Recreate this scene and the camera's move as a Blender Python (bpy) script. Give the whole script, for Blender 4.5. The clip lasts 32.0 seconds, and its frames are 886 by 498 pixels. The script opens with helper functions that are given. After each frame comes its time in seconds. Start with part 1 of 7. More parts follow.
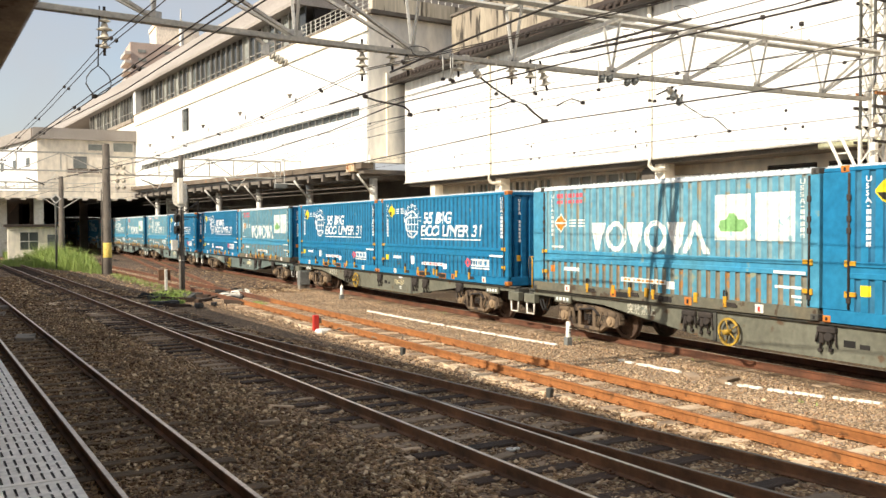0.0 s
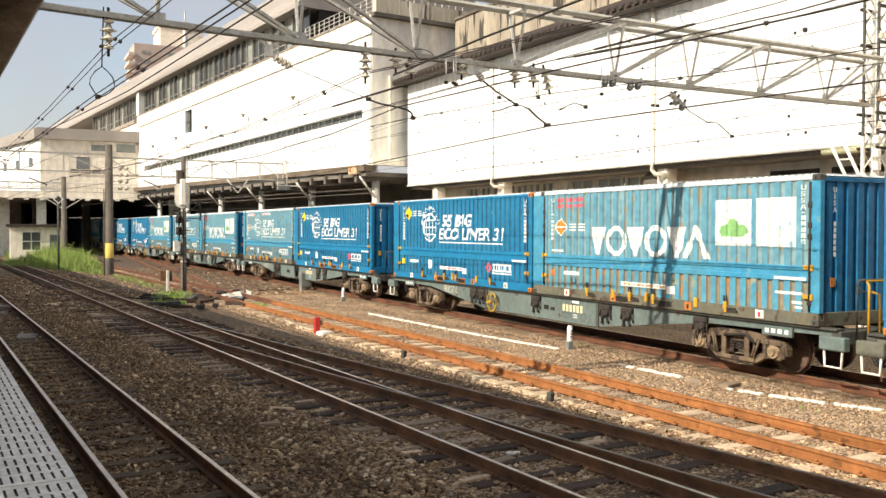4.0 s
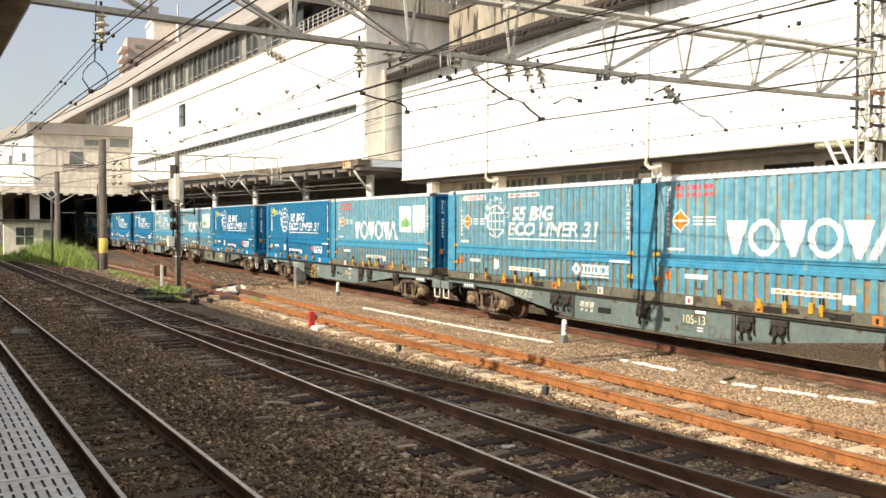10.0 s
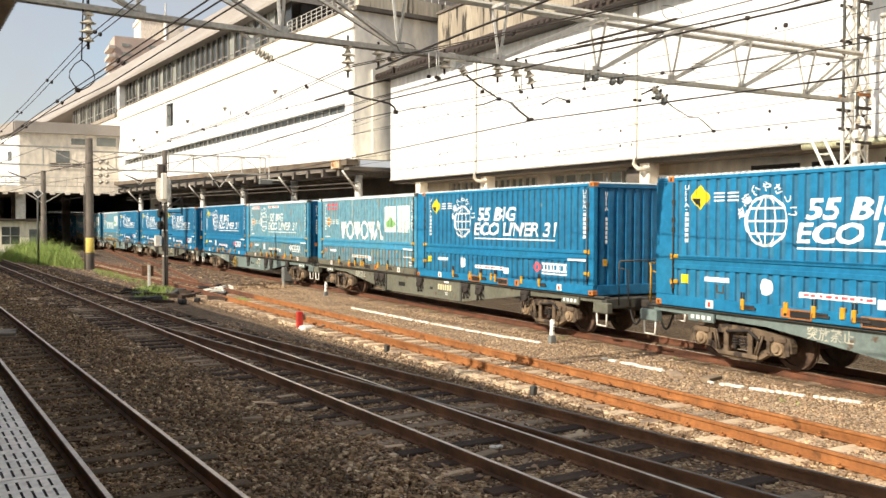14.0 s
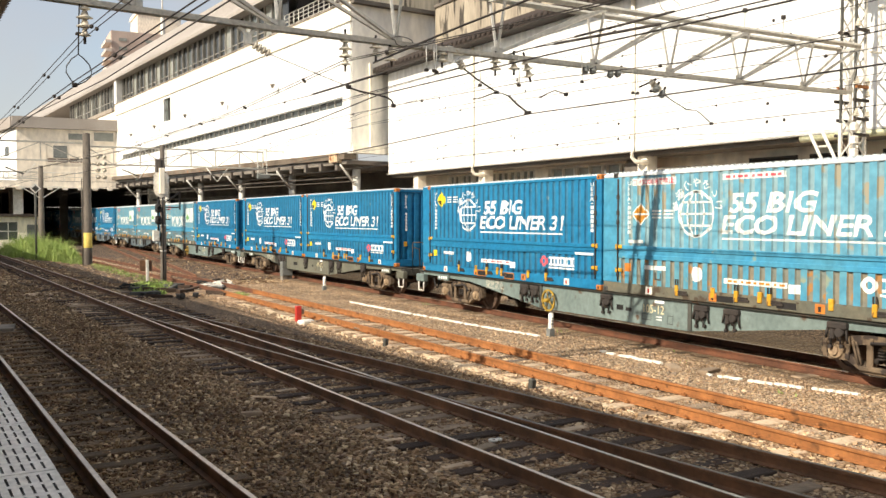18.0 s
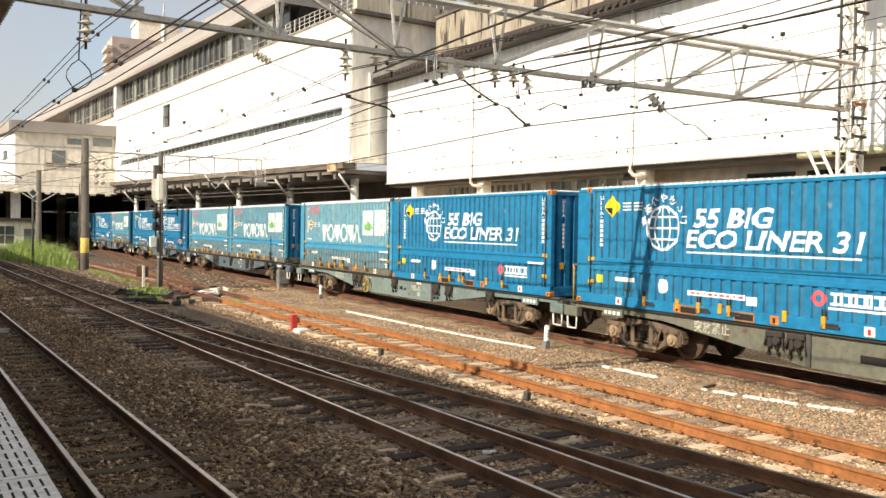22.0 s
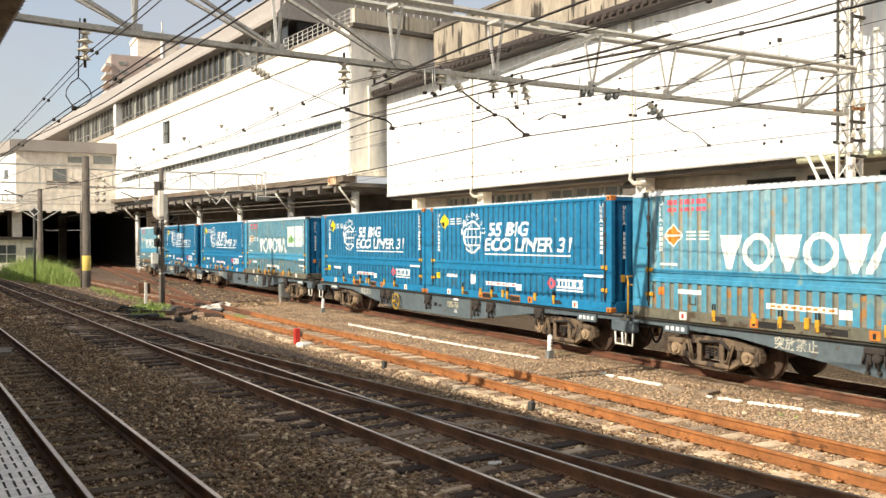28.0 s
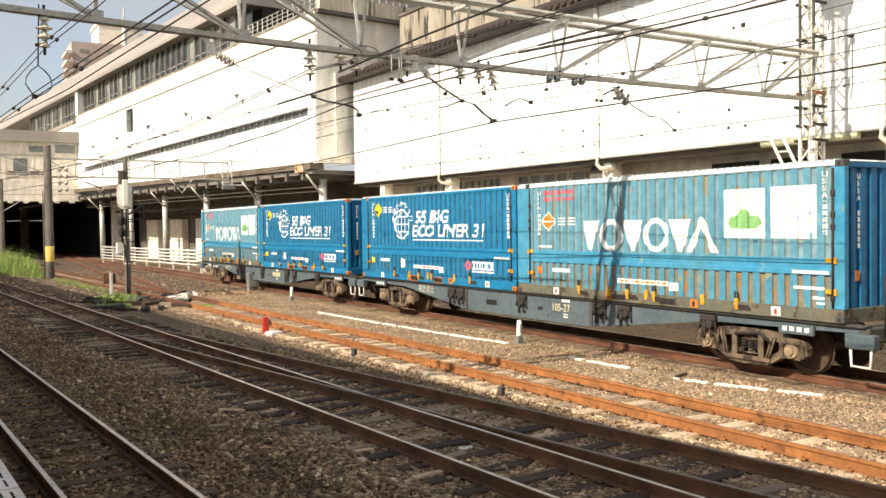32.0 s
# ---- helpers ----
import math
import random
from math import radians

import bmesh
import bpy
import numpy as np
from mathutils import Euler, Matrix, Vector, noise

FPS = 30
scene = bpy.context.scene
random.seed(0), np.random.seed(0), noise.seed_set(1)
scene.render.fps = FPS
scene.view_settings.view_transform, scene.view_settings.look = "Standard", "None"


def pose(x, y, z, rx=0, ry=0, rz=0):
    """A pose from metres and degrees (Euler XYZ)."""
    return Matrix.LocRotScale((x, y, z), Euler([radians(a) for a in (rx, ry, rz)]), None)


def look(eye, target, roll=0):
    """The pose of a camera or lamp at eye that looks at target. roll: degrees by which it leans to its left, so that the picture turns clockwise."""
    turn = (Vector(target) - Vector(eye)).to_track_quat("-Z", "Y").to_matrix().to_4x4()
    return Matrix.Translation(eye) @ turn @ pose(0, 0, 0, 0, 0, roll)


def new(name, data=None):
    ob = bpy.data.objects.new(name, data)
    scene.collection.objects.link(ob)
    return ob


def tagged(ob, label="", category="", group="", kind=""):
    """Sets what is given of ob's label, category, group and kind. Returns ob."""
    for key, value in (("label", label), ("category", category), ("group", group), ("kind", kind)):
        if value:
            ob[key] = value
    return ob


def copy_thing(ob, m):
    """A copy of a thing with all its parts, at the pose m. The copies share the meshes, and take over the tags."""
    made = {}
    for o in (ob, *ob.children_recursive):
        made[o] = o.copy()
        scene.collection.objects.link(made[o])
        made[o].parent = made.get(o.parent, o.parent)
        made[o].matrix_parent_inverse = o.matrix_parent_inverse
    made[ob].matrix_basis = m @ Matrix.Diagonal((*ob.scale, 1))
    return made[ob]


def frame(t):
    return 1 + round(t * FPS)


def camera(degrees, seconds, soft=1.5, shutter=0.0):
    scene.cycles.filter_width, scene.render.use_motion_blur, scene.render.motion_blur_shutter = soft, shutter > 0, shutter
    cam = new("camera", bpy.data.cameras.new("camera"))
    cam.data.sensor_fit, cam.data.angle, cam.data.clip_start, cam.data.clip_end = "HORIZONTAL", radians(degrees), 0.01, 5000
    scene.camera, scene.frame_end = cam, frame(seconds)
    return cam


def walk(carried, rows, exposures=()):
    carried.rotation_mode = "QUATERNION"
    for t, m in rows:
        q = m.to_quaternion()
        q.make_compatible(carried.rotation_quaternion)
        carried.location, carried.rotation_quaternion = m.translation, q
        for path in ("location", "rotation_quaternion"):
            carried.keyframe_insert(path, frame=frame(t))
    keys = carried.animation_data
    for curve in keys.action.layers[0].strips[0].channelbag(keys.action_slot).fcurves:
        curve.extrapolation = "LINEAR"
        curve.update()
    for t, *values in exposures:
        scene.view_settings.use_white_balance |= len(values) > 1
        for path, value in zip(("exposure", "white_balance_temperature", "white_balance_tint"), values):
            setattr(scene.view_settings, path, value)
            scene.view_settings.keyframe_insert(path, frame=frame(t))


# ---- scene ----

# ---------------------------------------------------------------- camera
EYE = (0.15, 0.10, 2.646)
cam = camera(52.4, 32.0)


def eye_pose(tilt, lean, turn):
    return Matrix.Translation(EYE) @ pose(0, 0, 0, tilt, 0, turn) @ pose(0, 0, 0, 0, 0, lean)


CAMERA_ROWS = [
    (0.0, 88.57, -0.22, -26.33), (0.5, 88.57, -0.26, -26.34), (1.0, 88.52, -0.37, -26.3), (1.5, 88.46, -0.3, -26.33),
    (2.0, 88.57, -0.16, -26.38), (2.5, 88.74, -0.03, -26.39), (3.0, 88.74, 0.15, -26.32), (3.5, 88.78, 0.26, -26.21),
    (5.5, 88.59, 0.01, -26.24), (6.0, 88.35, 0.25, -26.25), (6.5, 88.0, 0.43, -26.37), (7.0, 87.76, 0.41, -26.52),
    (7.5, 87.83, 0.29, -26.5), (8.0, 87.83, 0.27, -26.54), (8.5, 87.76, 0.21, -26.58), (9.0, 87.84, 0.16, -26.48),
    (9.5, 88.17, 0.15, -26.47), (10.0, 88.4, 0.1, -26.56), (10.5, 88.46, 0.06, -26.65), (11.0, 88.55, 0.1, -26.75),
    (11.5, 88.64, 0.13, -26.88), (12.0, 88.48, 0.22, -27.05), (12.5, 88.47, 0.22, -27.17), (13.0, 88.57, 0.22, -27.22),
    (13.5, 88.55, 0.2, -27.23), (14.0, 88.41, 0.2, -27.3), (14.5, 88.21, 0.18, -27.36), (16.5, 87.85, 0.26, -27.36),
    (17.0, 87.85, 0.13, -27.39), (17.5, 87.87, -0.02, -27.4), (18.0, 88.01, -0.02, -27.41), (18.5, 88.2, 0.19, -27.5),
    (19.0, 88.31, 0.45, -27.75), (19.5, 88.37, 0.64, -27.85), (20.0, 88.38, 0.7, -27.77), (20.5, 88.5, 0.82, -27.73),
    (21.0, 88.57, 0.95, -27.79), (21.5, 88.62, 0.96, -27.73), (22.0, 88.69, 0.88, -27.59), (22.5, 88.67, 0.91, -27.64),
    (23.0, 88.69, 1.0, -27.73), (23.5, 88.76, 0.85, -27.74), (24.0, 88.86, 0.46, -27.79), (24.5, 89.08, 0.24, -27.67),
    (25.0, 89.5, 0.22, -27.48), (25.5, 89.94, 0.14, -27.71), (27.5, 89.72, -0.19, -27.52), (28.0, 89.41, -0.14, -27.49),
    (28.5, 89.13, -0.25, -27.54), (29.0, 88.94, -0.3, -27.57), (29.5, 88.94, -0.44, -27.55), (30.0, 88.9, -0.63, -27.6),
    (30.5, 88.83, -0.84, -27.83), (31.0, 88.73, -0.9, -28.54), (31.5, 88.55, -0.83, -29.26), (32.0, 88.54, -0.74, -29.48),
]
walk(cam, [(t, eye_pose(a, b, c)) for t, a, b, c in CAMERA_ROWS], [(0.0, 0.43, 6900, 10), (32.0, 0.43, 6900, 10)])

# ---------------------------------------------------------------- light
SUN_AZ, SUN_EL = (0.9787, 0.2055), radians(34.4)
world = bpy.data.worlds.new("sky")
scene.world = world
world.use_nodes = True
nt = world.node_tree
sky = nt.nodes.new("ShaderNodeTexSky")
sky.sky_type, sky.sun_disc = "NISHITA", False
sky.sun_elevation, sky.sun_rotation = SUN_EL, math.atan2(-SUN_AZ[0], -SUN_AZ[1])
sky.air_density, sky.dust_density = 1.0, 2.0
nt.nodes["Background"].inputs["Strength"].default_value = 0.15
tc = nt.nodes.new("ShaderNodeTexCoord")
cl = nt.nodes.new("ShaderNodeTexNoise")
cl.inputs["Scale"].default_value, cl.inputs["Detail"].default_value = 3.4, 7.0
nt.links.new(tc.outputs["Generated"], cl.inputs["Vector"])
cr = nt.nodes.new("ShaderNodeMapRange")  # thin bright cloud over the whole sky
cr.inputs["From Min"].default_value, cr.inputs["From Max"].default_value = 0.35, 0.7
cr.inputs["To Min"].default_value, cr.inputs["To Max"].default_value = 0.3, 0.95
nt.links.new(cl.outputs["Fac"], cr.inputs["Value"])
mx = nt.nodes.new("ShaderNodeMix")
mx.data_type = "RGBA"
mx.inputs[7].default_value = (2.9, 2.95, 3.15, 1)
nt.links.new(cr.outputs[0], mx.inputs[0])
nt.links.new(sky.outputs[0], mx.inputs[6])
nt.links.new(mx.outputs[2], nt.nodes["Background"].inputs["Color"])
sun = new("sun", bpy.data.lights.new("sun", "SUN"))
sun.data.energy, sun.data.angle, sun.data.color = 5.0, radians(0.53), (1.0, 0.93, 0.82)
sun.matrix_world = look((0, 0, 0), (SUN_AZ[0] * math.cos(SUN_EL), SUN_AZ[1] * math.cos(SUN_EL), -math.sin(SUN_EL)))


# ---------------------------------------------------------------- materials
def rgb(h):
    """Linear colour from a hex triplet."""
    out = []
    for k in (0, 2, 4):
        c = int(h[k:k + 2], 16) / 255
        out.append(c / 12.92 if c <= 0.04045 else ((c + 0.055) / 1.055) ** 2.4)
    return tuple(out)


def material(name, colour, second=None, rough=0.7, metal=0.0, scale=1.2, fine=14.0, bump=0.0, bump_scale=40.0, wear=None, wear_at=0.62,
             wear_scale=3.0, stretch=(1, 1, 1), vary=0.0, contrast=(0.35, 0.7), emit=0.0, coords="Object"):
    """A surface with two scales of variation, an optional worn or stained second colour and fine relief."""
    m = bpy.data.materials.new(name)
    m.use_nodes = True
    n, l = m.node_tree.nodes, m.node_tree.links
    b = n["Principled BSDF"]
    b.inputs["Roughness"].default_value, b.inputs["Metallic"].default_value = rough, metal
    second = second or tuple(c * 0.72 for c in colour)
    tc = n.new("ShaderNodeTexCoord")
    mp = n.new("ShaderNodeMapping")
    mp.inputs["Scale"].default_value = stretch
    l.new(tc.outputs[coords], mp.inputs[0])

    def noise_at(s, detail=4.0):
        t = n.new("ShaderNodeTexNoise")
        t.inputs["Scale"].default_value, t.inputs["Detail"].default_value = s, detail
        l.new(mp.outputs[0], t.inputs["Vector"])
        return t.outputs["Fac"]

    def ramp(fac, a, z):
        r = n.new("ShaderNodeMapRange")
        r.inputs["From Min"].default_value, r.inputs["From Max"].default_value = a, z
        l.new(fac, r.inputs["Value"])
        return r.outputs[0]

    def mix(fac, a, z, kind="MIX"):
        x = n.new("ShaderNodeMix")
        x.data_type, x.blend_type = "RGBA", kind
        for sock, v in ((x.inputs[0], fac), (x.inputs[6], a), (x.inputs[7], z)):
            if isinstance(v, (int, float)):
                sock.default_value = v
            elif isinstance(v, tuple):
                sock.default_value = (*v, 1)
            else:
                l.new(v, sock)
        return x.outputs[2]

    col = mix(ramp(noise_at(scale), *contrast), colour, second)
    f = n.new("ShaderNodeMapRange")
    f.inputs["From Min"].default_value, f.inputs["From Max"].default_value = 0.3, 0.7
    f.inputs["To Min"].default_value, f.inputs["To Max"].default_value = 0.8, 1.15
    l.new(noise_at(fine, 3.0), f.inputs["Value"])
    grain = n.new("ShaderNodeCombineColor")
    for k in range(3):
        l.new(f.outputs[0], grain.inputs[k])
    col = mix(1.0, col, grain.outputs[0], "MULTIPLY")
    if wear:
        col = mix(ramp(noise_at(wear_scale, 6.0), wear_at, wear_at + 0.06), col, wear)
    if vary:
        oi = n.new("ShaderNodeObjectInfo")
        r = n.new("ShaderNodeMapRange")
        r.inputs["To Min"].default_value, r.inputs["To Max"].default_value = 1 - vary, 1 + vary
        l.new(oi.outputs["Random"], r.inputs["Value"])
        g2 = n.new("ShaderNodeCombineColor")
        for k in range(3):
            l.new(r.outputs[0], g2.inputs[k])
        col = mix(1.0, col, g2.outputs[0], "MULTIPLY")
    l.new(col, b.inputs["Base Color"])
    rr = n.new("ShaderNodeMapRange")
    rr.inputs["To Min"].default_value, rr.inputs["To Max"].default_value = max(0.0, rough - 0.1), min(1.0, rough + 0.1)
    l.new(noise_at(fine * 0.5), rr.inputs["Value"])
    l.new(rr.outputs[0], b.inputs["Roughness"])
    if bump:
        bp = n.new("ShaderNodeBump")
        bp.inputs["Strength"].default_value, bp.inputs["Distance"].default_value = 1.0, bump
        l.new(noise_at(bump_scale, 3.0), bp.inputs["Height"])
        l.new(bp.outputs[0], b.inputs["Normal"])
    if emit:
        b.inputs["Emission Color"].default_value, b.inputs["Emission Strength"].default_value = (*colour, 1), emit
    return m


def ballast_material(name, colours, mortar, size):
    """Broken stone: every cell of a Voronoi pattern is one stone with its own tone."""
    m = bpy.data.materials.new(name)
    m.use_nodes = True
    n, l = m.node_tree.nodes, m.node_tree.links
    b = n["Principled BSDF"]
    b.inputs["Roughness"].default_value = 0.93
    tc = n.new("ShaderNodeTexCoord")
    vo = n.new("ShaderNodeTexVoronoi")
    vo.inputs["Scale"].default_value = 1 / size
    l.new(tc.outputs["Object"], vo.inputs["Vector"])
    sep = n.new("ShaderNodeSeparateColor")
    l.new(vo.outputs["Color"], sep.inputs[0])
    cr = n.new("ShaderNodeValToRGB")
    e = cr.color_ramp.elements
    e[0].color, e[1].color = (*colours[0], 1), (*colours[-1], 1)
    for k, c in enumerate(colours[1:-1]):
        e.new((k + 1) / (len(colours) - 1)).color = (*c, 1)
    l.new(sep.outputs[0], cr.inputs[0])
    big = n.new("ShaderNodeTexNoise")
    big.inputs["Scale"].default_value, big.inputs["Detail"].default_value = 0.5, 5.0
    l.new(tc.outputs["Object"], big.inputs["Vector"])
    mr = n.new("ShaderNodeMapRange")
    mr.inputs["From Min"].default_value, mr.inputs["From Max"].default_value = 0.3, 0.7
    mr.inputs["To Min"].default_value, mr.inputs["To Max"].default_value = 0.62, 1.3
    mid = n.new("ShaderNodeTexNoise")
    mid.inputs["Scale"].default_value, mid.inputs["Detail"].default_value = 5.0, 8.0
    mid.inputs["Roughness"].default_value = 0.75
    l.new(tc.outputs["Object"], mid.inputs["Vector"])
    both = n.new("ShaderNodeMath")
    both.operation = "MULTIPLY_ADD"
    both.inputs[1].default_value = 0.85
    l.new(mid.outputs["Fac"], both.inputs[0])
    less = n.new("ShaderNodeMath")
    less.operation = "SUBTRACT"
    less.inputs[1].default_value = 0.425
    l.new(big.outputs["Fac"], less.inputs[0])
    l.new(less.outputs[0], both.inputs[2])
    l.new(both.outputs[0], mr.inputs["Value"])
    cc = n.new("ShaderNodeCombineColor")
    for k in range(3):
        l.new(mr.outputs[0], cc.inputs[k])
    mu = n.new("ShaderNodeMix")
    mu.data_type, mu.blend_type = "RGBA", "MULTIPLY"
    mu.inputs[0].default_value = 1.0
    l.new(cr.outputs[0], mu.inputs[6])
    l.new(cc.outputs[0], mu.inputs[7])
    edge = n.new("ShaderNodeMapRange")
    edge.inputs["From Min"].default_value, edge.inputs["From Max"].default_value = 0.35, 0.62
    l.new(vo.outputs["Distance"], edge.inputs["Value"])
    mj = n.new("ShaderNodeMix")
    mj.data_type = "RGBA"
    l.new(edge.outputs[0], mj.inputs[0])
    l.new(mu.outputs[2], mj.inputs[6])
    mj.inputs[7].default_value = (*mortar, 1)
    l.new(mj.outputs[2], b.inputs["Base Color"])
    bp = n.new("ShaderNodeBump")
    bp.invert = True
    bp.inputs["Strength"].default_value, bp.inputs["Distance"].default_value = 1.0, size * 0.8
    l.new(vo.outputs["Distance"], bp.inputs["Height"])
    l.new(bp.outputs[0], b.inputs["Normal"])
    return m


M_BALLAST = ballast_material("ballast", [rgb("8d7155"), rgb("a48563"), rgb("b99a75"), rgb("907e69"), rgb("c9aa82")], rgb("42301f"), 0.055)
M_BALLAST_FAR = ballast_material("ballast_pale", [rgb("917859"), rgb("ac906c"), rgb("c4a781"), rgb("93877a"), rgb("d2b690")], rgb("6f5840"), 0.05)
M_BALLAST_BROWN = ballast_material("ballast_brown", [rgb("5f4836"), rgb("7a5e45"), rgb("8f735a"), rgb("6d6257"), rgb("a08464")], rgb("35271d"), 0.06)
M_RAIL = material("rail_dark", rgb("78543a"), rgb("4d3826"), rough=0.75, scale=2, bump=0.002)
M_RAIL_TOP = material("rail_head", rgb("d6c6b6"), rgb("b9a897"), rough=0.32, metal=0.8, scale=3)
M_RUST = material("rail_rust", rgb("a26a3b"), rgb("85552e"), rough=0.85, scale=2.5, bump=0.002, wear=rgb("624022"), wear_at=0.62)
M_RUST_TOP = material("rail_head_rust", rgb("a06a3c"), rgb("805030"), rough=0.7, scale=3)
M_SLEEPER = material("sleeper_wood", rgb("4a392c"), rgb("33271e"), rough=0.9, scale=3, stretch=(1, 6, 1), bump=0.006, vary=0.3)
M_SLEEPER_T = material("sleeper_worn", rgb("7b674f"), rgb("584735"), rough=0.9, scale=3, stretch=(1, 6, 1), bump=0.006, vary=0.3, wear=rgb("a28b6b"), wear_at=0.6, wear_scale=5)
M_SLEEPER_C = material("sleeper_weathered", rgb("a08b73"), rgb("7c6a57"), rough=0.9, scale=3, bump=0.004, vary=0.2)
M_SLEEPER_O = material("sleeper_rusty", rgb("cfb89a"), rgb("b0967a"), rough=0.9, scale=4, bump=0.004, vary=0.15)
M_WALL = material("white_panel", (0.80, 0.80, 0.77), (0.74, 0.74, 0.71), rough=0.7, scale=0.35, fine=3.0, wear=(0.66, 0.64, 0.58), wear_at=0.7, wear_scale=1.2, stretch=(1, 1, 0.25))
M_CREAM = material("cream_wall", rgb("f4ecda"), rgb("efe4cf"), rough=0.8, scale=0.4, fine=3, stretch=(1, 1, 0.3), wear=rgb("e0d3b9"), wear_at=0.72)
# paler cream copy: light on the end wall put into its colour
M_CREAM_L = material("lit_cream_wall", (0.90, 0.85, 0.75), (0.87, 0.82, 0.71), rough=0.75, scale=0.5, fine=2, stretch=(1, 1, 0.4))
M_BEIGE = material("beige_wall", rgb("ece2d2"), rgb("e4dac9"), rough=0.8, scale=0.3, fine=2, stretch=(1, 1, 0.5), wear=rgb("d8ccb9"), wear_at=0.74)
M_CONC = material("concrete", rgb("9a9184"), rgb("7a7166"), rough=0.9, scale=0.8, fine=8, bump=0.004, stretch=(1, 1, 0.25), wear=rgb("544d45"), wear_at=0.57, wear_scale=1.6)
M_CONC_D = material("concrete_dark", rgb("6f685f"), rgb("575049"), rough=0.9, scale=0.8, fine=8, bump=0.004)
M_ROOF = material("roof_metal", rgb("a29a92"), rgb("918980"), rough=0.6, scale=0.5, stretch=(1, 0.2, 1))
M_TILE = material("eave_tile", rgb("43372f"), rgb("2e2722"), rough=0.7, scale=3)
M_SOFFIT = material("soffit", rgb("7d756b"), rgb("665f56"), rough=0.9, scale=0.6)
# near-black stands in for the darkness of deep interiors
M_INSIDE = material("deep_shade_dark", rgb("2b2724"), rgb("1d1a18"), rough=0.95)
# pane greys lightened to stand in for reflected sky, M_GLASS_L most
M_GLASS = material("window_glass", rgb("5d625f"), rgb("474b49"), rough=0.1, scale=0.6)
M_GLASS_L = material("sky_grey_window_glass", rgb("9a9c94"), rgb("7d7f79"), rough=0.15, scale=0.8)
M_LINE = material("worn_line_paint", rgb("eae6da"), rgb("d8d0be"), rough=0.8, scale=6, wear=rgb("a89880"), wear_at=0.68, wear_scale=9)
M_GLASS_D = material("dark_window_glass", rgb("3a3c3a"), rgb("2a2b2a"), rough=0.12, scale=0.6)
M_CONC_P = material("parapet_concrete", rgb("a89e8c"), rgb("857b6d"), rough=0.9, scale=0.9, fine=9, stretch=(1, 1, 0.15), wear=rgb("3f3a34"), wear_at=0.56, wear_scale=2.2)
M_STAIN = material("stained_render", rgb("cfc4ae"), rgb("a89c86"), rough=0.9, scale=0.8, fine=7, stretch=(1, 1, 0.12), wear=rgb("5d554a"), wear_at=0.56, wear_scale=2.4)
M_RUSTY_C = material("rusty_concrete", rgb("756a5c"), rgb("5a4d40"), rough=0.9, scale=0.9, fine=9, wear=rgb("8a5c3a"), wear_at=0.6, wear_scale=2.0)
M_STEEL = material("weathered_steel", rgb("bdb9ae"), rgb("a5a196"), rough=0.6, metal=0.05, scale=2.0, wear=rgb("7d6a50"), wear_at=0.69, wear_scale=5)
M_FRAME = material("window_frame", rgb("a8a49c"), rgb("8d8980"), rough=0.5)
M_PAINTW = material("white_paint", rgb("e6e3da"), rgb("d2cdc0"), rough=0.55, scale=3, wear=rgb("a89c86"), wear_at=0.7)
M_GALV = material("galvanised_steel", rgb("cbc9c2"), rgb("b0ada5"), rough=0.55, metal=0.25, scale=2.0, wear=rgb("8a7357"), wear_at=0.7, wear_scale=5)
M_POLE = material("pole_concrete", rgb("6d655b"), rgb("524b44"), rough=0.9, scale=1.5, stretch=(1, 1, 0.3), wear=rgb("3f3933"), wear_at=0.62)
M_YELLOW = material("yellow_paint", rgb("cb9c2c"), rgb("b28324"), rough=0.5, scale=4, wear=rgb("6a4a26"), wear_at=0.64, wear_scale=8)
M_ORANGE = material("orange_paint", rgb("c97f33"), rgb("a9602a"), rough=0.55, scale=4, wear=rgb("6b4426"), wear_at=0.66, wear_scale=9)
M_RED = material("red_paint", rgb("c8352c"), rgb("a82a24"), rough=0.5, scale=4)
M_PINK = material("faded_red", rgb("d4606a"), rgb("c0525c"), rough=0.6, scale=5)
M_BLACK = material("black_rubber", rgb("23211f"), rgb("161514"), rough=0.7, scale=4)
M_WIRE = material("wire", rgb("38332f"), rgb("2a2623"), rough=0.6, metal=0.3)
M_PORC = material("insulator_porcelain", rgb("d9d2c2"), rgb("bdb29c"), rough=0.25, scale=8)
M_GRASS = material("grass_blade", rgb("768f40"), rgb("939f58"), rough=0.7, scale=0.8, fine=3)
M_GRASS2 = material("weed_leaf", rgb("7f9a45"), rgb("a0ac60"), rough=0.7, scale=2)
M_TACT = material("platform_plate", rgb("f7f5ef"), rgb("ecebe4"), rough=0.5, scale=1.5, wear=rgb("b5b3ac"), wear_at=0.68)
M_HOLE = material("slot_dark", rgb("83837f"), rough=0.9)
M_GREYBOX = material("grey_cabinet", rgb("7b7e7b"), rgb("666966"), rough=0.5, scale=3)
M_BALC = material("balcony_wall", rgb("cfc4ba"), rgb("c0b4aa"), rough=0.8, scale=0.3)
M_APART = material("apartment_wall", rgb("bfaca0"), rgb("b19e92"), rough=0.8, scale=0.2)
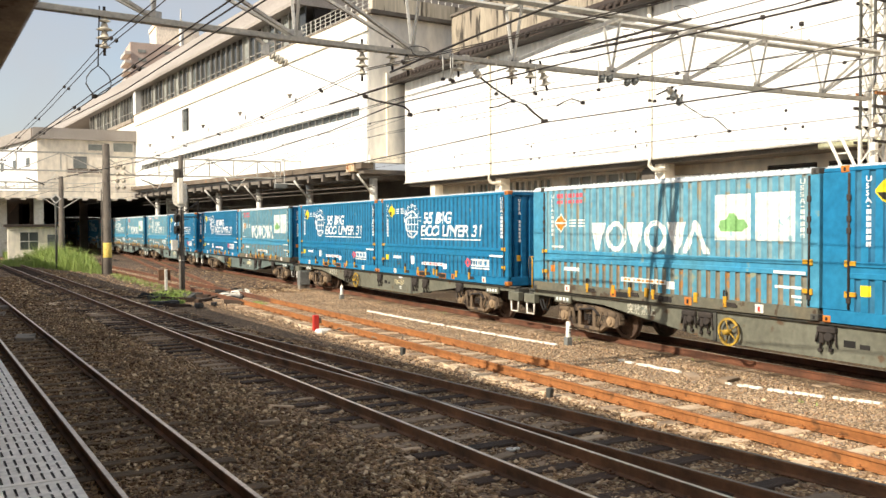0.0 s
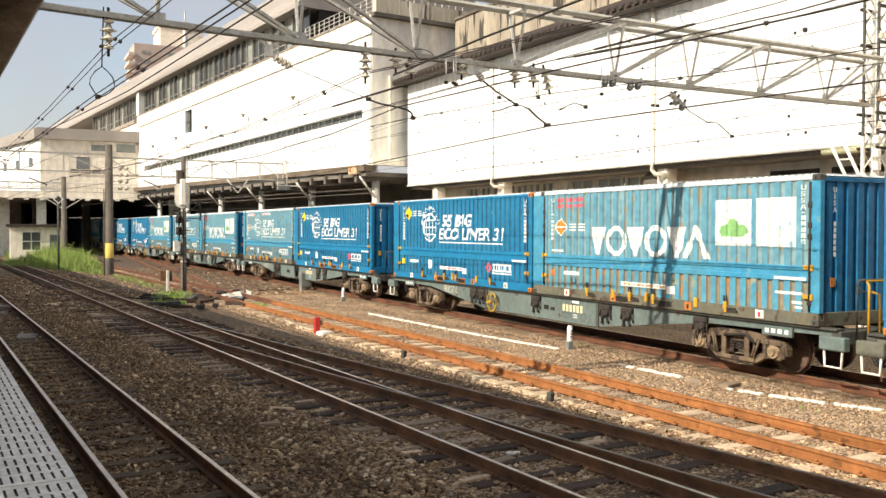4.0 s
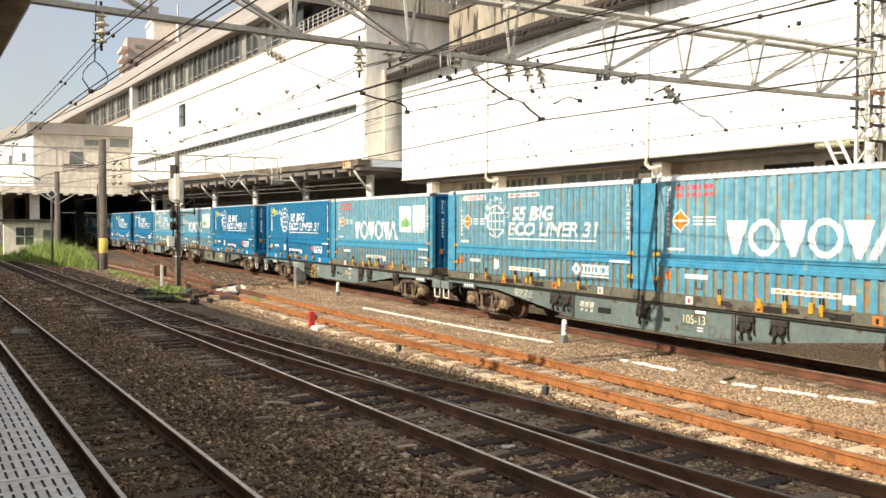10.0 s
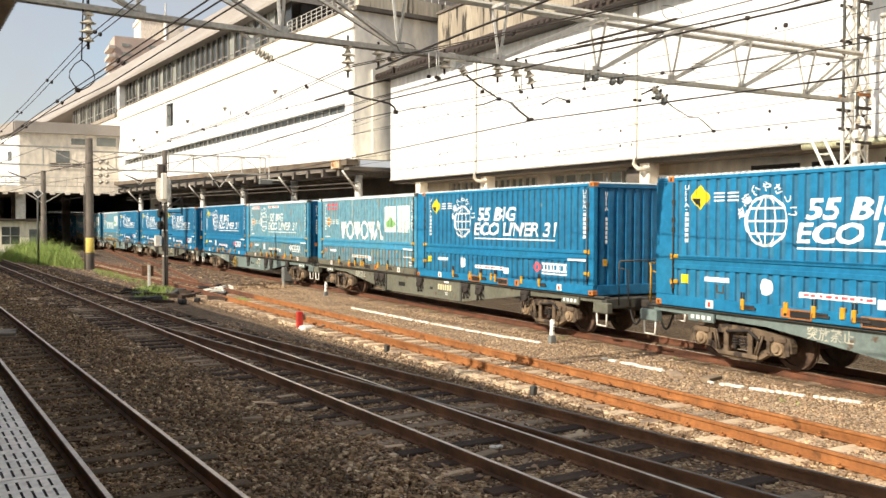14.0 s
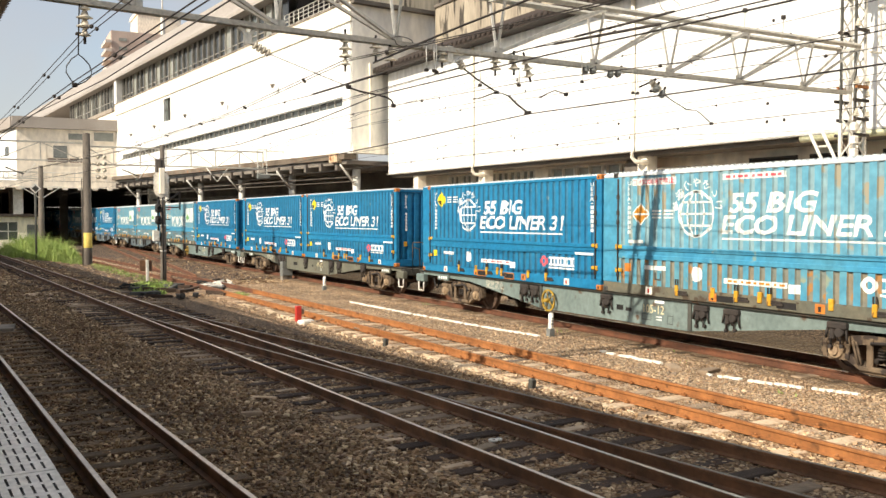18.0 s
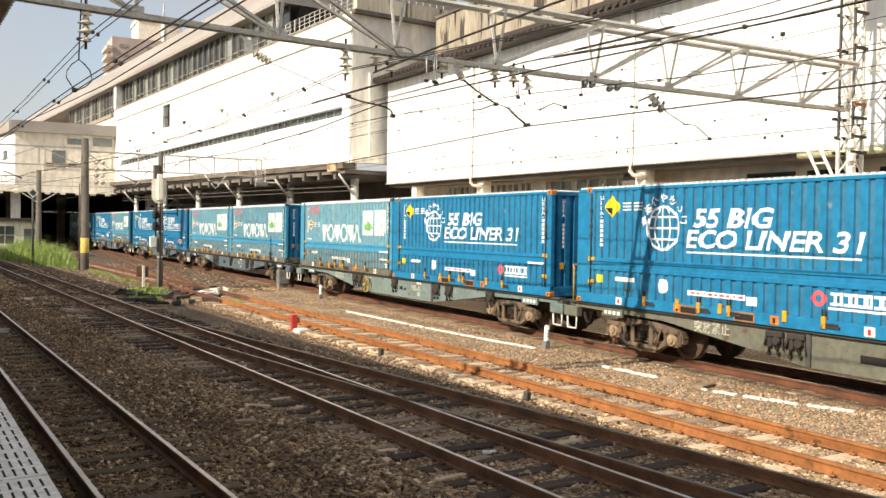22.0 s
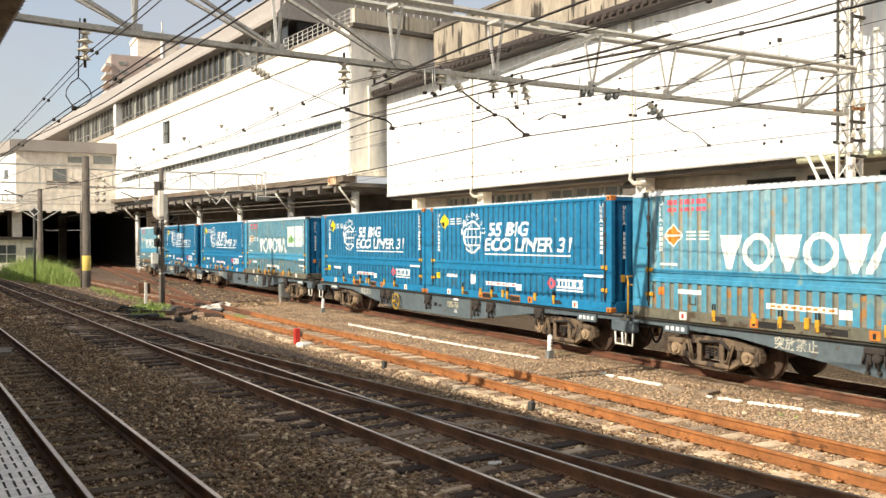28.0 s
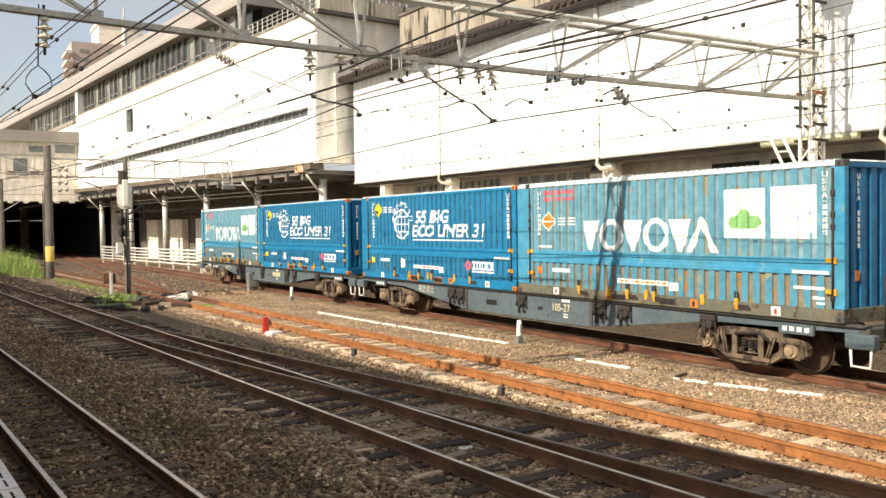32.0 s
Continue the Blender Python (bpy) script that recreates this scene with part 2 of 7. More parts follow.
# train
M_BLUE = material("container_blue", rgb("19709a"), rgb("217398"), rough=0.6, scale=0.7, fine=6, wear=rgb("5f8aa0"), wear_at=0.72, wear_scale=2.2, vary=0.06, contrast=(0.4, 0.75))
M_BLUE_IN = material("container_blue_groove", rgb("28678a"), rgb("3b718b"), rough=0.65, scale=0.9, fine=6, wear=rgb("6e8894"), wear_at=0.68, wear_scale=2.0, vary=0.06)
M_BLUE_END = material("container_blue_end", rgb("15608c"), rgb("1d6890"), rough=0.45, scale=0.8, fine=6, vary=0.05)
M_FADE = material("container_faded", rgb("6195a6"), rgb("508aa1"), rough=0.68, scale=0.8, fine=6, wear=rgb("86a4a8"), wear_at=0.66, wear_scale=1.8, vary=0.1)
M_FADE_IN = material("container_faded_groove", rgb("7f989c"), rgb("6a929f"), rough=0.6, scale=1.0, fine=6, wear=rgb("8f8a78"), wear_at=0.58, wear_scale=2.0, vary=0.1)
M_FADE_LOW = material("container_faded_low", rgb("488aa5"), rgb("588c9a"), rough=0.55, scale=1.1, fine=6, wear=rgb("85907c"), wear_at=0.61, wear_scale=2.4, vary=0.1)
M_FADE_LOW_IN = material("container_rusty_groove", rgb("857a66"), rgb("6f7c78"), rough=0.7, scale=1.4, fine=8, wear=rgb("9a7348"), wear_at=0.57, wear_scale=4, vary=0.1)
M_FADE_RAIL = material("container_faded_rail", rgb("3a88ab"), rgb("4a8ba3"), rough=0.5, scale=1.2, fine=6, wear=rgb("77918b"), wear_at=0.66)
M_MUD = material("container_muddy_rail", rgb("5b5d52"), rgb("696250"), rough=0.8, scale=1.5, fine=10, wear=rgb("463a2d"), wear_at=0.56, wear_scale=5)
M_ROOFC = material("container_roof", rgb("cfd6d8"), rgb("b5bfc3"), rough=0.6, scale=2)
M_DECAL = material("decal_white", rgb("e9ecec"), rgb("d5dbdc"), rough=0.5, scale=2, wear=rgb("9db3bd"), wear_at=0.72, wear_scale=6)
M_DECAL_F = material("decal_white_faded", rgb("dfe2dd"), rgb("c7cfcc"), rough=0.6, scale=2, wear=rgb("8fb0bb"), wear_at=0.63, wear_scale=7)
M_WORN_TEXT = material("worn_lettering", rgb("bdb9a6"), rgb("9fa196"), rough=0.7, scale=5, wear=rgb("6f7a74"), wear_at=0.58, wear_scale=9)
M_DECAL_Y = material("decal_yellow", rgb("e5d32e"), rgb("d6bf2a"), rough=0.5, scale=4)
M_DECAL_O = material("decal_orange", rgb("c98a2e"), rgb("a97326"), rough=0.6, scale=5)
M_DECAL_G = material("decal_green", rgb("86b878"), rgb("6f9d62"), rough=0.6, scale=4)
M_DECAL_B = material("decal_black", rgb("2a2a26"), rough=0.6)
M_WAGON = material("wagon_grey_green", rgb("6e7c78"), rgb("5d6b68"), rough=0.6, scale=0.9, fine=8, wear=rgb("57483a"), wear_at=0.64, wear_scale=3, vary=0.18)
M_WAGON_D = material("wagon_frame_dark", rgb("4a4a44"), rgb("3a3a36"), rough=0.7, scale=1.2, fine=8, wear=rgb("4f3d2e"), wear_at=0.6, vary=0.1)
M_BOGIE = material("bogie_dusty", rgb("76644f"), rgb("4c4034"), rough=0.85, scale=3.0, fine=12, bump=0.004, wear=rgb("352b24"), wear_at=0.54, wear_scale=5)
M_WHEEL = material("wheel_steel", rgb("6b5648"), rgb("4a3c34"), rough=0.6, metal=0.3, scale=5)
M_BOX = material("axle_box_tan", rgb("a58f72"), rgb("826e57"), rough=0.85, scale=4, fine=12, wear=rgb("4b3d31"), wear_at=0.62, wear_scale=8)
M_WARN = material("faded_yellow_band", rgb("d6bf62"), rgb("c4a94e"), rough=0.7, scale=4, wear=rgb("7a6d4a"), wear_at=0.62, wear_scale=5)
M_BRAKE = material("brake_gear", rgb("3a332e"), rgb("262220"), rough=0.8, scale=4)

for chalky in (M_BLUE, M_BLUE_IN, M_BLUE_END, M_FADE, M_FADE_IN, M_FADE_LOW, M_FADE_LOW_IN, M_FADE_RAIL):
    chalky.node_tree.nodes["Principled BSDF"].inputs["Specular IOR Level"].default_value = 0.18


# ---------------------------------------------------------------- mesh helpers
def box(bm, x0, x1, y0, y1, z0, z1, mi=0):
    v = [bm.verts.new((x, y, z)) for z in (z0, z1) for y in (y0, y1) for x in (x0, x1)]
    for f in ((0, 2, 3, 1), (4, 5, 7, 6), (0, 1, 5, 4), (2, 6, 7, 3), (0, 4, 6, 2), (1, 3, 7, 5)):
        bm.faces.new([v[i] for i in f]).material_index = mi
    return v


def cbox(bm, x0, x1, y0, y1, z0, z1, c=0.01, mi=0):
    """A box whose edges are chamfered by c."""
    b = bmesh.new()
    box(b, x0, x1, y0, y1, z0, z1)
    bmesh.ops.bevel(b, geom=b.edges[:], offset=c, segments=1, affect="EDGES")
    join(bm, b, mi)


def join(bm, other, mi=None):
    """Adds the other bmesh to bm and frees it."""
    made = {v: bm.verts.new(v.co) for v in other.verts}
    for f in other.faces:
        try:
            g = bm.faces.new([made[v] for v in f.verts])
        except ValueError:
            continue
        g.material_index = f.material_index if mi is None else mi
        g.smooth = f.smooth
    other.free()


def tube(bm, pts, r, n=6, closed=False, mi=0):
    """A round bar along the points."""
    pts = [Vector(p) for p in pts]
    rings = []
    for k, p in enumerate(pts):
        a = pts[(k - 1) % len(pts)] if closed or k else p
        b = pts[(k + 1) % len(pts)] if closed or k < len(pts) - 1 else p
        d = (b - a).normalized()
        u = d.cross(Vector((0, 0, 1)))
        u = u.normalized() if u.length > 1e-3 else Vector((1, 0, 0))
        w = d.cross(u).normalized()
        rings.append([bm.verts.new(p + (u * math.cos(2 * math.pi * i / n) + w * math.sin(2 * math.pi * i / n)) * r) for i in range(n)])
    m = len(rings)
    for k in range(m if closed else m - 1):
        a, b = rings[k], rings[(k + 1) % m]
        for i in range(n):
            f = bm.faces.new((a[i], a[(i + 1) % n], b[(i + 1) % n], b[i]))
            f.material_index, f.smooth = mi, n > 4
    if not closed:
        for e in (rings[0][::-1], rings[-1]):
            bm.faces.new(e).material_index = mi


def disc(bm, axis, centre, r0, r1, h0, h1, n=20, mi=0):
    """A ring or disc of height h0..h1 along an axis; r0 may be 0."""
    idx = {"x": (1, 2, 0), "y": (2, 0, 1), "z": (0, 1, 2)}[axis]

    def at(r, a, h):
        p = [0, 0, 0]
        p[idx[0]], p[idx[1]], p[idx[2]] = r * math.cos(a), r * math.sin(a), h
        return bm.verts.new(Vector(centre) + Vector(p))

    A = [2 * math.pi * k / n for k in range(n)]
    o0, o1 = [at(r1, a, h0) for a in A], [at(r1, a, h1) for a in A]
    if r0 > 0:
        i0, i1 = [at(r0, a, h0) for a in A], [at(r0, a, h1) for a in A]
    for k in range(n):
        j = (k + 1) % n
        f = bm.faces.new((o0[k], o0[j], o1[j], o1[k]))
        f.material_index, f.smooth = mi, True
        if r0 > 0:
            bm.faces.new((i0[j], i0[k], i1[k], i1[j])).material_index = mi
            bm.faces.new((o1[k], o1[j], i1[j], i1[k])).material_index = mi
            bm.faces.new((o0[j], o0[k], i0[k], i0[j])).material_index = mi
    if r0 <= 0:
        bm.faces.new(o1).material_index = mi
        bm.faces.new(o0[::-1]).material_index = mi


def plate(bm, outline, x0, x1, mi=0):
    """An outline in y, z given thickness along x."""
    a = [bm.verts.new((x0, y, z)) for y, z in outline]
    b = [bm.verts.new((x1, y, z)) for y, z in outline]
    n = len(outline)
    for k in range(n):
        bm.faces.new((a[k], a[(k + 1) % n], b[(k + 1) % n], b[k])).material_index = mi
    bm.faces.new(a[::-1]).material_index = mi
    bm.faces.new(b).material_index = mi


def mesh_of(name, bm, mat):
    bmesh.ops.recalc_face_normals(bm, faces=bm.faces[:])
    me = bpy.data.meshes.new(name)
    bm.to_mesh(me)
    bm.free()
    for m in (mat if isinstance(mat, (list, tuple)) else [mat]):
        me.materials.append(m)
    return me


GLYPHS = {}


def glyphs(text, size, bold, shear):
    """The flat mesh of a text, kept for the next use."""
    key = (text, size, bold, shear)
    if key not in GLYPHS:
        cu = bpy.data.curves.new("words", "FONT")
        cu.body, cu.size, cu.offset, cu.shear, cu.resolution_u = text, size, bold, shear, 3
        ob = bpy.data.objects.new("words", cu)
        scene.collection.objects.link(ob)
        me = bpy.data.meshes.new_from_object(ob.evaluated_get(bpy.context.evaluated_depsgraph_get()))
        GLYPHS[key] = [tuple(v.co) for v in me.vertices], [tuple(p.vertices) for p in me.polygons]
        bpy.data.objects.remove(ob)
        bpy.data.curves.remove(cu)
        bpy.data.meshes.remove(me)
    return GLYPHS[key]


def words(text, size, y, z, bold=0.0, shear=0.0, stretch=1.0):
    """Lettering that starts at y and runs towards smaller y, as read from the platform."""
    pts, faces = glyphs(text, size, bold, shear)
    bm = bmesh.new()
    vs = [bm.verts.new((0, y - p[0] * stretch, z + p[1])) for p in pts]
    for f in faces:
        try:
            bm.faces.new([vs[i] for i in f])
        except ValueError:
            continue
    return bm


for text in "U5A":
    glyphs(text, 0.12, 0.004, 0.0)
for text in "\u74b0\u5883\u306b\u3084\u3055\u3057\u3044":
    glyphs(text, 0.2, 0.004, 0.0)
glyphs("\u30b3\u30ad50000\u7a4d\u8f09\u7981\u6b62", 0.13, 0.002, 0.0)
glyphs("\u7a81\u653e\u7981\u6b62", 0.24, 0.003, 0.0)
glyphs("55 BIG", 0.50, 0.014, 0.2)
glyphs("ECO LINER 31", 0.48, 0.013, 0.2)
for text in ("104-157", "105-13", "105-14", "105-12", "105-32", "105-31", "105-75", "105-76", "105-27"):
    glyphs(text, 0.25, 0.0, 0.0)


def thing(name, bm, mat, label="", category="", group="", kind="", at=None):
    ob = new(name, mesh_of(name, bm, mat))
    if at is not None:
        ob.matrix_world = at
    return tagged(ob, label, category, group, kind)


def holder(name, label="", category="", group="", kind="", at=None):
    """An empty at a thing's base that carries its parts."""
    ob = new(name)
    ob.empty_display_size = 0.2
    if at is not None:
        ob.matrix_world = at
    return tagged(ob, label, category, group, kind)


def part(name, bm, mat, parent, label="", at=None):
    ob = new(name, mesh_of(name, bm, mat))
    ob.parent = parent
    if at is not None:
        ob.matrix_basis = at
    return tagged(ob, label)


def same_part(name, me, parent, at=None):
    """A part that shares its mesh with others alike."""
    ob = new(name, me)
    ob.parent = parent
    if at is not None:
        ob.matrix_basis = at
    return ob


# ---------------------------------------------------------------- ground, tracks, platform
TRACK_X = 13.965
LEAN = -0.0738  # the platform side tracks run slightly across the main line
bm = bmesh.new(); box(bm, -400, 500, -400, 1500, -1.2, -0.22); thing("ground", bm, M_BALLAST, "brown grey railway ballast and cinders", "ground", kind="structure")


def bed(name, left, right, y0, y1, mat, z=-0.175):
    """A low ballast bed between two lines of x over y."""
    bm = bmesh.new()
    prev = None
    n = max(2, int((y1 - y0) / 4))
    for k in range(n + 1):
        y = y0 + (y1 - y0) * k / n
        a, b = left(y) + random.uniform(-0.08, 0.08), right(y) + random.uniform(-0.08, 0.08)
        row = [bm.verts.new(c) for c in ((a, y, -0.3), (a + 0.3, y, z), (b - 0.3, y, z), (b, y, -0.3))]
        if prev:
            for i in range(3):
                bm.faces.new((prev[i], prev[i + 1], row[i + 1], row[i]))
        prev = row
    return thing(name, bm, mat, kind="structure")


def main_line(y):
    """The main track bends slightly towards the platform side as it nears the station."""
    u = min(max(0.0, y - 22.0), 110.0)
    return TRACK_X - 0.013 * u - 0.00013 * u * u - 0.0416 * max(0.0, y - 132.0)


def platform_track(y):
    return 2.495 + LEAN * y


def second_track(y):
    return 6.436 + LEAN * y


def branch_track(y):
    return 6.436 + LEAN * y + 0.085 * np.maximum(0.0, 26 - y)


def rusty_track(y):
    return 9.85 - 0.035 * np.minimum(y, 36) - 0.062 * np.maximum(0.0, y - 36)


def link_track(y):
    return rusty_track(40) + 0.35 * (1 - np.exp(-(np.maximum(y, 40) - 40) / 8)) + 0.062 * (y - 40)


bed("ballast_bed", lambda y: platform_track(y) - 1.5, lambda y: platform_track(y) + 1.7, -30, 130, M_BALLAST, -0.19)
bed("ballast_bed", lambda y: second_track(y) - 1.5, lambda y: branch_track(y) + 1.5, -30, 130, M_BALLAST, -0.17)
bed("ballast_bed", lambda y: rusty_track(y) - 1.15, lambda y: 12.6 if y < 60 else rusty_track(y) + 3, -30, 130, M_BALLAST_FAR, -0.18)
bed("ballast_bed", lambda y: second_track(y) + 1.6, lambda y: 12.9, 41, 97, M_BALLAST_BROWN, -0.16)
bed("ballast_bed", lambda y: main_line(y) - 1.56, lambda y: 17.6, -260, 310, M_BALLAST_FAR, -0.165)

M_SAND = material("pale_sand", rgb("d9c4a4"), rgb("bfa888"), rough=0.95, scale=2.5, fine=30, bump=0.01, bump_scale=25, wear=rgb("a08a6c"), wear_at=0.58, wear_scale=5)
for y0 in range(6, 30, 2):
    y1 = y0 + random.uniform(0.9, 2.0)
    bed("sand_patch", lambda y: rusty_track(y) - random.uniform(1.1, 1.35), lambda y: rusty_track(y) - random.uniform(0.5, 0.66), y0, y1, M_SAND, -0.163)
RAIL = [(-0.0625, -0.150), (0.0625, -0.150), (0.0625, -0.140), (0.010, -0.125), (0.010, -0.045), (0.0325, -0.036), (0.0325, -0.006), (0.026, 0.0), (-0.026, 0.0), (-0.0325, -0.006), (-0.0325, -0.036), (-0.010, -0.045), (-0.010, -0.125), (-0.0625, -0.140)]


def rail_mesh(line, off, y0, y1, step=3.0):
    bm = bmesh.new()
    n = max(1, int(math.ceil((y1 - y0) / step)))
    prev = None
    for k in range(n + 1):
        y = y0 + (y1 - y0) * k / n
        row = [bm.verts.new((line(y) + off + dx, y, z)) for dx, z in RAIL]
        if prev:
            for i in range(14):
                f = bm.faces.new((prev[i], prev[(i + 1) % 14], row[(i + 1) % 14], row[i]))
                f.material_index = 1 if 6 <= i <= 7 else 0
        else:
            bm.faces.new(row)
        prev = row
    bm.faces.new(prev[::-1])
    return bm


def sleeper_mesh(length, width, height, mat):
    bm = bmesh.new(); cbox(bm, -length / 2, length / 2, -width / 2, width / 2, -height, 0, 0.012)
    return mesh_of("sleeper", bm, mat)


def clip_mesh(mat):
    bm = bmesh.new()
    for s in (-1, 1):
        cbox(bm, s * 0.09 - 0.03, s * 0.09 + 0.03, -0.045, 0.045, 0.0, 0.028, 0.006)
        disc(bm, "z", (s * 0.10, 0, 0.028), 0, 0.018, 0, 0.03, 6)
    return mesh_of("rail_clip", bm, mat)


def track(name, label, line, y0, y1, mats, sleepers, spacing, s0, s1, drop=-0.145, wide=lambda y: 0.0, far_end=None, clips=None):
    root = holder(name, label, "track", kind="structure")
    for off in (-0.566, 0.566):
        part("rail", rail_mesh(line, off, y0, y1), mats, root)
    k, y = 0, s0
    while y < s1:
        me = sleepers[(k * 7 + k // 3) % len(sleepers)]
        turn = math.degrees(math.atan2(line(y + 0.5) - line(y - 0.5), 1.0))
        same_part("sleeper", me, root, pose(line(y) + wide(y) / 2 + random.uniform(-0.03, 0.03), y, drop + random.uniform(-0.025, 0.008), 0, 0, -turn + random.uniform(-1.2, 1.2)))
        if clips and y < clips[1]:
            for off in (-0.566, 0.566):
                same_part("rail_clip", clips[0], root, pose(line(y) + off, y, -0.143, 0, 0, -turn))
        y += spacing * random.uniform(0.95, 1.05)
        k += 1
    bm = bmesh.new()  # the far sleepers, too small to tell apart
    while y < (far_end or s1):
        x = line(y); box(bm, x - 1.0, x + 1.0, y - 0.1, y + 0.1, -0.25, drop); y += spacing
    if bm.verts:
        tagged(part("far_sleepers", bm, sleepers[0].materials[0], root), kind="stuff")
    else:
        bm.free()
    return root


M_RAIL_DULL = material("rail_head_dull", rgb("8a7868"), rgb("65564a"), rough=0.45, metal=0.5, scale=3)
M_RAIL_B = material("rail_brown", rgb("6f4630"), rgb("4a3022"), rough=0.8, scale=2, bump=0.002)
S_WOOD, S_WOOD2 = sleeper_mesh(2.1, 0.2, 0.14, M_SLEEPER_T), sleeper_mesh(2.0, 0.22, 0.14, M_SLEEPER_T)
S_PALE = sleeper_mesh(2.1, 0.22, 0.14, M_SLEEPER_C)
S_LONG, S_LONG2 = sleeper_mesh(3.0, 0.22, 0.14, M_SLEEPER), sleeper_mesh(2.9, 0.22, 0.14, M_SLEEPER_C)
S_RUST = sleeper_mesh(2.1, 0.24, 0.14, M_SLEEPER_O)
C_RUST, C_DARK = clip_mesh(M_RUST), clip_mesh(M_RAIL)
track("track_1", "dark railway track beside the platform", platform_track, -30, 130, (M_RAIL, M_RAIL_TOP), [S_WOOD, S_WOOD2, S_WOOD], 0.62, 3.5, 44, -0.152, far_end=90)
track("track_2", "dark railway track with worn bright heads", second_track, -30, 130, (M_RAIL, M_RAIL_TOP), [S_LONG, S_LONG2, S_LONG, S_LONG, S_LONG2, S_LONG, S_LONG], 0.60, 3.5, 46, -0.136, lambda y: max(0.0, min(1.0, (26 - y) * 0.06)), 100, (C_DARK, 20))
root = holder("track_branch", "dark rails branching off at a turnout", "track", kind="structure")
for off in (-0.566, 0.566):
    part("rail", rail_mesh(branch_track, off, -30, 25.2 if off < 0 else 25.9), (M_RAIL, M_RAIL_DULL), root)
root = track("track_rusty", "orange rusted unused railway track", rusty_track, -30, 33, (M_RUST, M_RUST_TOP), [S_RUST, S_RUST, S_PALE], 0.62, 3.5, 46, -0.156, far_end=90, clips=(C_RUST, 30))
for off in (-0.566, 0.566):
    part("rail", rail_mesh(rusty_track, off, 33.01, 120), (M_RAIL_B, M_RUST_TOP), root)
root = holder("track_link", "rusty rails linking two tracks", "track", kind="structure")
for off in (-0.566, 0.566):
    part("rail", rail_mesh(link_track, off, 42, 112), (M_RAIL_B, M_RUST_TOP), root)
track("track_main", "main railway track under the train", main_line, -260, 305, (M_RAIL_B, M_RAIL_TOP), [S_WOOD, S_PALE], 0.62, 5, 50, -0.146, far_end=120)


# loose stones
def stones(name, count, region, size, mat):
    g = np.random.default_rng(5)
    shape = np.array([(a, b, c) for a in (-0.8, 0.8) for b in (-0.8, 0.8) for c in (-0.65, 0.65)], float)
    tri = np.array([(0, 1, 3), (0, 3, 2), (4, 6, 7), (4, 7, 5), (0, 4, 5), (0, 5, 1), (2, 3, 7), (2, 7, 6), (0, 2, 6), (0, 6, 4), (1, 5, 7), (1, 7, 3)])
    y = region[2] + (region[3] - region[2]) * g.random(count) ** 1.7
    x = region[0](y) + (region[1](y) - region[0](y)) * g.random(count)
    s = size[0] + (size[1] - size[0]) * g.random(count) ** 3
    ang = g.random(count) * 6.28
    jit = shape[None] * (1 + 1.0 * (g.random((count, 8, 3)) - 0.5)) * (0.6 + 0.7 * g.random((count, 1, 3)))
    c, sn = np.cos(ang)[:, None], np.sin(ang)[:, None]
    pts = np.stack([jit[..., 0] * c - jit[..., 1] * sn, jit[..., 0] * sn + jit[..., 1] * c, jit[..., 2] * 0.9 + 0.25 * jit[..., 0]], -1) * s[:, None, None]
    pts += np.stack([x, y, np.full(count, -0.184) + 0.016 * g.random(count)], -1)[:, None]
    faces = (tri[None] + 8 * np.arange(count)[:, None, None]).reshape(-1, 3)
    me = bpy.data.meshes.new(name)
    me.from_pydata(pts.reshape(-1, 3).tolist(), [], faces.tolist())
    me.materials.append(mat)
    return tagged(new(name, me), "loose broken ballast stones lying between rails", "ballast stones", kind="stuff")


def stone_material(name, colours):
    """Every stone takes its own tone from a row of colours, with fine grain."""
    m = bpy.data.materials.new(name)
    m.use_nodes = True
    n, l = m.node_tree.nodes, m.node_tree.links
    b = n["Principled BSDF"]
    b.inputs["Roughness"].default_value = 0.92
    geo, ramp = n.new("ShaderNodeNewGeometry"), n.new("ShaderNodeValToRGB")
    e = ramp.color_ramp.elements
    e[0].color, e[1].color = (*colours[0], 1), (*colours[-1], 1)
    for k, c in enumerate(colours[1:-1]):
        e.new((k + 1) / (len(colours) - 1)).color = (*c, 1)
    l.new(geo.outputs["Random Per Island"], ramp.inputs[0])
    tc, no = n.new("ShaderNodeTexCoord"), n.new("ShaderNodeTexNoise")
    no.inputs["Scale"].default_value, no.inputs["Detail"].default_value = 1.1, 9.0
    no.inputs["Roughness"].default_value = 0.7
    l.new(tc.outputs["Object"], no.inputs["Vector"])
    mr = n.new("ShaderNodeMapRange")
    mr.inputs["From Min"].default_value, mr.inputs["From Max"].default_value = 0.32, 0.68
    mr.inputs["To Min"].default_value, mr.inputs["To Max"].default_value = 0.55, 1.35
    l.new(no.outputs["Fac"], mr.inputs["Value"])
    vm = n.new("ShaderNodeVectorMath")
    vm.operation = "SCALE"
    l.new(ramp.outputs[0], vm.inputs[0]); l.new(mr.outputs[0], vm.inputs["Scale"])
    l.new(vm.outputs[0], b.inputs["Base Color"])
    return m


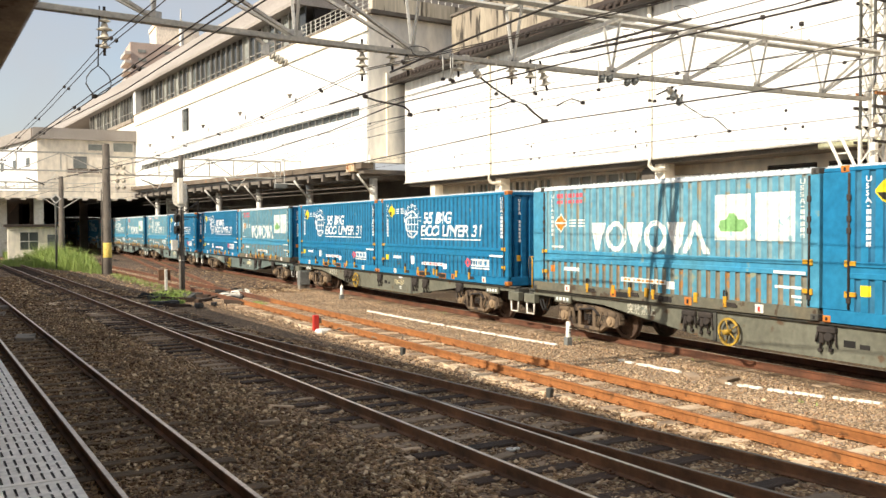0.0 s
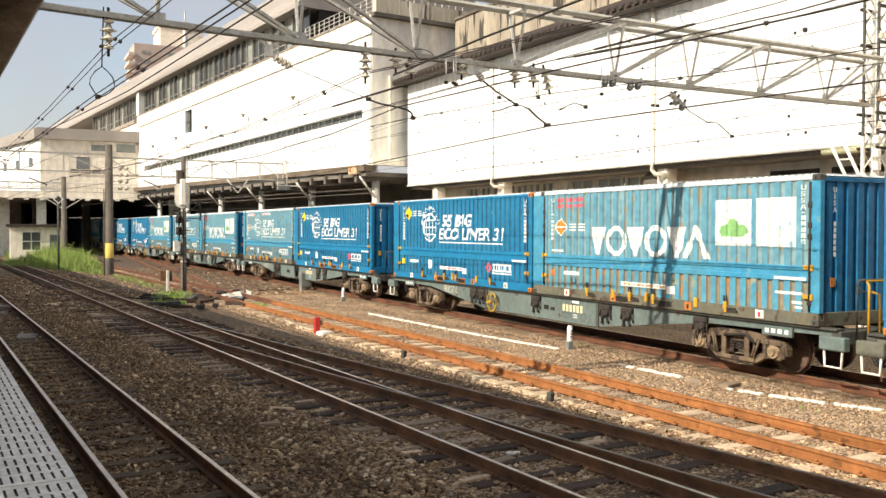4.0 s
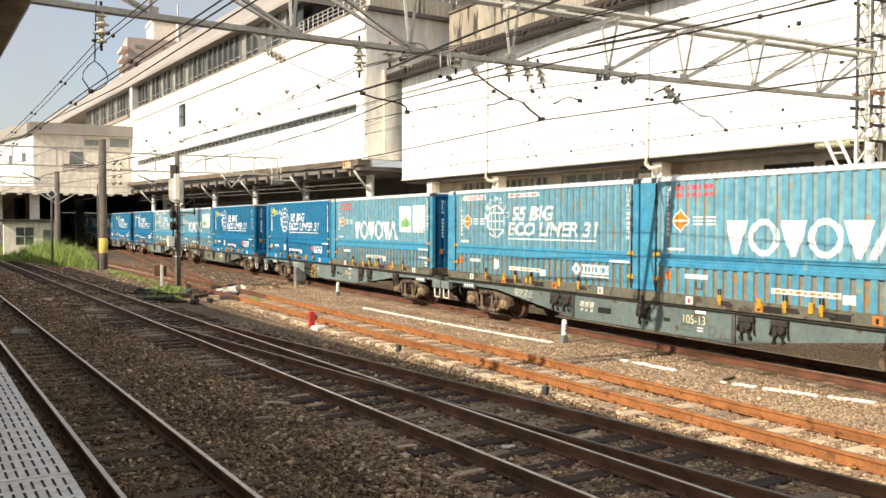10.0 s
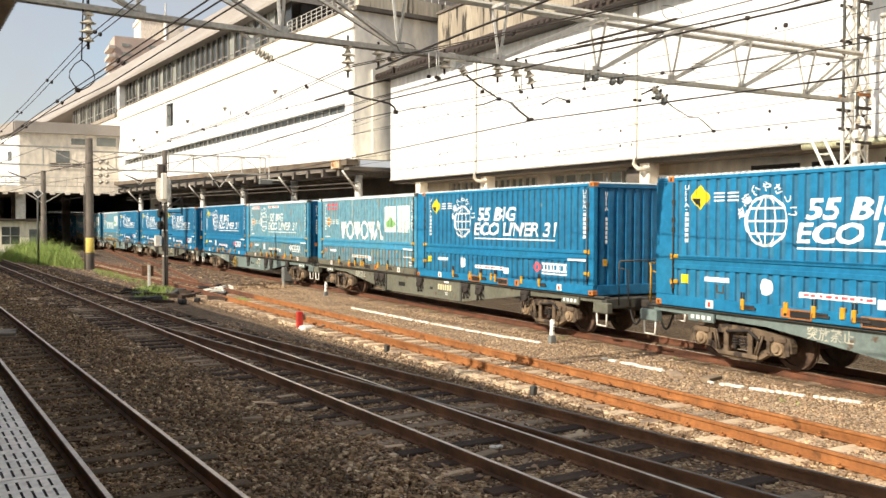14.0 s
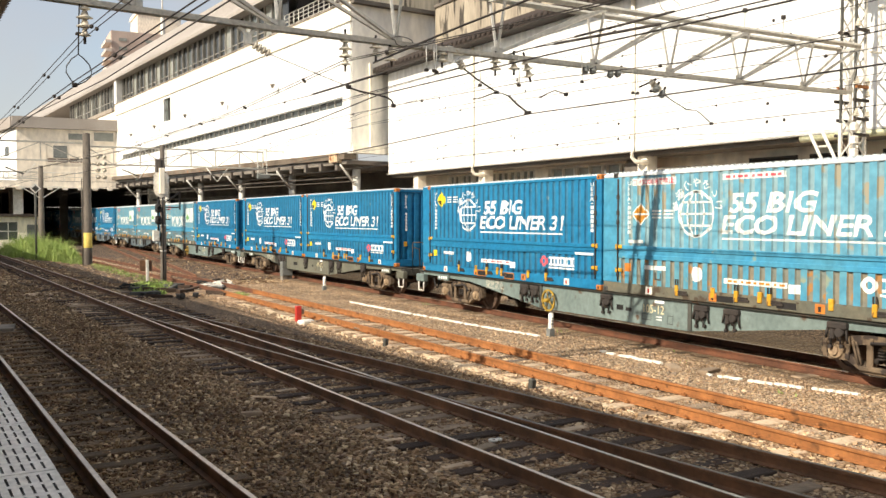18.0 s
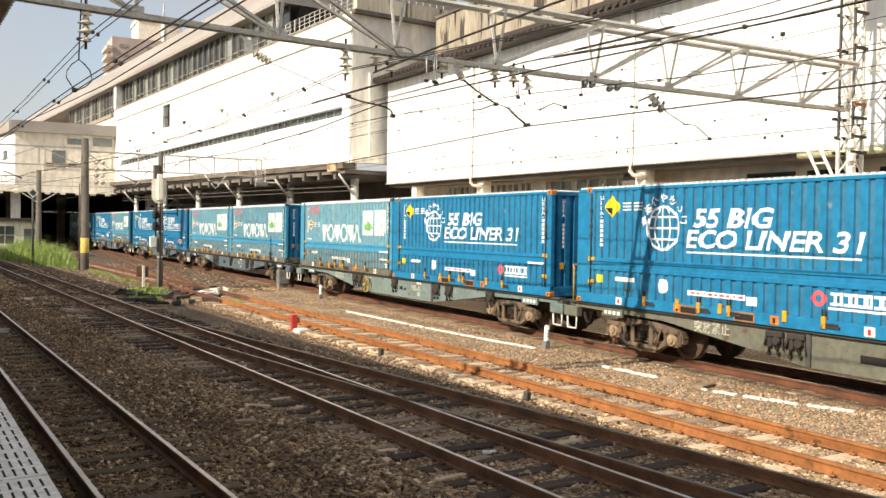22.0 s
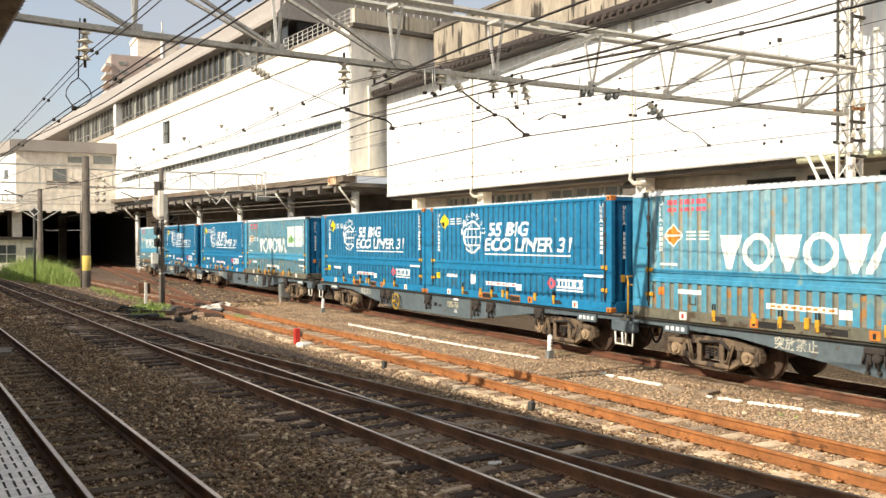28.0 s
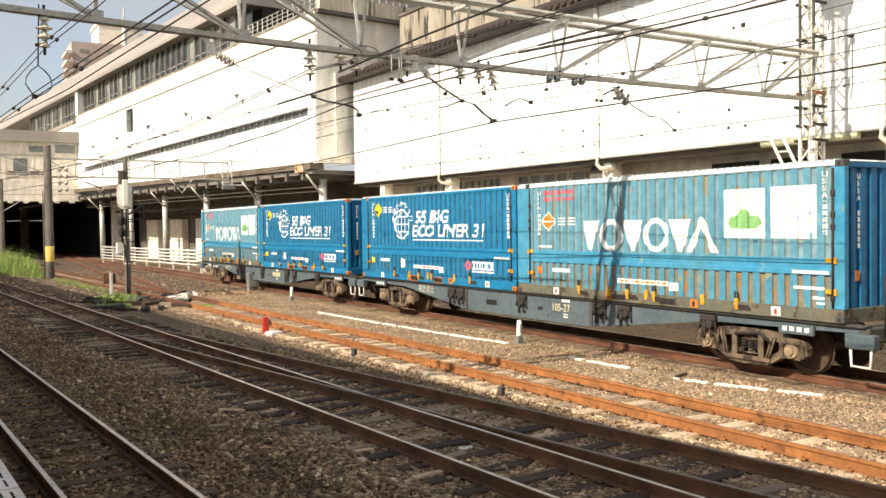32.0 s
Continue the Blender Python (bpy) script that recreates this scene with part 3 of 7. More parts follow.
M_STONE_A = stone_material("stone_brown", [rgb("57402e"), rgb("735942"), rgb("866c52"), rgb("967a59"), rgb("7a6a5a"), rgb("a58865"), rgb("b39a78"), rgb("d8c19c")])
M_STONE_B = stone_material("stone_tan", [rgb("8f7154"), rgb("a5866a"), rgb("948473"), rgb("b39472"), rgb("a5927c"), rgb("c1a482"), rgb("d3bc9b")])
stones("ballast_stones", 75000, (lambda y: platform_track(y) - 1.1, lambda y: branch_track(y) + 1.6, 5.0, 34.0), (0.013, 0.038), M_STONE_A)
M_STONE_C = stone_material("stone_pale_brown", [rgb("6d543c"), rgb("8a6e52"), rgb("9d8163"), rgb("8a7c6c"), rgb("b1936f"), rgb("c2a988"), rgb("dcc7a6")])
stones("ballast_stones", 16000, (lambda y: second_track(y) - 1.9, lambda y: branch_track(y) + 1.3, 5.0, 22.0), (0.014, 0.04), M_STONE_C)
stones("ballast_stones", 12000, (lambda y: platform_track(y) - 1.0, lambda y: second_track(y) + 1.2, 33.0, 58.0), (0.03, 0.07), M_STONE_A)
stones("ballast_stones", 9000, (lambda y: second_track(y) + 1.2, lambda y: 12.6 + 0 * y, 38.0, 66.0), (0.025, 0.06), M_STONE_A)
stones("ballast_stones", 42000, (lambda y: rusty_track(y) - 1.6, lambda y: 13.0 + 0 * y, 6.0, 40.0), (0.010, 0.026), M_STONE_B)

# platform with slotted edge plates
PLAT = pose(1.05, 0, 0, 0, 0, 3.95)
bm = bmesh.new(); box(bm, -9.0, -0.04, -60, 75, -0.3, 0.93); box(bm, -9.0, 0.0, -60, 75, 0.87, 0.945); thing("platform", bm, M_CONC, "grey concrete station platform", "platform", kind="structure", at=PLAT)
COLS, ROWS = 8, 3


def edge_plate():
    bm = bmesh.new()
    w, h = 0.56, 0.78
    xs, ys = [0.03 + k * (w - 0.06) / COLS for k in range(COLS)], [0.03 + k * (h - 0.06) / ROWS for k in range(ROWS)]
    z = 0.055
    cw, ch = (w - 0.06) / COLS, (h - 0.06) / ROWS
    for y in ys:
        for x in xs:
            a, b, c, d = x + cw * 0.37, x + cw * 0.63, y + ch * 0.1, y + ch * 0.85
            o = [(x, y), (x + cw, y), (x + cw, y + ch), (x, y + ch)]
            i = [(a, c), (b, c), (b, d), (a, d)]
            ov, iv = [bm.verts.new((*p, z)) for p in o], [bm.verts.new((*p, z)) for p in i]
            lo = [bm.verts.new((*p, z - 0.025)) for p in i]
            for k in range(4):
                j = (k + 1) % 4
                bm.faces.new((ov[k], ov[j], iv[j], iv[k])); bm.faces.new((iv[k], iv[j], lo[j], lo[k])).material_index = 1
            bm.faces.new(lo).material_index = 1
    for x0, x1, y0, y1 in ((0, 0.03, 0, h), (w - 0.03, w, 0, h), (0.03, w - 0.03, 0, 0.03), (0.03, w - 0.03, h - 0.03, h)):
        box(bm, x0, x1, y0, y1, 0.0, z)
    return mesh_of("edge_plate", bm, (M_TACT, M_HOLE))


root = holder("platform_edge", "pale slotted plates along the platform edge", "platform edge", kind="structure", at=PLAT @ pose(0, 0, 0.945))
ME = edge_plate()
for k in range(44):
    for j in range(2):
        same_part("edge_plate", ME, root, pose(-0.572 - j * 0.572, -3 + k * 0.79, random.uniform(-0.002, 0.002)))

# platform roof: corrugated sheet on beams
root = holder("platform_roof", "brown corrugated platform roof seen from below", "roof", kind="structure", at=pose(1.27, 0, 0, 0, 0, 4.22))
bm = bmesh.new()
prev = None
n = 1700
for k in range(n + 1):
    y = -60 + 0.08 * k
    zz = 4.9 + (0.055 if k % 2 else 0.0)
    row = [bm.verts.new((x, y, zz + dz)) for x, dz in ((0.055 if k % 2 else -0.02, 0.0), (-7.0, 0.45))]
    if prev:
        bm.faces.new((prev[0], row[0], row[1], prev[1]))
    prev = row
part("roof_sheet", bm, material("roof_sheet_brown", rgb("7a6a58"), rgb("5d4f42"), rough=0.8, scale=1.5, wear=rgb("4a3426"), wear_at=0.6), root)
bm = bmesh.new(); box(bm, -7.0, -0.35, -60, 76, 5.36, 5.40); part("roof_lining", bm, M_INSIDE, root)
M_BEAM = material("roof_beam_brown", rgb("6a5444"), rgb("4e3d32"), rough=0.8, scale=2)
for x in (-0.5, -1.6, -3.4):
    bm = bmesh.new(); box(bm, x - 0.06, x + 0.06, -60, 76, 4.62 + (-x) * 0.064, 4.86 + (-x) * 0.064); part("purlin", bm, M_BEAM, root)
me = None
for k in range(28):
    bm = bmesh.new(); box(bm, -6.9, -0.3, -0.07, 0.07, 4.50, 4.72); me = me or mesh_of("rafter", bm, M_BEAM)
    same_part("rafter", me, root, pose(0, -58 + k * 4.9, 0))
for k in range(9):
    bm = bmesh.new(); cbox(bm, -3.6, -3.3, -0.15, 0.15, 0.945, 4.6, 0.02)
    thing("roof_column", bm, M_BEAM, "brown steel column carrying the platform roof", "column", "platform roof columns", at=pose(1.31, 0, 0, 0, 0, 4.22) @ pose(0, -55 + k * 14.7, 0))
# ---------------------------------------------------------------- station building, far wing
LB = pose(19.5, 48.7, 0, 0, 0, 7.4)  # its front runs along local y, the inside lies towards +x
LEN = 49.7


def zb(y):
    return 6.37 + 0.0099 * y


def zt(y):
    return 15.05 - 0.0171 * y


def slab(bm, x0, x1, y0, y1, low, high, mi=0):
    """A block whose lower and upper heights follow functions of y."""
    v = [bm.verts.new((x, y, f(y))) for f in (low, high) for y in (y0, y1) for x in (x0, x1)]
    for f in ((0, 2, 3, 1), (4, 5, 7, 6), (0, 1, 5, 4), (2, 6, 7, 3), (0, 4, 6, 2), (1, 3, 7, 5)):
        bm.faces.new([v[i] for i in f]).material_index = mi


root = holder("station_building", "long white station building with slot window and ribbon windows", "building", at=LB)


def slot_lo(y):
    return 9.22 - 0.016 * y


def slot_hi(y):
    return 9.74 - 0.016 * y


bm = bmesh.new()
slab(bm, 0, 0.35, 0, LEN, zb, slot_lo); slab(bm, 0, 0.35, 0, 1.2, slot_lo, slot_hi); slab(bm, 0, 0.35, 47.5, LEN, slot_lo, slot_hi)
slab(bm, 0, 0.35, 0, 32.4, slot_hi, lambda y: zt(y) - 1.1); slab(bm, 0, 0.35, 34.3, LEN, slot_hi, lambda y: zt(y) - 1.1)
slab(bm, 0, 0.35, 32.4, 34.3, slot_hi, lambda y: 11.15); slab(bm, 0, 0.35, 32.4, 34.3, lambda y: 13.15, lambda y: zt(y) - 1.1)
part("front_wall", bm, M_WALL, root)
bm = bmesh.new(); slab(bm, -0.12, 0.35, 0, LEN, lambda y: zt(y) - 1.1, zt); part("parapet", bm, M_CREAM, root, "cream parapet band")
bm = bmesh.new(); slab(bm, -0.18, 0.4, -0.02, LEN, lambda y: zt(y) + 0.0, lambda y: zt(y) + 0.09); part("coping", bm, M_CONC, root)
bm = bmesh.new(); box(bm, 0.0, 6.4, -0.004, 0.3, 6.37, 14.9); part("end_wall", bm, M_CREAM_L, root)
bm = bmesh.new(); box(bm, -0.1, 2.3, -0.25, 0.0, 6.37, 6.75); box(bm, 1.1, 1.2, -0.12, 0, 6.7, 11.6); part("end_ledge", bm, M_CREAM, root)
bm = bmesh.new(); slab(bm, 0.36, 0.42, 1.2, 47.5, slot_lo, slot_hi); sw = part("slot_window", bm, M_GLASS, root, "long narrow dark ribbon window")
me = None
for k in range(47):
    y = 1.7 + k
    bm = bmesh.new(); box(bm, -0.03, 0.03, -0.03, 0.03, 0, 0.5); me = me or mesh_of("mullion", bm, M_FRAME)
    same_part("mullion", me, sw, pose(0.3, y, slot_lo(y) + 0.012))
bm = bmesh.new(); box(bm, 0.2, 0.26, 32.4, 34.3, 11.15, 13.15); w = part("window", bm, M_GLASS, root)
bm = bmesh.new(); box(bm, 0.12, 0.2, 33.31, 33.39, 11.15, 13.15); box(bm, 0.12, 0.2, 32.4, 34.3, 12.1, 12.18); part("window_frame", bm, M_BRAKE, w)
# ribbon windows of the upper storey and the roof above them
for k in range(51):
    y = 9.5 + k * 1.22
    bm = bmesh.new(); box(bm, 0.47, 0.52, y, y + 1.14, zt(y) + 0.1, zt(y) + 2.5); p = part("upper_window", bm, (M_GLASS_D, M_GLASS_L, M_GLASS_D, M_GLASS, M_GLASS_D)[(k * 3 + k // 4) % 5], root)
    bm = bmesh.new(); box(bm, 0.33, 0.47, y + 1.15, y + 1.21, zt(y) + 0.1, zt(y) + 2.5); box(bm, 0.41, 0.47, y, y + 1.14, zt(y) + 0.72, zt(y) + 0.78)
    part("window_frame", bm, M_FRAME, p)
bm = bmesh.new(); slab(bm, 0.35, 12, 0.3, LEN + 75, lambda y: zt(y) - 0.3, lambda y: zt(y) + 0.09); part("terrace", bm, M_CONC, root)
bm = bmesh.new(); slab(bm, 0.5, 0.8, LEN, LEN + 75, lambda y: 11.0, lambda y: zt(y) - 0.3); part("far_wall", bm, M_CREAM, root)
bm = bmesh.new(); slab(bm, -0.1, 0.84, LEN - 0.6, LEN + 0.3, lambda y: zt(y) + 0.09, lambda y: zt(y) + 2.5); part("pier", bm, M_WALL, root, "white pier between the window rows")
# floodlights along the front
for y, z in ((10.07, 11.39), (19.1, 11.17), (27.39, 11.01), (35.55, 10.79), (42.84, 10.61)):
    bm = bmesh.new(); bar_ = [(-0.02, y, z + 0.55), (-0.25, y, z + 0.5), (-0.45, y, z + 0.12)]; tube(bm, bar_, 0.02, 5); fl = part("lamp_arm", bm, M_CREAM, root)
    bm = bmesh.new(); disc(bm, "z", (-0.45, y, z), 0, 0.17, 0.02, 0.12, 12); disc(bm, "z", (-0.45, y, z), 0, 0.09, -0.14, 0.02, 10); part("floodlight", bm, M_CONC, fl, "small stone-coloured floodlight")
# service pipes under the building
for z, x, r in ((5.05, 0.5, 0.035), (4.78, 0.5, 0.025), (4.3, 3.4, 0.1), (3.7, 5.7, 0.12)):
    bm = bmesh.new(); tube(bm, [(x, 0.5, z), (x, LEN - 1, z + 0.2)], r, 6); part("service_pipe", bm, M_CONC_D, root)
bm = bmesh.new()
for (x0, z0), (x1, z1) in (((-0.35, 2.5), (-0.35, 2.75)), ((-0.35, 2.75), (1.9, 5.6)), ((1.9, 5.6), (14, 5.8)), ((-0.35, 2.5), (14, 2.5))):
    v = [bm.verts.new(c) for c in ((x0, 9.4, zt(9.4) + z0), (x1, 9.4, zt(9.4) + z1), (x1, LEN + 75, zt(LEN + 75) + z1), (x0, LEN + 75, zt(LEN + 75) + z0))]
    bm.faces.new(v)
v = [bm.verts.new((x, 9.4, zt(9.4) + z)) for x, z in ((-0.35, 2.5), (-0.35, 2.75), (1.9, 5.6), (14, 5.8), (14, 2.5))]
bm.faces.new(v)
part("roof", bm, M_ROOF, root, "grey brown sloping metal roof")
# near-black sheet: the shaded interior behind the railing, put into colour
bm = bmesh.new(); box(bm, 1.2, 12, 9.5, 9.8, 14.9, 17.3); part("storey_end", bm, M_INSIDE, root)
bm = bmesh.new()
for k in range(14):
    y = 0.3 + k * 0.7
    tube(bm, [(0.15, y, zt(y)), (0.15, y, zt(y) + 1.05)], 0.03, 4)
for z in (0.3, 0.55, 0.8, 1.05):
    tube(bm, [(0.15, 0.2, zt(0.2) + z), (0.15, 9.4, zt(9.4) + z)], 0.025, 4)
for k in range(13):
    x = 0.3 + k * 0.5
    tube(bm, [(x, 0.0, 16.0), (x, 0.0, 16.9)], 0.025, 4)
tube(bm, [(0.2, 0.0, 16.9), (6.5, 0.0, 16.9)], 0.03, 4)
part("terrace_railing", bm, M_GALV, root)
bm = bmesh.new(); box(bm, 0.12, 6.6, -0.2, 0.15, 15.12, 16.02); part("balcony", bm, M_STAIN, root, "stained cream balcony")
bm = bmesh.new(); box(bm, -0.1, 6.7, -0.4, 0.3, 14.9, 15.12); part("balcony_floor", bm, M_CONC_D, root)
# under the building: edge beam, brackets, columns, ceiling
bm = bmesh.new(); slab(bm, -0.5, 0.3, 0.1, LEN, lambda y: zb(y) - 0.35, lambda y: zb(y) - 0.005); part("edge_beam", bm, M_RUSTY_C, root, "stained concrete edge beam")
bm = bmesh.new(); cbox(bm, -0.62, -0.2, 0.8, 1.8, 5.85, 6.4, 0.02); part("rusty_corner", bm, material("rusty_plate", rgb("c4b295"), rgb("a27c50"), rough=0.9, scale=2, wear=rgb("8a5530"), wear_at=0.55), root)
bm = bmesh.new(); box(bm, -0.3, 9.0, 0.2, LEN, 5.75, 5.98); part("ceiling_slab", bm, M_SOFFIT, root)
me = None
for k in range(24):
    bm = bmesh.new(); box(bm, -0.45, 3.2, -0.14, 0.14, 5.45, 5.9); me = me or mesh_of("bracket", bm, M_CONC_D)
    same_part("bracket_beam", me, root, pose(0, 1.2 + k * 2.05, 0.01 * k))
for k in range(6):
    y = 1.0 + k * 8.75
    bm = bmesh.new(); disc(bm, "z", (0.8, y, 0), 0, 0.24, -0.3, 5.5, 18); part("column", bm, M_GALV, root, "pale round column")
    bm = bmesh.new(); tube(bm, [(0.7, y - 0.1, 4.5), (-0.6, y - 0.6, 5.7)], 0.06, 6); part("strut", bm, M_PAINTW, root)
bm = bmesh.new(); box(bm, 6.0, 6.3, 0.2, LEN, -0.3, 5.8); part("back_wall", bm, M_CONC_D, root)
for k in range(7):
    bm = bmesh.new(); box(bm, 5.3, 5.9, 3 + k * 6.5, 6.2 + k * 6.5, -0.3, 3.6); part("wall_panel", bm, M_CREAM if k % 2 else M_BEIGE, root)

# white guard fence beside the main line
root = holder("guard_fence", "white guard rail fence of five bars", "fence", at=pose(16.6, 50, 0, 0, 0, 6))
me = None
for k in range(5):
    bm = bmesh.new(); tube(bm, [(0, 0, 0), (0, 34, 0)], 0.055, 6); me = me or mesh_of("bar", bm, M_PAINTW)
    same_part("bar", me, root, pose(-0.08, 0, 0.25 + k * 0.24))
me = None
for k in range(12):
    bm = bmesh.new(); cbox(bm, -0.06, 0.06, -0.06, 0.06, -0.3, 1.3, 0.01); me = me or mesh_of("fence_post", bm, M_PAINTW)
    same_part("fence_post", me, root, pose(0, 0.2 + k * 3.05, 0))

# ---------------------------------------------------------------- near wing: white wall over a recessed ground floor
RB = pose(21.6, 48.7, 0, 0, 0, 2.35)  # local y runs towards the camera with a minus sign
root = holder("near_wing", "white windowless wing with dark tiled eave and drain pipes", "building", at=RB)
bm = bmesh.new(); box(bm, 0.0, 0.35, -33.2, -0.3, 5.22, 11.05)
wl = part("white_wall", bm, M_WALL, root)
bm = bmesh.new(); box(bm, -0.02, 0.35, -110, -33.2, 5.22, 11.05); part("cream_wall", bm, M_CREAM, root)
me = None
for k in range(11):
    bm = bmesh.new(); box(bm, -0.008, 0.0, -0.012, 0.012, 5.25, 11.0); me = me or mesh_of("panel_joint", bm, M_BEIGE)
    same_part("panel_joint", me, wl, pose(0, -1.5 - k * 3.0, 0))
# dark discs stand in for small anchor holes, their inner shade as colour
me = None
for k in range(1, 5):
    for dy, z in ((0.0, 6.3), (-0.65, 5.72), (0.02, 5.72), (-0.2, 8.9), (-0.85, 8.35)):
        bm = bmesh.new(); disc(bm, "x", (0, 0, 0), 0, 0.055, -0.02, 0.0, 10); me = me or mesh_of("anchor_cap", bm, M_BRAKE)
        same_part("anchor_cap", me, wl, pose(-0.001, 1.0 - 7.17 * k + dy, z))
bm = bmesh.new(); box(bm, -0.03, 0.4, -110, -0.2, 5.16, 5.22); part("wall_foot", bm, M_GALV, root)
# tiled eave
bm = bmesh.new()
v = [bm.verts.new(c) for c in ((-0.75, -110, 11.25), (-0.75, 0.2, 11.25), (3.2, 0.2, 12.9), (3.2, -110, 12.9))]; bm.faces.new(v)
v = [bm.verts.new(c) for c in ((-0.75, -110, 11.05), (-0.75, 0.2, 11.05), (0.4, 0.2, 11.0), (0.4, -110, 11.0))]; bm.faces.new(v)
v = [bm.verts.new(c) for c in ((-0.75, -110, 11.05), (-0.75, 0.2, 11.05), (-0.75, 0.2, 11.25), (-0.75, -110, 11.25))]; bm.faces.new(v)
v = [bm.verts.new(c) for c in ((-0.75, 0.2, 11.05), (-0.75, 0.2, 11.25), (3.2, 0.2, 12.9), (3.2, 0.2, 11.0))]; bm.faces.new(v)
ev = part("tiled_eave", bm, M_TILE, root, "dark roof tiles along the eave")
me = None
for k in range(100):
    bm = bmesh.new()
    if me is None:
        pts = [(math.cos(t) * 0.13, math.sin(t) * 0.16) for t in np.linspace(0, math.pi, 7)]
        a = [bm.verts.new((-0.85, py, 11.16 + pz)) for py, pz in pts]
        b = [bm.verts.new((2.6, py, 12.66 + pz)) for py, pz in pts]
        for i in range(6):
            bm.faces.new((a[i], a[i + 1], b[i + 1], b[i]))
        bm.faces.new(a)
        me = mesh_of("eave_tile", bm, M_TILE)
    else:
        bm.free()
    same_part("tile", me, ev, pose(0, -0.1 - k * 0.44, 0))
bm = bmesh.new(); box(bm, 3.2, 3.7, -110, -0.2, 11.0, 15.2); part("parapet", bm, M_CONC_P, root, "stained grey concrete parapet")
bm = bmesh.new(); box(bm, 3.1, 3.75, -110, -0.2, 15.2, 15.35); part("coping", bm, M_CONC_D, root)
# drain pipes into the columns
for y in (-9.8, -21.4, -33.0):
    bm = bmesh.new(); tube(bm, [(-0.1, y, 11.0), (-0.1, y, 5.25), (-0.1, y, 4.95), (-0.02, y - 0.1, 4.78), (0.4, y - 0.35, 4.74)], 0.085, 8); part("drain_pipe", bm, M_CREAM, root, "cream drain pipe")
    for z in (6.5, 9.2):
        bm = bmesh.new(); box(bm, -0.2, 0.0, y - 0.1, y + 0.1, z, z + 0.03); part("pipe_clip", bm, M_CREAM, root)
for y in (-3.0, -9.9, -21.45, -33.1, -46):
    bm = bmesh.new(); cbox(bm, 0.35, 0.9, y - 0.27, y + 0.27, -0.3, 5.16, 0.03); part("column", bm, M_CREAM, root)
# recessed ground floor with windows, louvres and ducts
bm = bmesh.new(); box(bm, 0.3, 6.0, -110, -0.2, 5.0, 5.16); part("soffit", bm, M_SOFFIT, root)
bm = bmesh.new(); box(bm, 1.7, 2.1, -110, -0.2, -0.3, 3.9); box(bm, 1.7, 2.1, -110, -0.2, 4.92, 5.0)
for y0, y1 in ((-110, -19.6), (-13.6, -12.6), (-4.2, -0.2), (-8.6, -8.2)):
    box(bm, 1.7, 2.1, y0, y1, 3.9, 4.92)
part("lower_wall", bm, M_BEIGE, root)
for k, y in enumerate((-19.4, -17.4, -15.5, -12.4, -11.3, -10.2, -9.1, -8.0, -6.7, -5.4)):
    w = 1.7 if k < 3 else 1.0
    bm = bmesh.new(); box(bm, 1.86, 1.9, y, y + w, 3.9, 4.92); p = part("window", bm, M_GLASS_L, root)
    bm = bmesh.new()
    for a, b, c, d in ((y - 0.05, y + 0.03, 3.86, 4.96), (y + w - 0.03, y + w + 0.05, 3.86, 4.96), (y, y + w, 3.86, 3.92), (y, y + w, 4.88, 4.96), (y + w / 2 - 0.03, y + w / 2 + 0.03, 3.9, 4.92)):
        box(bm, 1.74, 1.86, a, b, c, d)
    part("window_frame", bm, M_PAINTW, p)
for y in (-26.5, -29.0, -31.6, -37):
    bm = bmesh.new(); box(bm, 1.64, 1.7, y - 1.0, y + 1.0, 4.35, 4.72)
    p = part("louvre", bm, M_BRAKE, root); bm = bmesh.new()
    for k in range(4):
        box(bm, 1.6, 1.64, y - 0.98, y + 0.98, 4.39 + k * 0.09, 4.42 + k * 0.09)
    part("slat_panel", bm, M_WAGON_D, p)
bm = bmesh.new()
tube(bm, [(0.95, -20.5, 4.45), (0.95, -31.5, 4.3)], 0.14, 10)
part("duct", bm, M_CONC_D, root, "dusty duct under the soffit")
bm = bmesh.new(); cbox(bm, 0.7, 1.15, -21.2, -19.9, 3.9, 4.95, 0.15); part("duct_box", bm, M_CONC_D, root)
bm = bmesh.new(); tube(bm, [(0.1, -28.9, 5.08), (0.1, -32.2, 5.08)], 0.12, 10); part("insulated_pipe", bm, material("pipe_wrap", rgb("cfcfae"), rgb("b8b690"), rough=0.7, scale=3), root)
bm = bmesh.new()
for d in (0.0, 0.45):
    tube(bm, [(-0.3, -29.5 - d, 5.2), (-0.6, -30.8 - d, 3.2)], 0.05, 6)
for k in range(4):
    tube(bm, [(-0.36 - 0.075 * k, -29.85 - 0.32 * k, 4.75 - 0.5 * k), (-0.36 - 0.075 * k, -30.3 - 0.32 * k, 4.75 - 0.5 * k)], 0.03, 5)
part("ladder", bm, M_PAINTW, root, "white ladder")

# ---------------------------------------------------------------- building over the tracks
M_SHUTTER = material("brown_shutter", rgb("7d685c"), rgb("665449"), rough=0.8, scale=2)
root = holder("overtrack_building", "beige station building bridging the tracks on columns", "building")
Y0 = 98.0
bm = bmesh.new(); box(bm, 3.8, 13.2, Y0, Y0 + 0.4, 6.3, 11.5); box(bm, 13.2, 40, Y0 + 0.5, Y0 + 0.9, 6.0, 12.3); part("front_wall", bm, M_BEIGE, root)
bm = bmesh.new(); box(bm, 3.4, 13.2, Y0 - 0.5, Y0 + 1, 11.5, 12.6); part("roof_fascia", bm, M_ROOF, root)
bm = bmesh.new(); box(bm, 3.8, 40, Y0 + 0.9, 300, 12.2, 12.6); part("roof", bm, M_ROOF, root)
bm = bmesh.new()
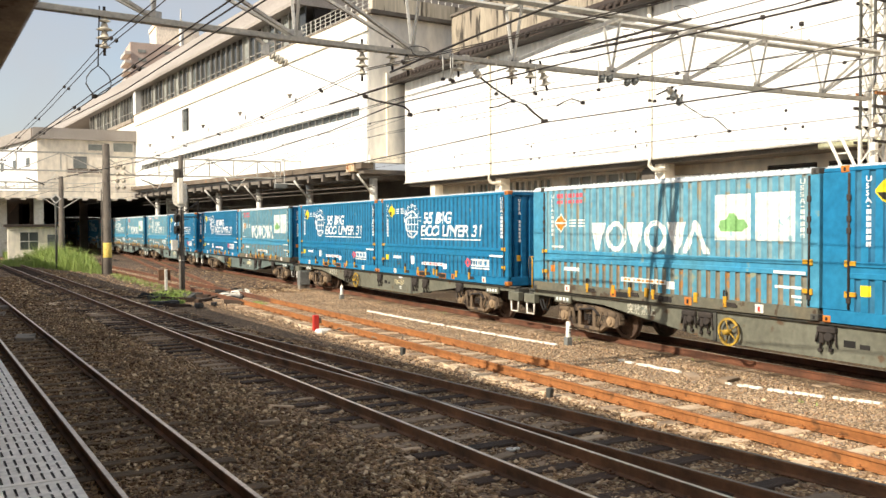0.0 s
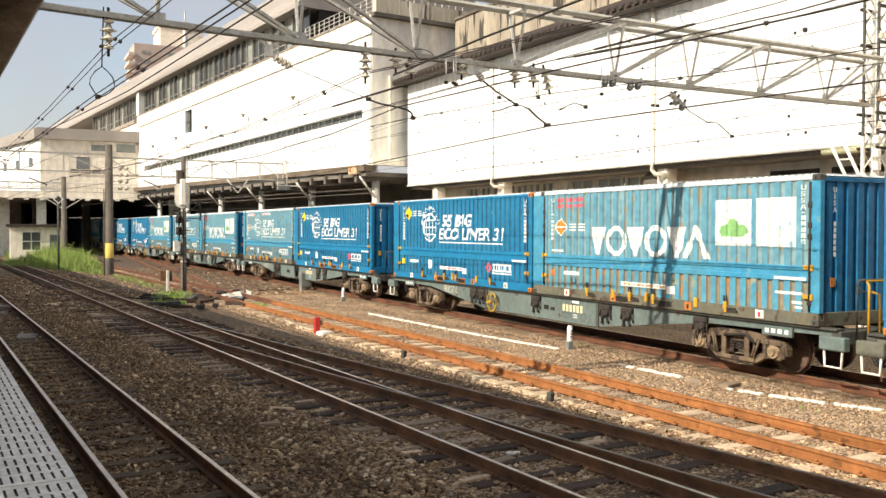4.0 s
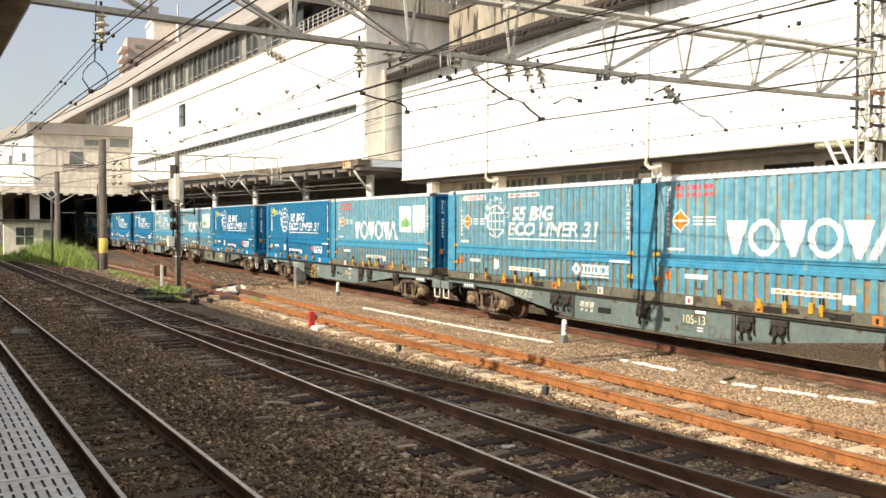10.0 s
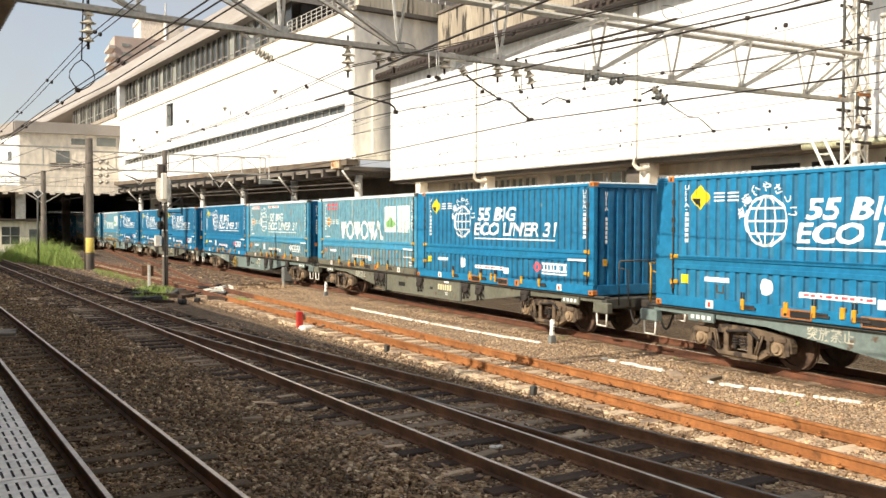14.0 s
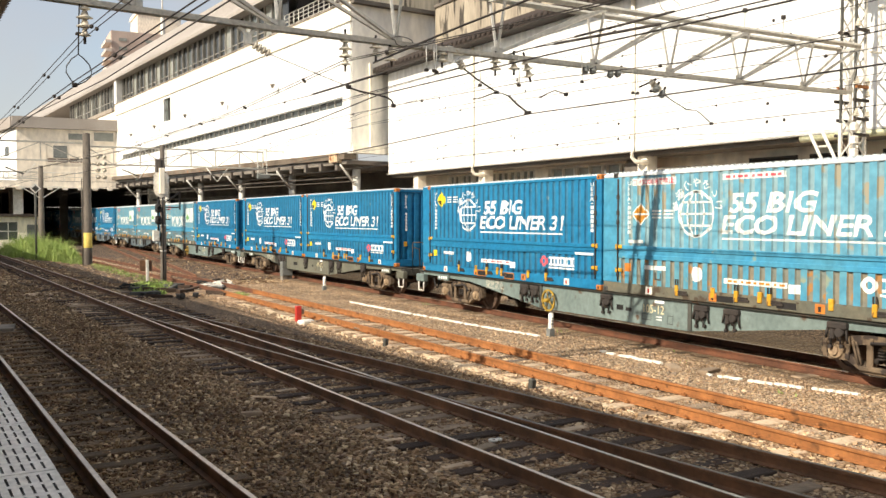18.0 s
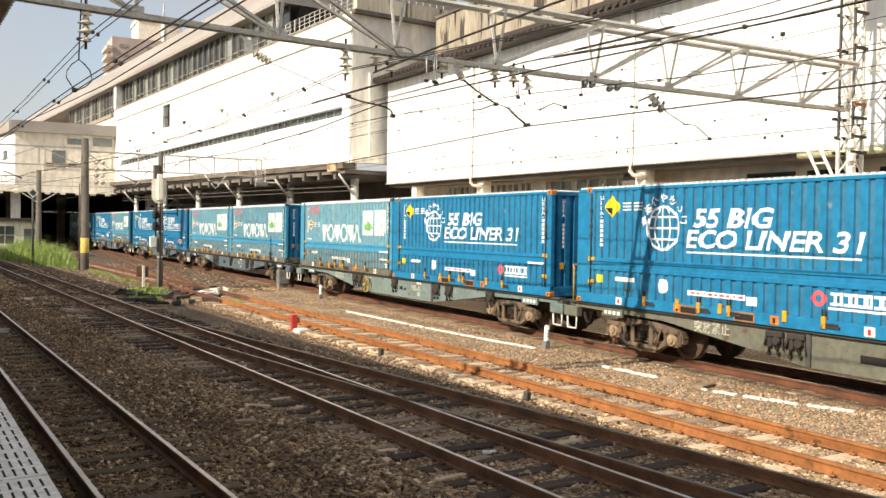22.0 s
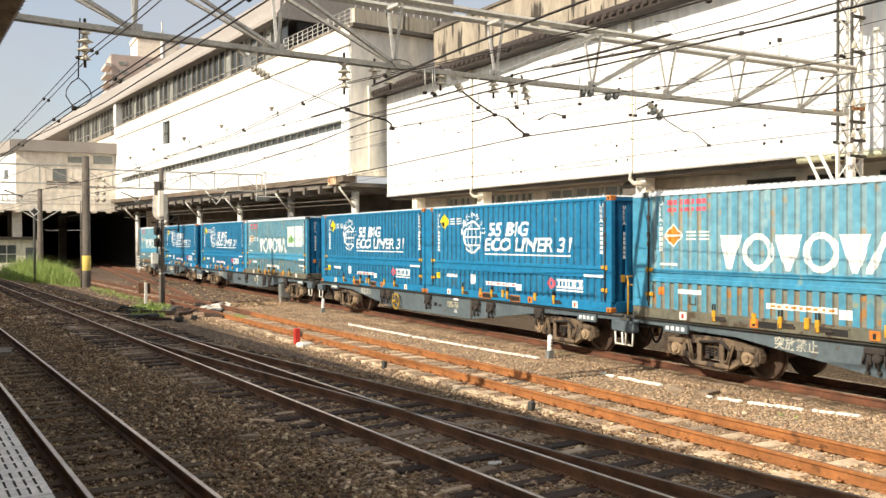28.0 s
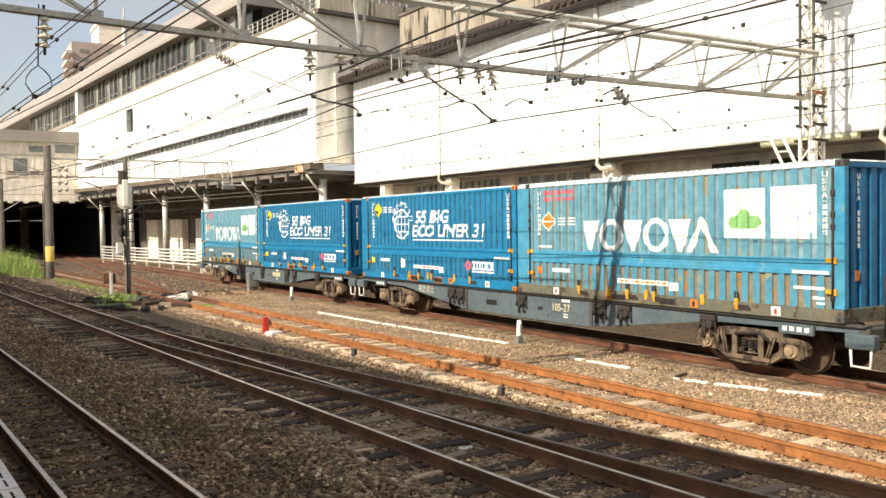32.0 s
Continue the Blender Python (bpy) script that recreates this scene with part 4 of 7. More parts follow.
box(bm, 0, 0.35, 0.02, 46, 6.3, 11.5); ww = part("west_wall", bm, M_WALL, root, at=pose(3.8, Y0, 0, 0, 0, 13.3))
bm = bmesh.new(); box(bm, -0.4, 0.4, 0.52, 46, 11.5, 12.6); part("roof_edge", bm, M_ROOF, ww)
for k in range(5):
    bm = bmesh.new(); box(bm, -0.06, 0.0, 2.6 + k * 5, 3.8 + k * 5, 8.9, 9.8); part("window", bm, M_GLASS, ww)
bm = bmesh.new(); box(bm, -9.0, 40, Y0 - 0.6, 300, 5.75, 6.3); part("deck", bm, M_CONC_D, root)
bm = bmesh.new(); box(bm, -9.0, 13.2, Y0 - 1.0, Y0 - 0.6, 5.6, 6.25); part("deck_edge", bm, M_BEIGE, root)
bm = bmesh.new(); box(bm, -0.22, 0.22, 0.0, 0.9, 0.0, 0.3); me = mesh_of("beam_end", bm, M_BEIGE)
for k in range(13):
    same_part("beam_end", me, root, pose(-4.5 + 1.4 * k, Y0 - 1.25, 5.42))
bm = bmesh.new()
for k in range(18):
    tube(bm, [(-4 + k, Y0 - 0.9, 6.25), (-4 + k, Y0 - 0.9, 7.1)], 0.03, 4)
tube(bm, [(-4, Y0 - 0.9, 7.1), (13.0, Y0 - 0.9, 7.1)], 0.035, 4); tube(bm, [(-4, Y0 - 0.9, 6.7), (13.0, Y0 - 0.9, 6.7)], 0.03, 4)
part("deck_railing", bm, M_GALV, root)
for k, (x, w, z, h) in enumerate(((8.54, 1.7, 10.5, 0.62), (10.95, 1.86, 10.45, 0.87), (7.12, 1.26, 8.66, 1.2), (6.58, 0.8, 8.2, 0.4), (7.5, 1.0, 8.2, 0.4), (8.62, 0.9, 8.2, 0.4), (9.62, 0.57, 8.2, 0.4))):
    bm = bmesh.new(); box(bm, x, x + w, Y0 - 0.05, Y0 + 0.1, z, z + h); p = part("window", bm, M_GLASS_L if k < 2 else (M_GREYBOX if k == 2 else M_SHUTTER), root)
    bm = bmesh.new(); box(bm, x - 0.06, x + w + 0.06, Y0 - 0.09, Y0 - 0.04, z - 0.1, z); box(bm, x - 0.06, x + w + 0.06, Y0 - 0.09, Y0 - 0.04, z + h, z + h + 0.06); part("window_frame", bm, M_BEIGE, p)
for k in range(7):
    bm = bmesh.new(); box(bm, 3.8, 13.2, Y0 - 0.02, Y0, 6.9 + k * 0.65, 6.93 + k * 0.65); part("wall_seam", bm, M_BEIGE, root)
for x in (6.4, 8.9, 11.15, 13.1):
    bm = bmesh.new(); box(bm, x - 0.05, x + 0.05, Y0 - 0.03, Y0, 6.3, 11.5); part("wall_strip", bm, M_BEIGE, root)
for x, y in ((3.9, 99.0), (0.6, 101.0), (-4.5, 101), (3.9, 112), (0.2, 114), (9.6, 118), (16.8, 99)):
    bm = bmesh.new(); cbox(bm, x - 0.45, x + 0.45, y - 0.45, y + 0.45, -0.3, 5.8, 0.05); part("column", bm, M_PAINTW if y < 102 else M_CONC_D, root)
# added near-black walls close the underpass; its darkness is their colour
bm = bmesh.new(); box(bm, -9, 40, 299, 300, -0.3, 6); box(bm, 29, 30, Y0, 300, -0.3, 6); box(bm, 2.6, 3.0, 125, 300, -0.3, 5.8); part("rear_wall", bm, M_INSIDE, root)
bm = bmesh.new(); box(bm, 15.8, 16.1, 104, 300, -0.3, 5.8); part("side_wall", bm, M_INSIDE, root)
M_LAMP = material("strip_lamp", (1.0, 0.97, 0.9), rough=0.5, emit=0.9)
me = None
for k in range(16):
    bm = bmesh.new(); box(bm, -0.07, 0.07, -0.1, 0.1, 4.5, 4.55); me = me or mesh_of("strip_lamp", bm, M_LAMP)
    same_part("strip_lamp", me, root, pose(9.9 + 0.31 * k, 150, -0.27))

# ---------------------------------------------------------------- towers behind
root = holder("apartment_tower", "distant pinkish apartment tower with balconies", "apartment building", at=pose(43.2, 335, 0))
bm = bmesh.new(); box(bm, 0, 22, 0, 14, -0.3, 68.2); part("wall", bm, M_APART, root)
for k in range(14):
    z = 23.5 + k * 3.1
    bm = bmesh.new(); box(bm, -1.9, 0.0, 0.6, 12.5, z, z + 1.1); box(bm, -1.9, 0.2, -0.7, 0.6, z, z + 1.05); part("balcony", bm, M_BALC, root)
    for j in range(2):
        bm = bmesh.new(); box(bm, 2.5 + j * 9, 5.2 + j * 9, -0.15, 0, z + 0.9, z + 2.0); part("window", bm, M_GLASS_L, root)
root = holder("office_tower", "distant white office block with a roof mast", "tower", at=pose(53.6, 345, 0))
bm = bmesh.new(); box(bm, 0, 15.5, 0, 16, -0.3, 78); box(bm, -0.4, 15.9, -0.4, 16, 76.8, 78.2); part("wall", bm, M_BEIGE, root)
for k in range(6):
    bm = bmesh.new(); box(bm, 1 + k * 2.4, 2.4 + k * 2.4, -0.2, 0, 64, 65.6); part("window", bm, M_GLASS, root)
bm = bmesh.new(); tube(bm, [(8.6, -2, 58), (8.6, -2, 79)], 0.9, 6); tube(bm, [(9, 1, 78), (9, 1, 84)], 0.3, 5); part("mast", bm, M_GALV, root)

# the sides out of view: a plain far edge of the station behind the platform
bm = bmesh.new(); box(bm, -40, -39.5, -200, 320, -0.3, 9); thing("wall_behind", bm, M_BEIGE, "plain beige building side across the yard", "wall", kind="structure")
# ---------------------------------------------------------------- the train
PITCH, DEPTH = 0.262, 0.036
BREAKS = (0.0, 0.52, 0.57, 0.95)


def groove(u):
    """How deep the corrugation lies at u: 0 on a rib, 1 in a groove."""
    s = (u / PITCH) % 1.0
    if s < 0.52:
        return 0.0
    if s < 0.57:
        return (s - 0.52) / 0.05
    if s < 0.95:
        return 1.0
    return (1.0 - s) / 0.05


def groove_breaks(u0, u1):
    k0, k1 = int(math.floor(u0 / PITCH)) - 1, int(math.ceil(u1 / PITCH)) + 1
    inner = [PITCH * (k + b) for k in range(k0, k1 + 1) for b in BREAKS]
    return [u0] + [u for u in inner if u0 + 1e-4 < u < u1 - 1e-4] + [u1]


def corrugated(bm, u0, u1, z0, z1, face, sign, axis="y"):
    """A corrugated sheet facing x = face (axis y) or y = face (axis x); grooves take the second material."""
    us = groove_breaks(u0, u1)
    cols = []
    for u in us:
        d = face - sign * DEPTH * groove(u)
        co = [(d, u, z) if axis == "y" else (u, d, z) for z in (z0, z1)]
        cols.append([bm.verts.new(c) for c in co])
    for a, b, ua, ub in zip(cols, cols[1:], us, us[1:]):
        f = bm.faces.new((a[0], b[0], b[1], a[1]))
        f.material_index = 1 if groove((ua + ub) / 2) > 0.3 else 0


SIDE = -1.245


def decal(name, flat, mat, parent, label="", ribbed=True):
    """Paint on the near side: a flat outline in y, z is cut at the corrugation's folds and laid on it."""
    if ribbed:
        ys = [v.co.y for v in flat.verts]
        for u in groove_breaks(min(ys), max(ys))[1:-1]:
            bmesh.ops.bisect_plane(flat, geom=flat.verts[:] + flat.edges[:] + flat.faces[:], plane_co=(0, u, 0), plane_no=(0, 1, 0))
    for v in flat.verts:
        v.co.x = SIDE - 0.004 + (DEPTH * groove(v.co.y) if ribbed else 0.0)
    return part(name, flat, mat, parent, label)


def quad(bm, y0, y1, z0, z1, slant=0.0):
    v = [bm.verts.new((0, y, z)) for y, z in ((y0, z0), (y1, z0), (y1 - slant, z1), (y0 - slant, z1))]
    return bm.faces.new(v)


def poly(bm, pts):
    return bm.faces.new([bm.verts.new((0, y, z)) for y, z in pts])


def ring(bm, cy, cz, a, b, w, n=28, start=0.0, end=2 * math.pi):
    steps = [start + (end - start) * k / n for k in range(n + 1)]
    o = [bm.verts.new((0, cy + a * math.cos(t), cz + b * math.sin(t))) for t in steps]
    i = [bm.verts.new((0, cy + (a - w) * math.cos(t), cz + (b - w) * math.sin(t))) for t in steps]
    for k in range(n):
        bm.faces.new((o[k], o[k + 1], i[k + 1], i[k]))


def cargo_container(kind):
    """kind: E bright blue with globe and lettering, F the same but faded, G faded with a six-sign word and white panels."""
    bright = kind == "E"
    if bright:
        label = "bright blue corrugated cargo container with white globe and lettering"
    elif kind == "F":
        label = "faded grey-blue corrugated cargo container with worn white lettering"
    else:
        label = "faded blue corrugated container with large white shapes and white panels"
    root = holder("cargo_container", label, "container", "containers on the train")
    up = (M_BLUE, M_BLUE_IN) if bright else (M_FADE, M_FADE_IN)
    low = (M_BLUE, M_BLUE_IN) if bright else (M_FADE_LOW, M_FADE_LOW_IN)
    rail_mat = M_BLUE if bright else M_FADE_RAIL
    foot_mat = M_BLUE if bright else M_MUD
    H = 4.57
    for sign in (-1, 1):
        f = sign * 1.245
        bm = bmesh.new(); corrugated(bm, -4.36, 4.0, 1.04, 2.53, f, sign); part("side_panel", bm, up, root)
        bm = bmesh.new(); corrugated(bm, -4.36, 4.0, 0.22, 0.76, f, sign); part("lower_panel", bm, low, root)
        bm = bmesh.new()
        a, b = sorted((f - sign * 0.05, f + sign * 0.012))
        cbox(bm, a, b, -4.38, 4.02, 0.76, 0.86, 0.012); cbox(bm, a, b, -4.38, 4.02, 0.95, 1.04, 0.012)
        a2, b2 = sorted((f - sign * 0.06, f - sign * 0.012)); box(bm, a2, b2, -4.38, 4.02, 0.86, 0.95)
        part("middle_rail", bm, rail_mat, root)
        bm = bmesh.new(); a, b = sorted((f - sign * 0.12, f + sign * 0.004)); cbox(bm, a, b, -H + 0.02, H - 0.02, 0.0, 0.22, 0.01)
        part("bottom_rail", bm, foot_mat, root)
        bm = bmesh.new(); cbox(bm, a, b, -H + 0.02, H - 0.02, 2.53, 2.60, 0.012); part("top_rail", bm, M_ROOFC if not bright else rail_mat, root)
        for y0, y1 in ((-H, -4.36), (4.0, H)):
            bm = bmesh.new(); cbox(bm, a, b, y0, y1, 0.22, 2.53, 0.015); part("corner_post", bm, M_BLUE if bright else M_FADE_RAIL, root)
    # ends
    for sign in (-1, 1):
        bm = bmesh.new(); corrugated(bm, -1.12, 1.12, 0.24, 2.50, sign * (H - 0.03), sign, "x"); part("end_wall", bm, (M_BLUE_END, M_BLUE_END), root)
        bm = bmesh.new()
        y0, y1 = sorted((sign * (H - 0.12), sign * (H - 0.005)))
        cbox(bm, -1.125, 1.125, y0, y1, 0.0, 0.24, 0.01); part("end_sill", bm, M_BLUE_END if bright else M_MUD, root)
        bm = bmesh.new(); cbox(bm, -1.125, 1.125, y0, y1, 2.50, 2.58, 0.01); part("end_header", bm, M_BLUE_END, root)
    # roof with cross ribs, floor
    bm = bmesh.new()
    prev = None
    for k in range(60):
        y = -4.5 + k * 0.15
        for dy, z in ((0.0, 2.606), (0.05, 2.606), (0.07, 2.642), (0.13, 2.642)):
            row = [bm.verts.new((x, y + dy, zz)) for x, zz in ((-1.235, 2.59), (-1.235, z), (1.235, z), (1.235, 2.59))]
            if prev:
                for i in range(3):
                    bm.faces.new((prev[i], row[i], row[i + 1], prev[i + 1]))
            prev = row
    part("roof", bm, M_ROOFC, root)
    bm = bmesh.new(); box(bm, -1.12, 1.12, -H + 0.13, H - 0.13, 0.06, 0.16); part("floor", bm, M_BRAKE, root)
    # corner castings
    bm = bmesh.new(); cbox(bm, -0.09, 0.09, -0.085, 0.085, -0.06, 0.06, 0.015)
    cast = mesh_of("casting", bm, M_ORANGE if bright else M_WAGON_D)
    bm = bmesh.new(); cbox(bm, -0.02, 0.02, -0.03, 0.03, -0.035, 0.035, 0.01)
    hole = mesh_of("casting_hole", bm, M_BLACK)
    for sx in (-1, 1):
        for y, z in ((-4.48, 0.06), (4.47, 0.06), (-4.48, 2.57), (4.12, 2.57)):
            c = same_part("corner_casting", cast, root, pose(sx * 1.17, y, z))
            same_part("hole", hole, c, pose(sx * 0.075, 0, 0))
    # lock bars, hinges and latches on the near side
    for y in (-4.37, 4.03):
        bm = bmesh.new(); tube(bm, [(SIDE - 0.015, y, 0.25), (SIDE - 0.015, y, 2.5)], 0.022, 6)
        for z in (0.4, 1.55, 1.75, 2.1):
            cbox(bm, SIDE - 0.035, SIDE, y - 0.04, y + 0.04, z - 0.05, z + 0.05, 0.008)
        part("lock_bar", bm, M_BRAKE, root)
        for z in (0.5, 1.01):
            bm = bmesh.new(); s = 1 if y < 0 else -1
            y0, y1 = sorted((y + s * 0.02, y + s * 0.14)); cbox(bm, SIDE - 0.03, SIDE + 0.01, y0, y1, z - 0.04, z + 0.04, 0.01)
            part("hinge", bm, M_YELLOW, root, "yellow steel hinge")
            bm = bmesh.new(); cbox(bm, SIDE - 0.035, SIDE + 0.005, y - s * 0.08, y - s * 0.02, z - 0.06, z + 0.05, 0.01)
            part("hinge_block", bm, M_YELLOW, root)
    bm = bmesh.new(); cbox(bm, -0.03, 0.02, -0.045, 0.045, -0.13, 0.08, 0.01); latch = mesh_of("latch", bm, M_YELLOW)
    bm = bmesh.new()
    for y in (-0.03, 0.03):
        box(bm, -0.02, 0.0, y - 0.012, y + 0.012, 0.08, 0.2)
    box(bm, -0.025, -0.0, -0.32, -0.05, -0.11, -0.07); box(bm, -0.025, -0.0, -0.28, -0.05, -0.06, -0.03)
    rod = mesh_of("latch_rod", bm, M_BRAKE)
    for y in (2.15, 0.55, -0.24, -2.37):
        p = same_part("latch", latch, root, pose(SIDE - 0.005, y, 0.2)); same_part("rod", rod, p)
    for y in (1.15, -0.02, -1.55):
        bm = bmesh.new(); cbox(bm, SIDE - 0.03, SIDE + 0.02, y - 0.05, y + 0.05, 0.1, 0.3, 0.01); part("stay", bm, M_YELLOW, root)
    for y, m in ((1.15, M_ORANGE), (-1.33, M_ORANGE), (-3.24, M_PAINTW), (3.0, M_PAINTW)):
        bm = bmesh.new(); cbox(bm, SIDE - 0.02, SIDE + 0.02, y - 0.1, y + 0.1, 0.03, 0.19, 0.008)
        p = part("side_socket", bm, m, root); bm = bmesh.new(); cbox(bm, SIDE - 0.024, SIDE - 0.01, y - 0.03, y + 0.03, 0.06, 0.15, 0.003); part("hole", bm, M_RED if m is M_PAINTW else M_BLACK, p)
    for y in (0.84, -0.62):
        bm = bmesh.new()
        for y0, y1, z0, z1 in ((y - 0.25, y + 0.25, 0.16, 0.19), (y - 0.25, y + 0.25, 0.015, 0.04), (y - 0.25, y - 0.22, 0.04, 0.16), (y + 0.22, y + 0.25, 0.04, 0.16)):
            box(bm, SIDE - 0.012, SIDE + 0.02, y0, y1, z0, z1)
        p = part("fork_pocket", bm, M_RUST if bright else M_MUD, root); bm = bmesh.new(); box(bm, SIDE - 0.007, SIDE + 0.01, y - 0.22, y + 0.22, 0.04, 0.16); part("opening", bm, M_BLACK, p)
    # small plates and stickers
    bm = bmesh.new()
    for k in range(2):
        quad(bm, 2.83, 2.87, 0.36 + 0.0, 0.5) if k else quad(bm, 2.63, 2.67, 0.36, 0.5)
    quad(bm, 2.63, 2.87, 0.34, 0.37); decal("document_holder", bm, M_WAGON_D, root)
    dm = M_DECAL if bright else M_DECAL_F
    bm = bmesh.new(); quad(bm, 2.53, 3.15, 0.55, 0.64); decal("notice", bm, dm, root)
    bm = bmesh.new(); quad(bm, -0.6, 0.87, 0.40, 0.50); decal("long_notice", bm, dm, root)
    bm = bmesh.new()
    for k in range(9):
        quad(bm, 0.78 - 0.155 * k - 0.09, 0.78 - 0.155 * k, 0.43, 0.47)
    for v in bm.verts:
        v.co.x = 0
    d = decal("notice_writing", bm, M_PINK if bright else M_DECAL_O, root)
    d.location.x = -0.002
    bm = bmesh.new(); quad(bm, -0.9, -0.66, 0.32, 0.48); decal("data_plate", bm, dm, root)
    bm = bmesh.new(); quad(bm, -4.3, -3.58, 0.78, 0.835); d = decal("rail_notice", bm, dm, root, ribbed=False); d.location.x = -0.012
    for y0, z1 in ((3.72, 2.44), (-4.16, 2.46)):
        bm = bmesh.new()
        for k, ch in enumerate("U55A"):
            join(bm, words(ch, 0.12, y0, z1 - 0.09 - 0.115 * k, 0.004))
        quad(bm, y0 - 0.06, y0 - 0.02, z1 - 0.5, z1 - 0.48)
        for k in range(6 if kind != "G" else 5):
            quad(bm, y0 - 0.075, y0 - 0.012, z1 - 0.62 - 0.105 * k, z1 - 0.54 - 0.105 * k)
        tagged(decal("container_number", bm, dm, root), kind="stuff")
    # warning diamond
    dz = 2.185 if bright else 1.72
    bm = bmesh.new(); poly(bm, [(3.57, dz), (3.30, dz - 0.27), (3.03, dz), (3.30, dz + 0.27)])
    dia = decal("warning_diamond", bm, M_DECAL_Y if bright else M_DECAL_F, root, "yellow warning diamond" if bright else "orange warning diamond")
    bm = bmesh.new()
    if bright:
        poly(bm, [(3.52, dz - 0.02), (3.30, dz - 0.23), (3.30, dz - 0.02)])
    else:
        for sy in (-1, 1):
            for sz in (-1, 1):
                poly(bm, [(3.30 + sy * 0.02, dz + sz * 0.02), (3.30 + sy * 0.21, dz + sz * 0.02), (3.30 + sy * 0.02, dz + sz * 0.21)])
    d = decal("diamond_field", bm, M_DECAL_B if bright else M_DECAL_O, root); d.location.x = -0.002
    bm = bmesh.new()
    for k in range(3):
        for j in range(2):
            quad(bm, 2.92 - 0.32 * j - 0.28, 2.92 - 0.32 * j, dz + 0.05 - 0.07 * k, dz + 0.085 - 0.07 * k)
    tagged(decal("warning_writing", bm, dm, root), kind="stuff")
    if kind in "EF":
        bm = bmesh.new(); ring(bm, 1.64, 1.72, 0.50, 0.47, 0.055); ring(bm, 1.64, 1.72, 0.25, 0.46, 0.035)
        quad(bm, 1.625, 1.655, 1.26, 2.18)
        for z, w in ((1.72, 0.47), (1.95, 0.40), (1.49, 0.40)):
            quad(bm, 1.64 - w, 1.64 + w, z - 0.02, z + 0.02)
        decal("globe", bm, dm, root, "white painted globe")
        bm = bmesh.new()
        for k, ch in enumerate("\u74b0\u5883\u306b\u3084\u3055\u3057\u3044"):
            t = radians(165 - k * 25)
            w = words(ch, 0.2, 0.09, -0.075, 0.004)
            turn = Matrix.Translation((0, 1.64 - 0.62 * math.cos(t), 1.72 + 0.62 * math.sin(t))) @ Matrix.Rotation(t - math.pi / 2, 4, "X")
            bmesh.ops.transform(w, matrix=turn, verts=w.verts[:])
            join(bm, w)
        decal("arc_writing", bm, dm, root)
        if kind == "F":
            bm = bmesh.new(); quad(bm, 2.2, 3.6, 2.33, 2.48); decal("notice_strip", bm, dm, root, "white strip with red writing")
            d = decal("strip_writing", words("\u30b3\u30ad50000\u7a4d\u8f09\u7981\u6b62", 0.13, 3.55, 2.355, 0.002, 0.0, 1.15), M_PINK, root); d.location.x = -0.002
            bm = bmesh.new(); quad(bm, -0.55, 0.95, 2.36, 2.47); decal("long_notice", bm, dm, root)
            bm = bmesh.new()
            for k in range(9):
                quad(bm, 0.85 - 0.155 * k - 0.09, 0.85 - 0.155 * k, 2.39, 2.44)
            d = decal("notice_writing", bm, M_PINK, root); d.location.x = -0.002
            bm = bmesh.new(); quad(bm, 3.2, 3.68, 1.1, 1.17); decal("white_strip", bm, dm, root)
        bm = words("55 BIG", 0.50, 0.80, 1.75, 0.014, 0.2, 1.42); join(bm, words("ECO LINER 31", 0.48, 1.0, 1.35, 0.013, 0.2, 1.39))
        decal("lettering", bm, dm, root, "white slanted lettering")
        bm = bmesh.new(); quad(bm, -3.06, 0.96, 1.23, 1.265); decal("underline", bm, dm, root)
        bm = bmesh.new(); ring(bm, 1.62, 0.53, 0.15, 0.15, 0.14, 20); decal("round_mark", bm, dm, root)
        bm = bmesh.new(); ring(bm, -2.24, 0.57, 0.15, 0.14, 0.075, 18); decal("round_emblem", bm, M_PINK if bright else M_DECAL_F, root, "faded red round emblem")
        bm = bmesh.new()
        for k in range(4):
            y = -2.46 - 0.28 * k
            quad(bm, y - 0.24, y, 0.64, 0.69); quad(bm, y - 0.24, y, 0.47, 0.52); quad(bm, y - 0.15, y - 0.09, 0.52, 0.64); quad(bm, y - 0.24, y - 0.18, 0.52, 0.64)
        quad(bm, -3.54, -2.42, 0.40, 0.44); decal("company_mark", bm, dm, root)
        bm = bmesh.new(); quad(bm, 3.64, 3.84, 0.48, 0.66); decal("yellow_sticker", bm, M_DECAL_Y if bright else M_ORANGE, root)
    else:
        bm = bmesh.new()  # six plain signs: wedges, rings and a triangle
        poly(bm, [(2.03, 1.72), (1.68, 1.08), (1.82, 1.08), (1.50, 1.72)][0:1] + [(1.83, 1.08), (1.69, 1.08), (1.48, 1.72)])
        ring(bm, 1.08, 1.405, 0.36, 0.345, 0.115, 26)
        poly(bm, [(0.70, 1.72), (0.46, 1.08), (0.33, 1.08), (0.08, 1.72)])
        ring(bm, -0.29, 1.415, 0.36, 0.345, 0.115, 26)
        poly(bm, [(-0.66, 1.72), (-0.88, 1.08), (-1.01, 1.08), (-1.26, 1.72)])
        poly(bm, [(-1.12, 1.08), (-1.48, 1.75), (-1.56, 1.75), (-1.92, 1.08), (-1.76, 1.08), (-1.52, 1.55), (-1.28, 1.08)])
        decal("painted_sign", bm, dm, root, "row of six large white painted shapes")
        bm = bmesh.new(); quad(bm, -2.98, -2.08, 1.36, 2.24); decal("white_panel", bm, M_DECAL_F, root)
        bm = bmesh.new(); quad(bm, -4.03, -3.13, 1.36, 2.25); decal("white_panel", bm, M_DECAL_F, root)
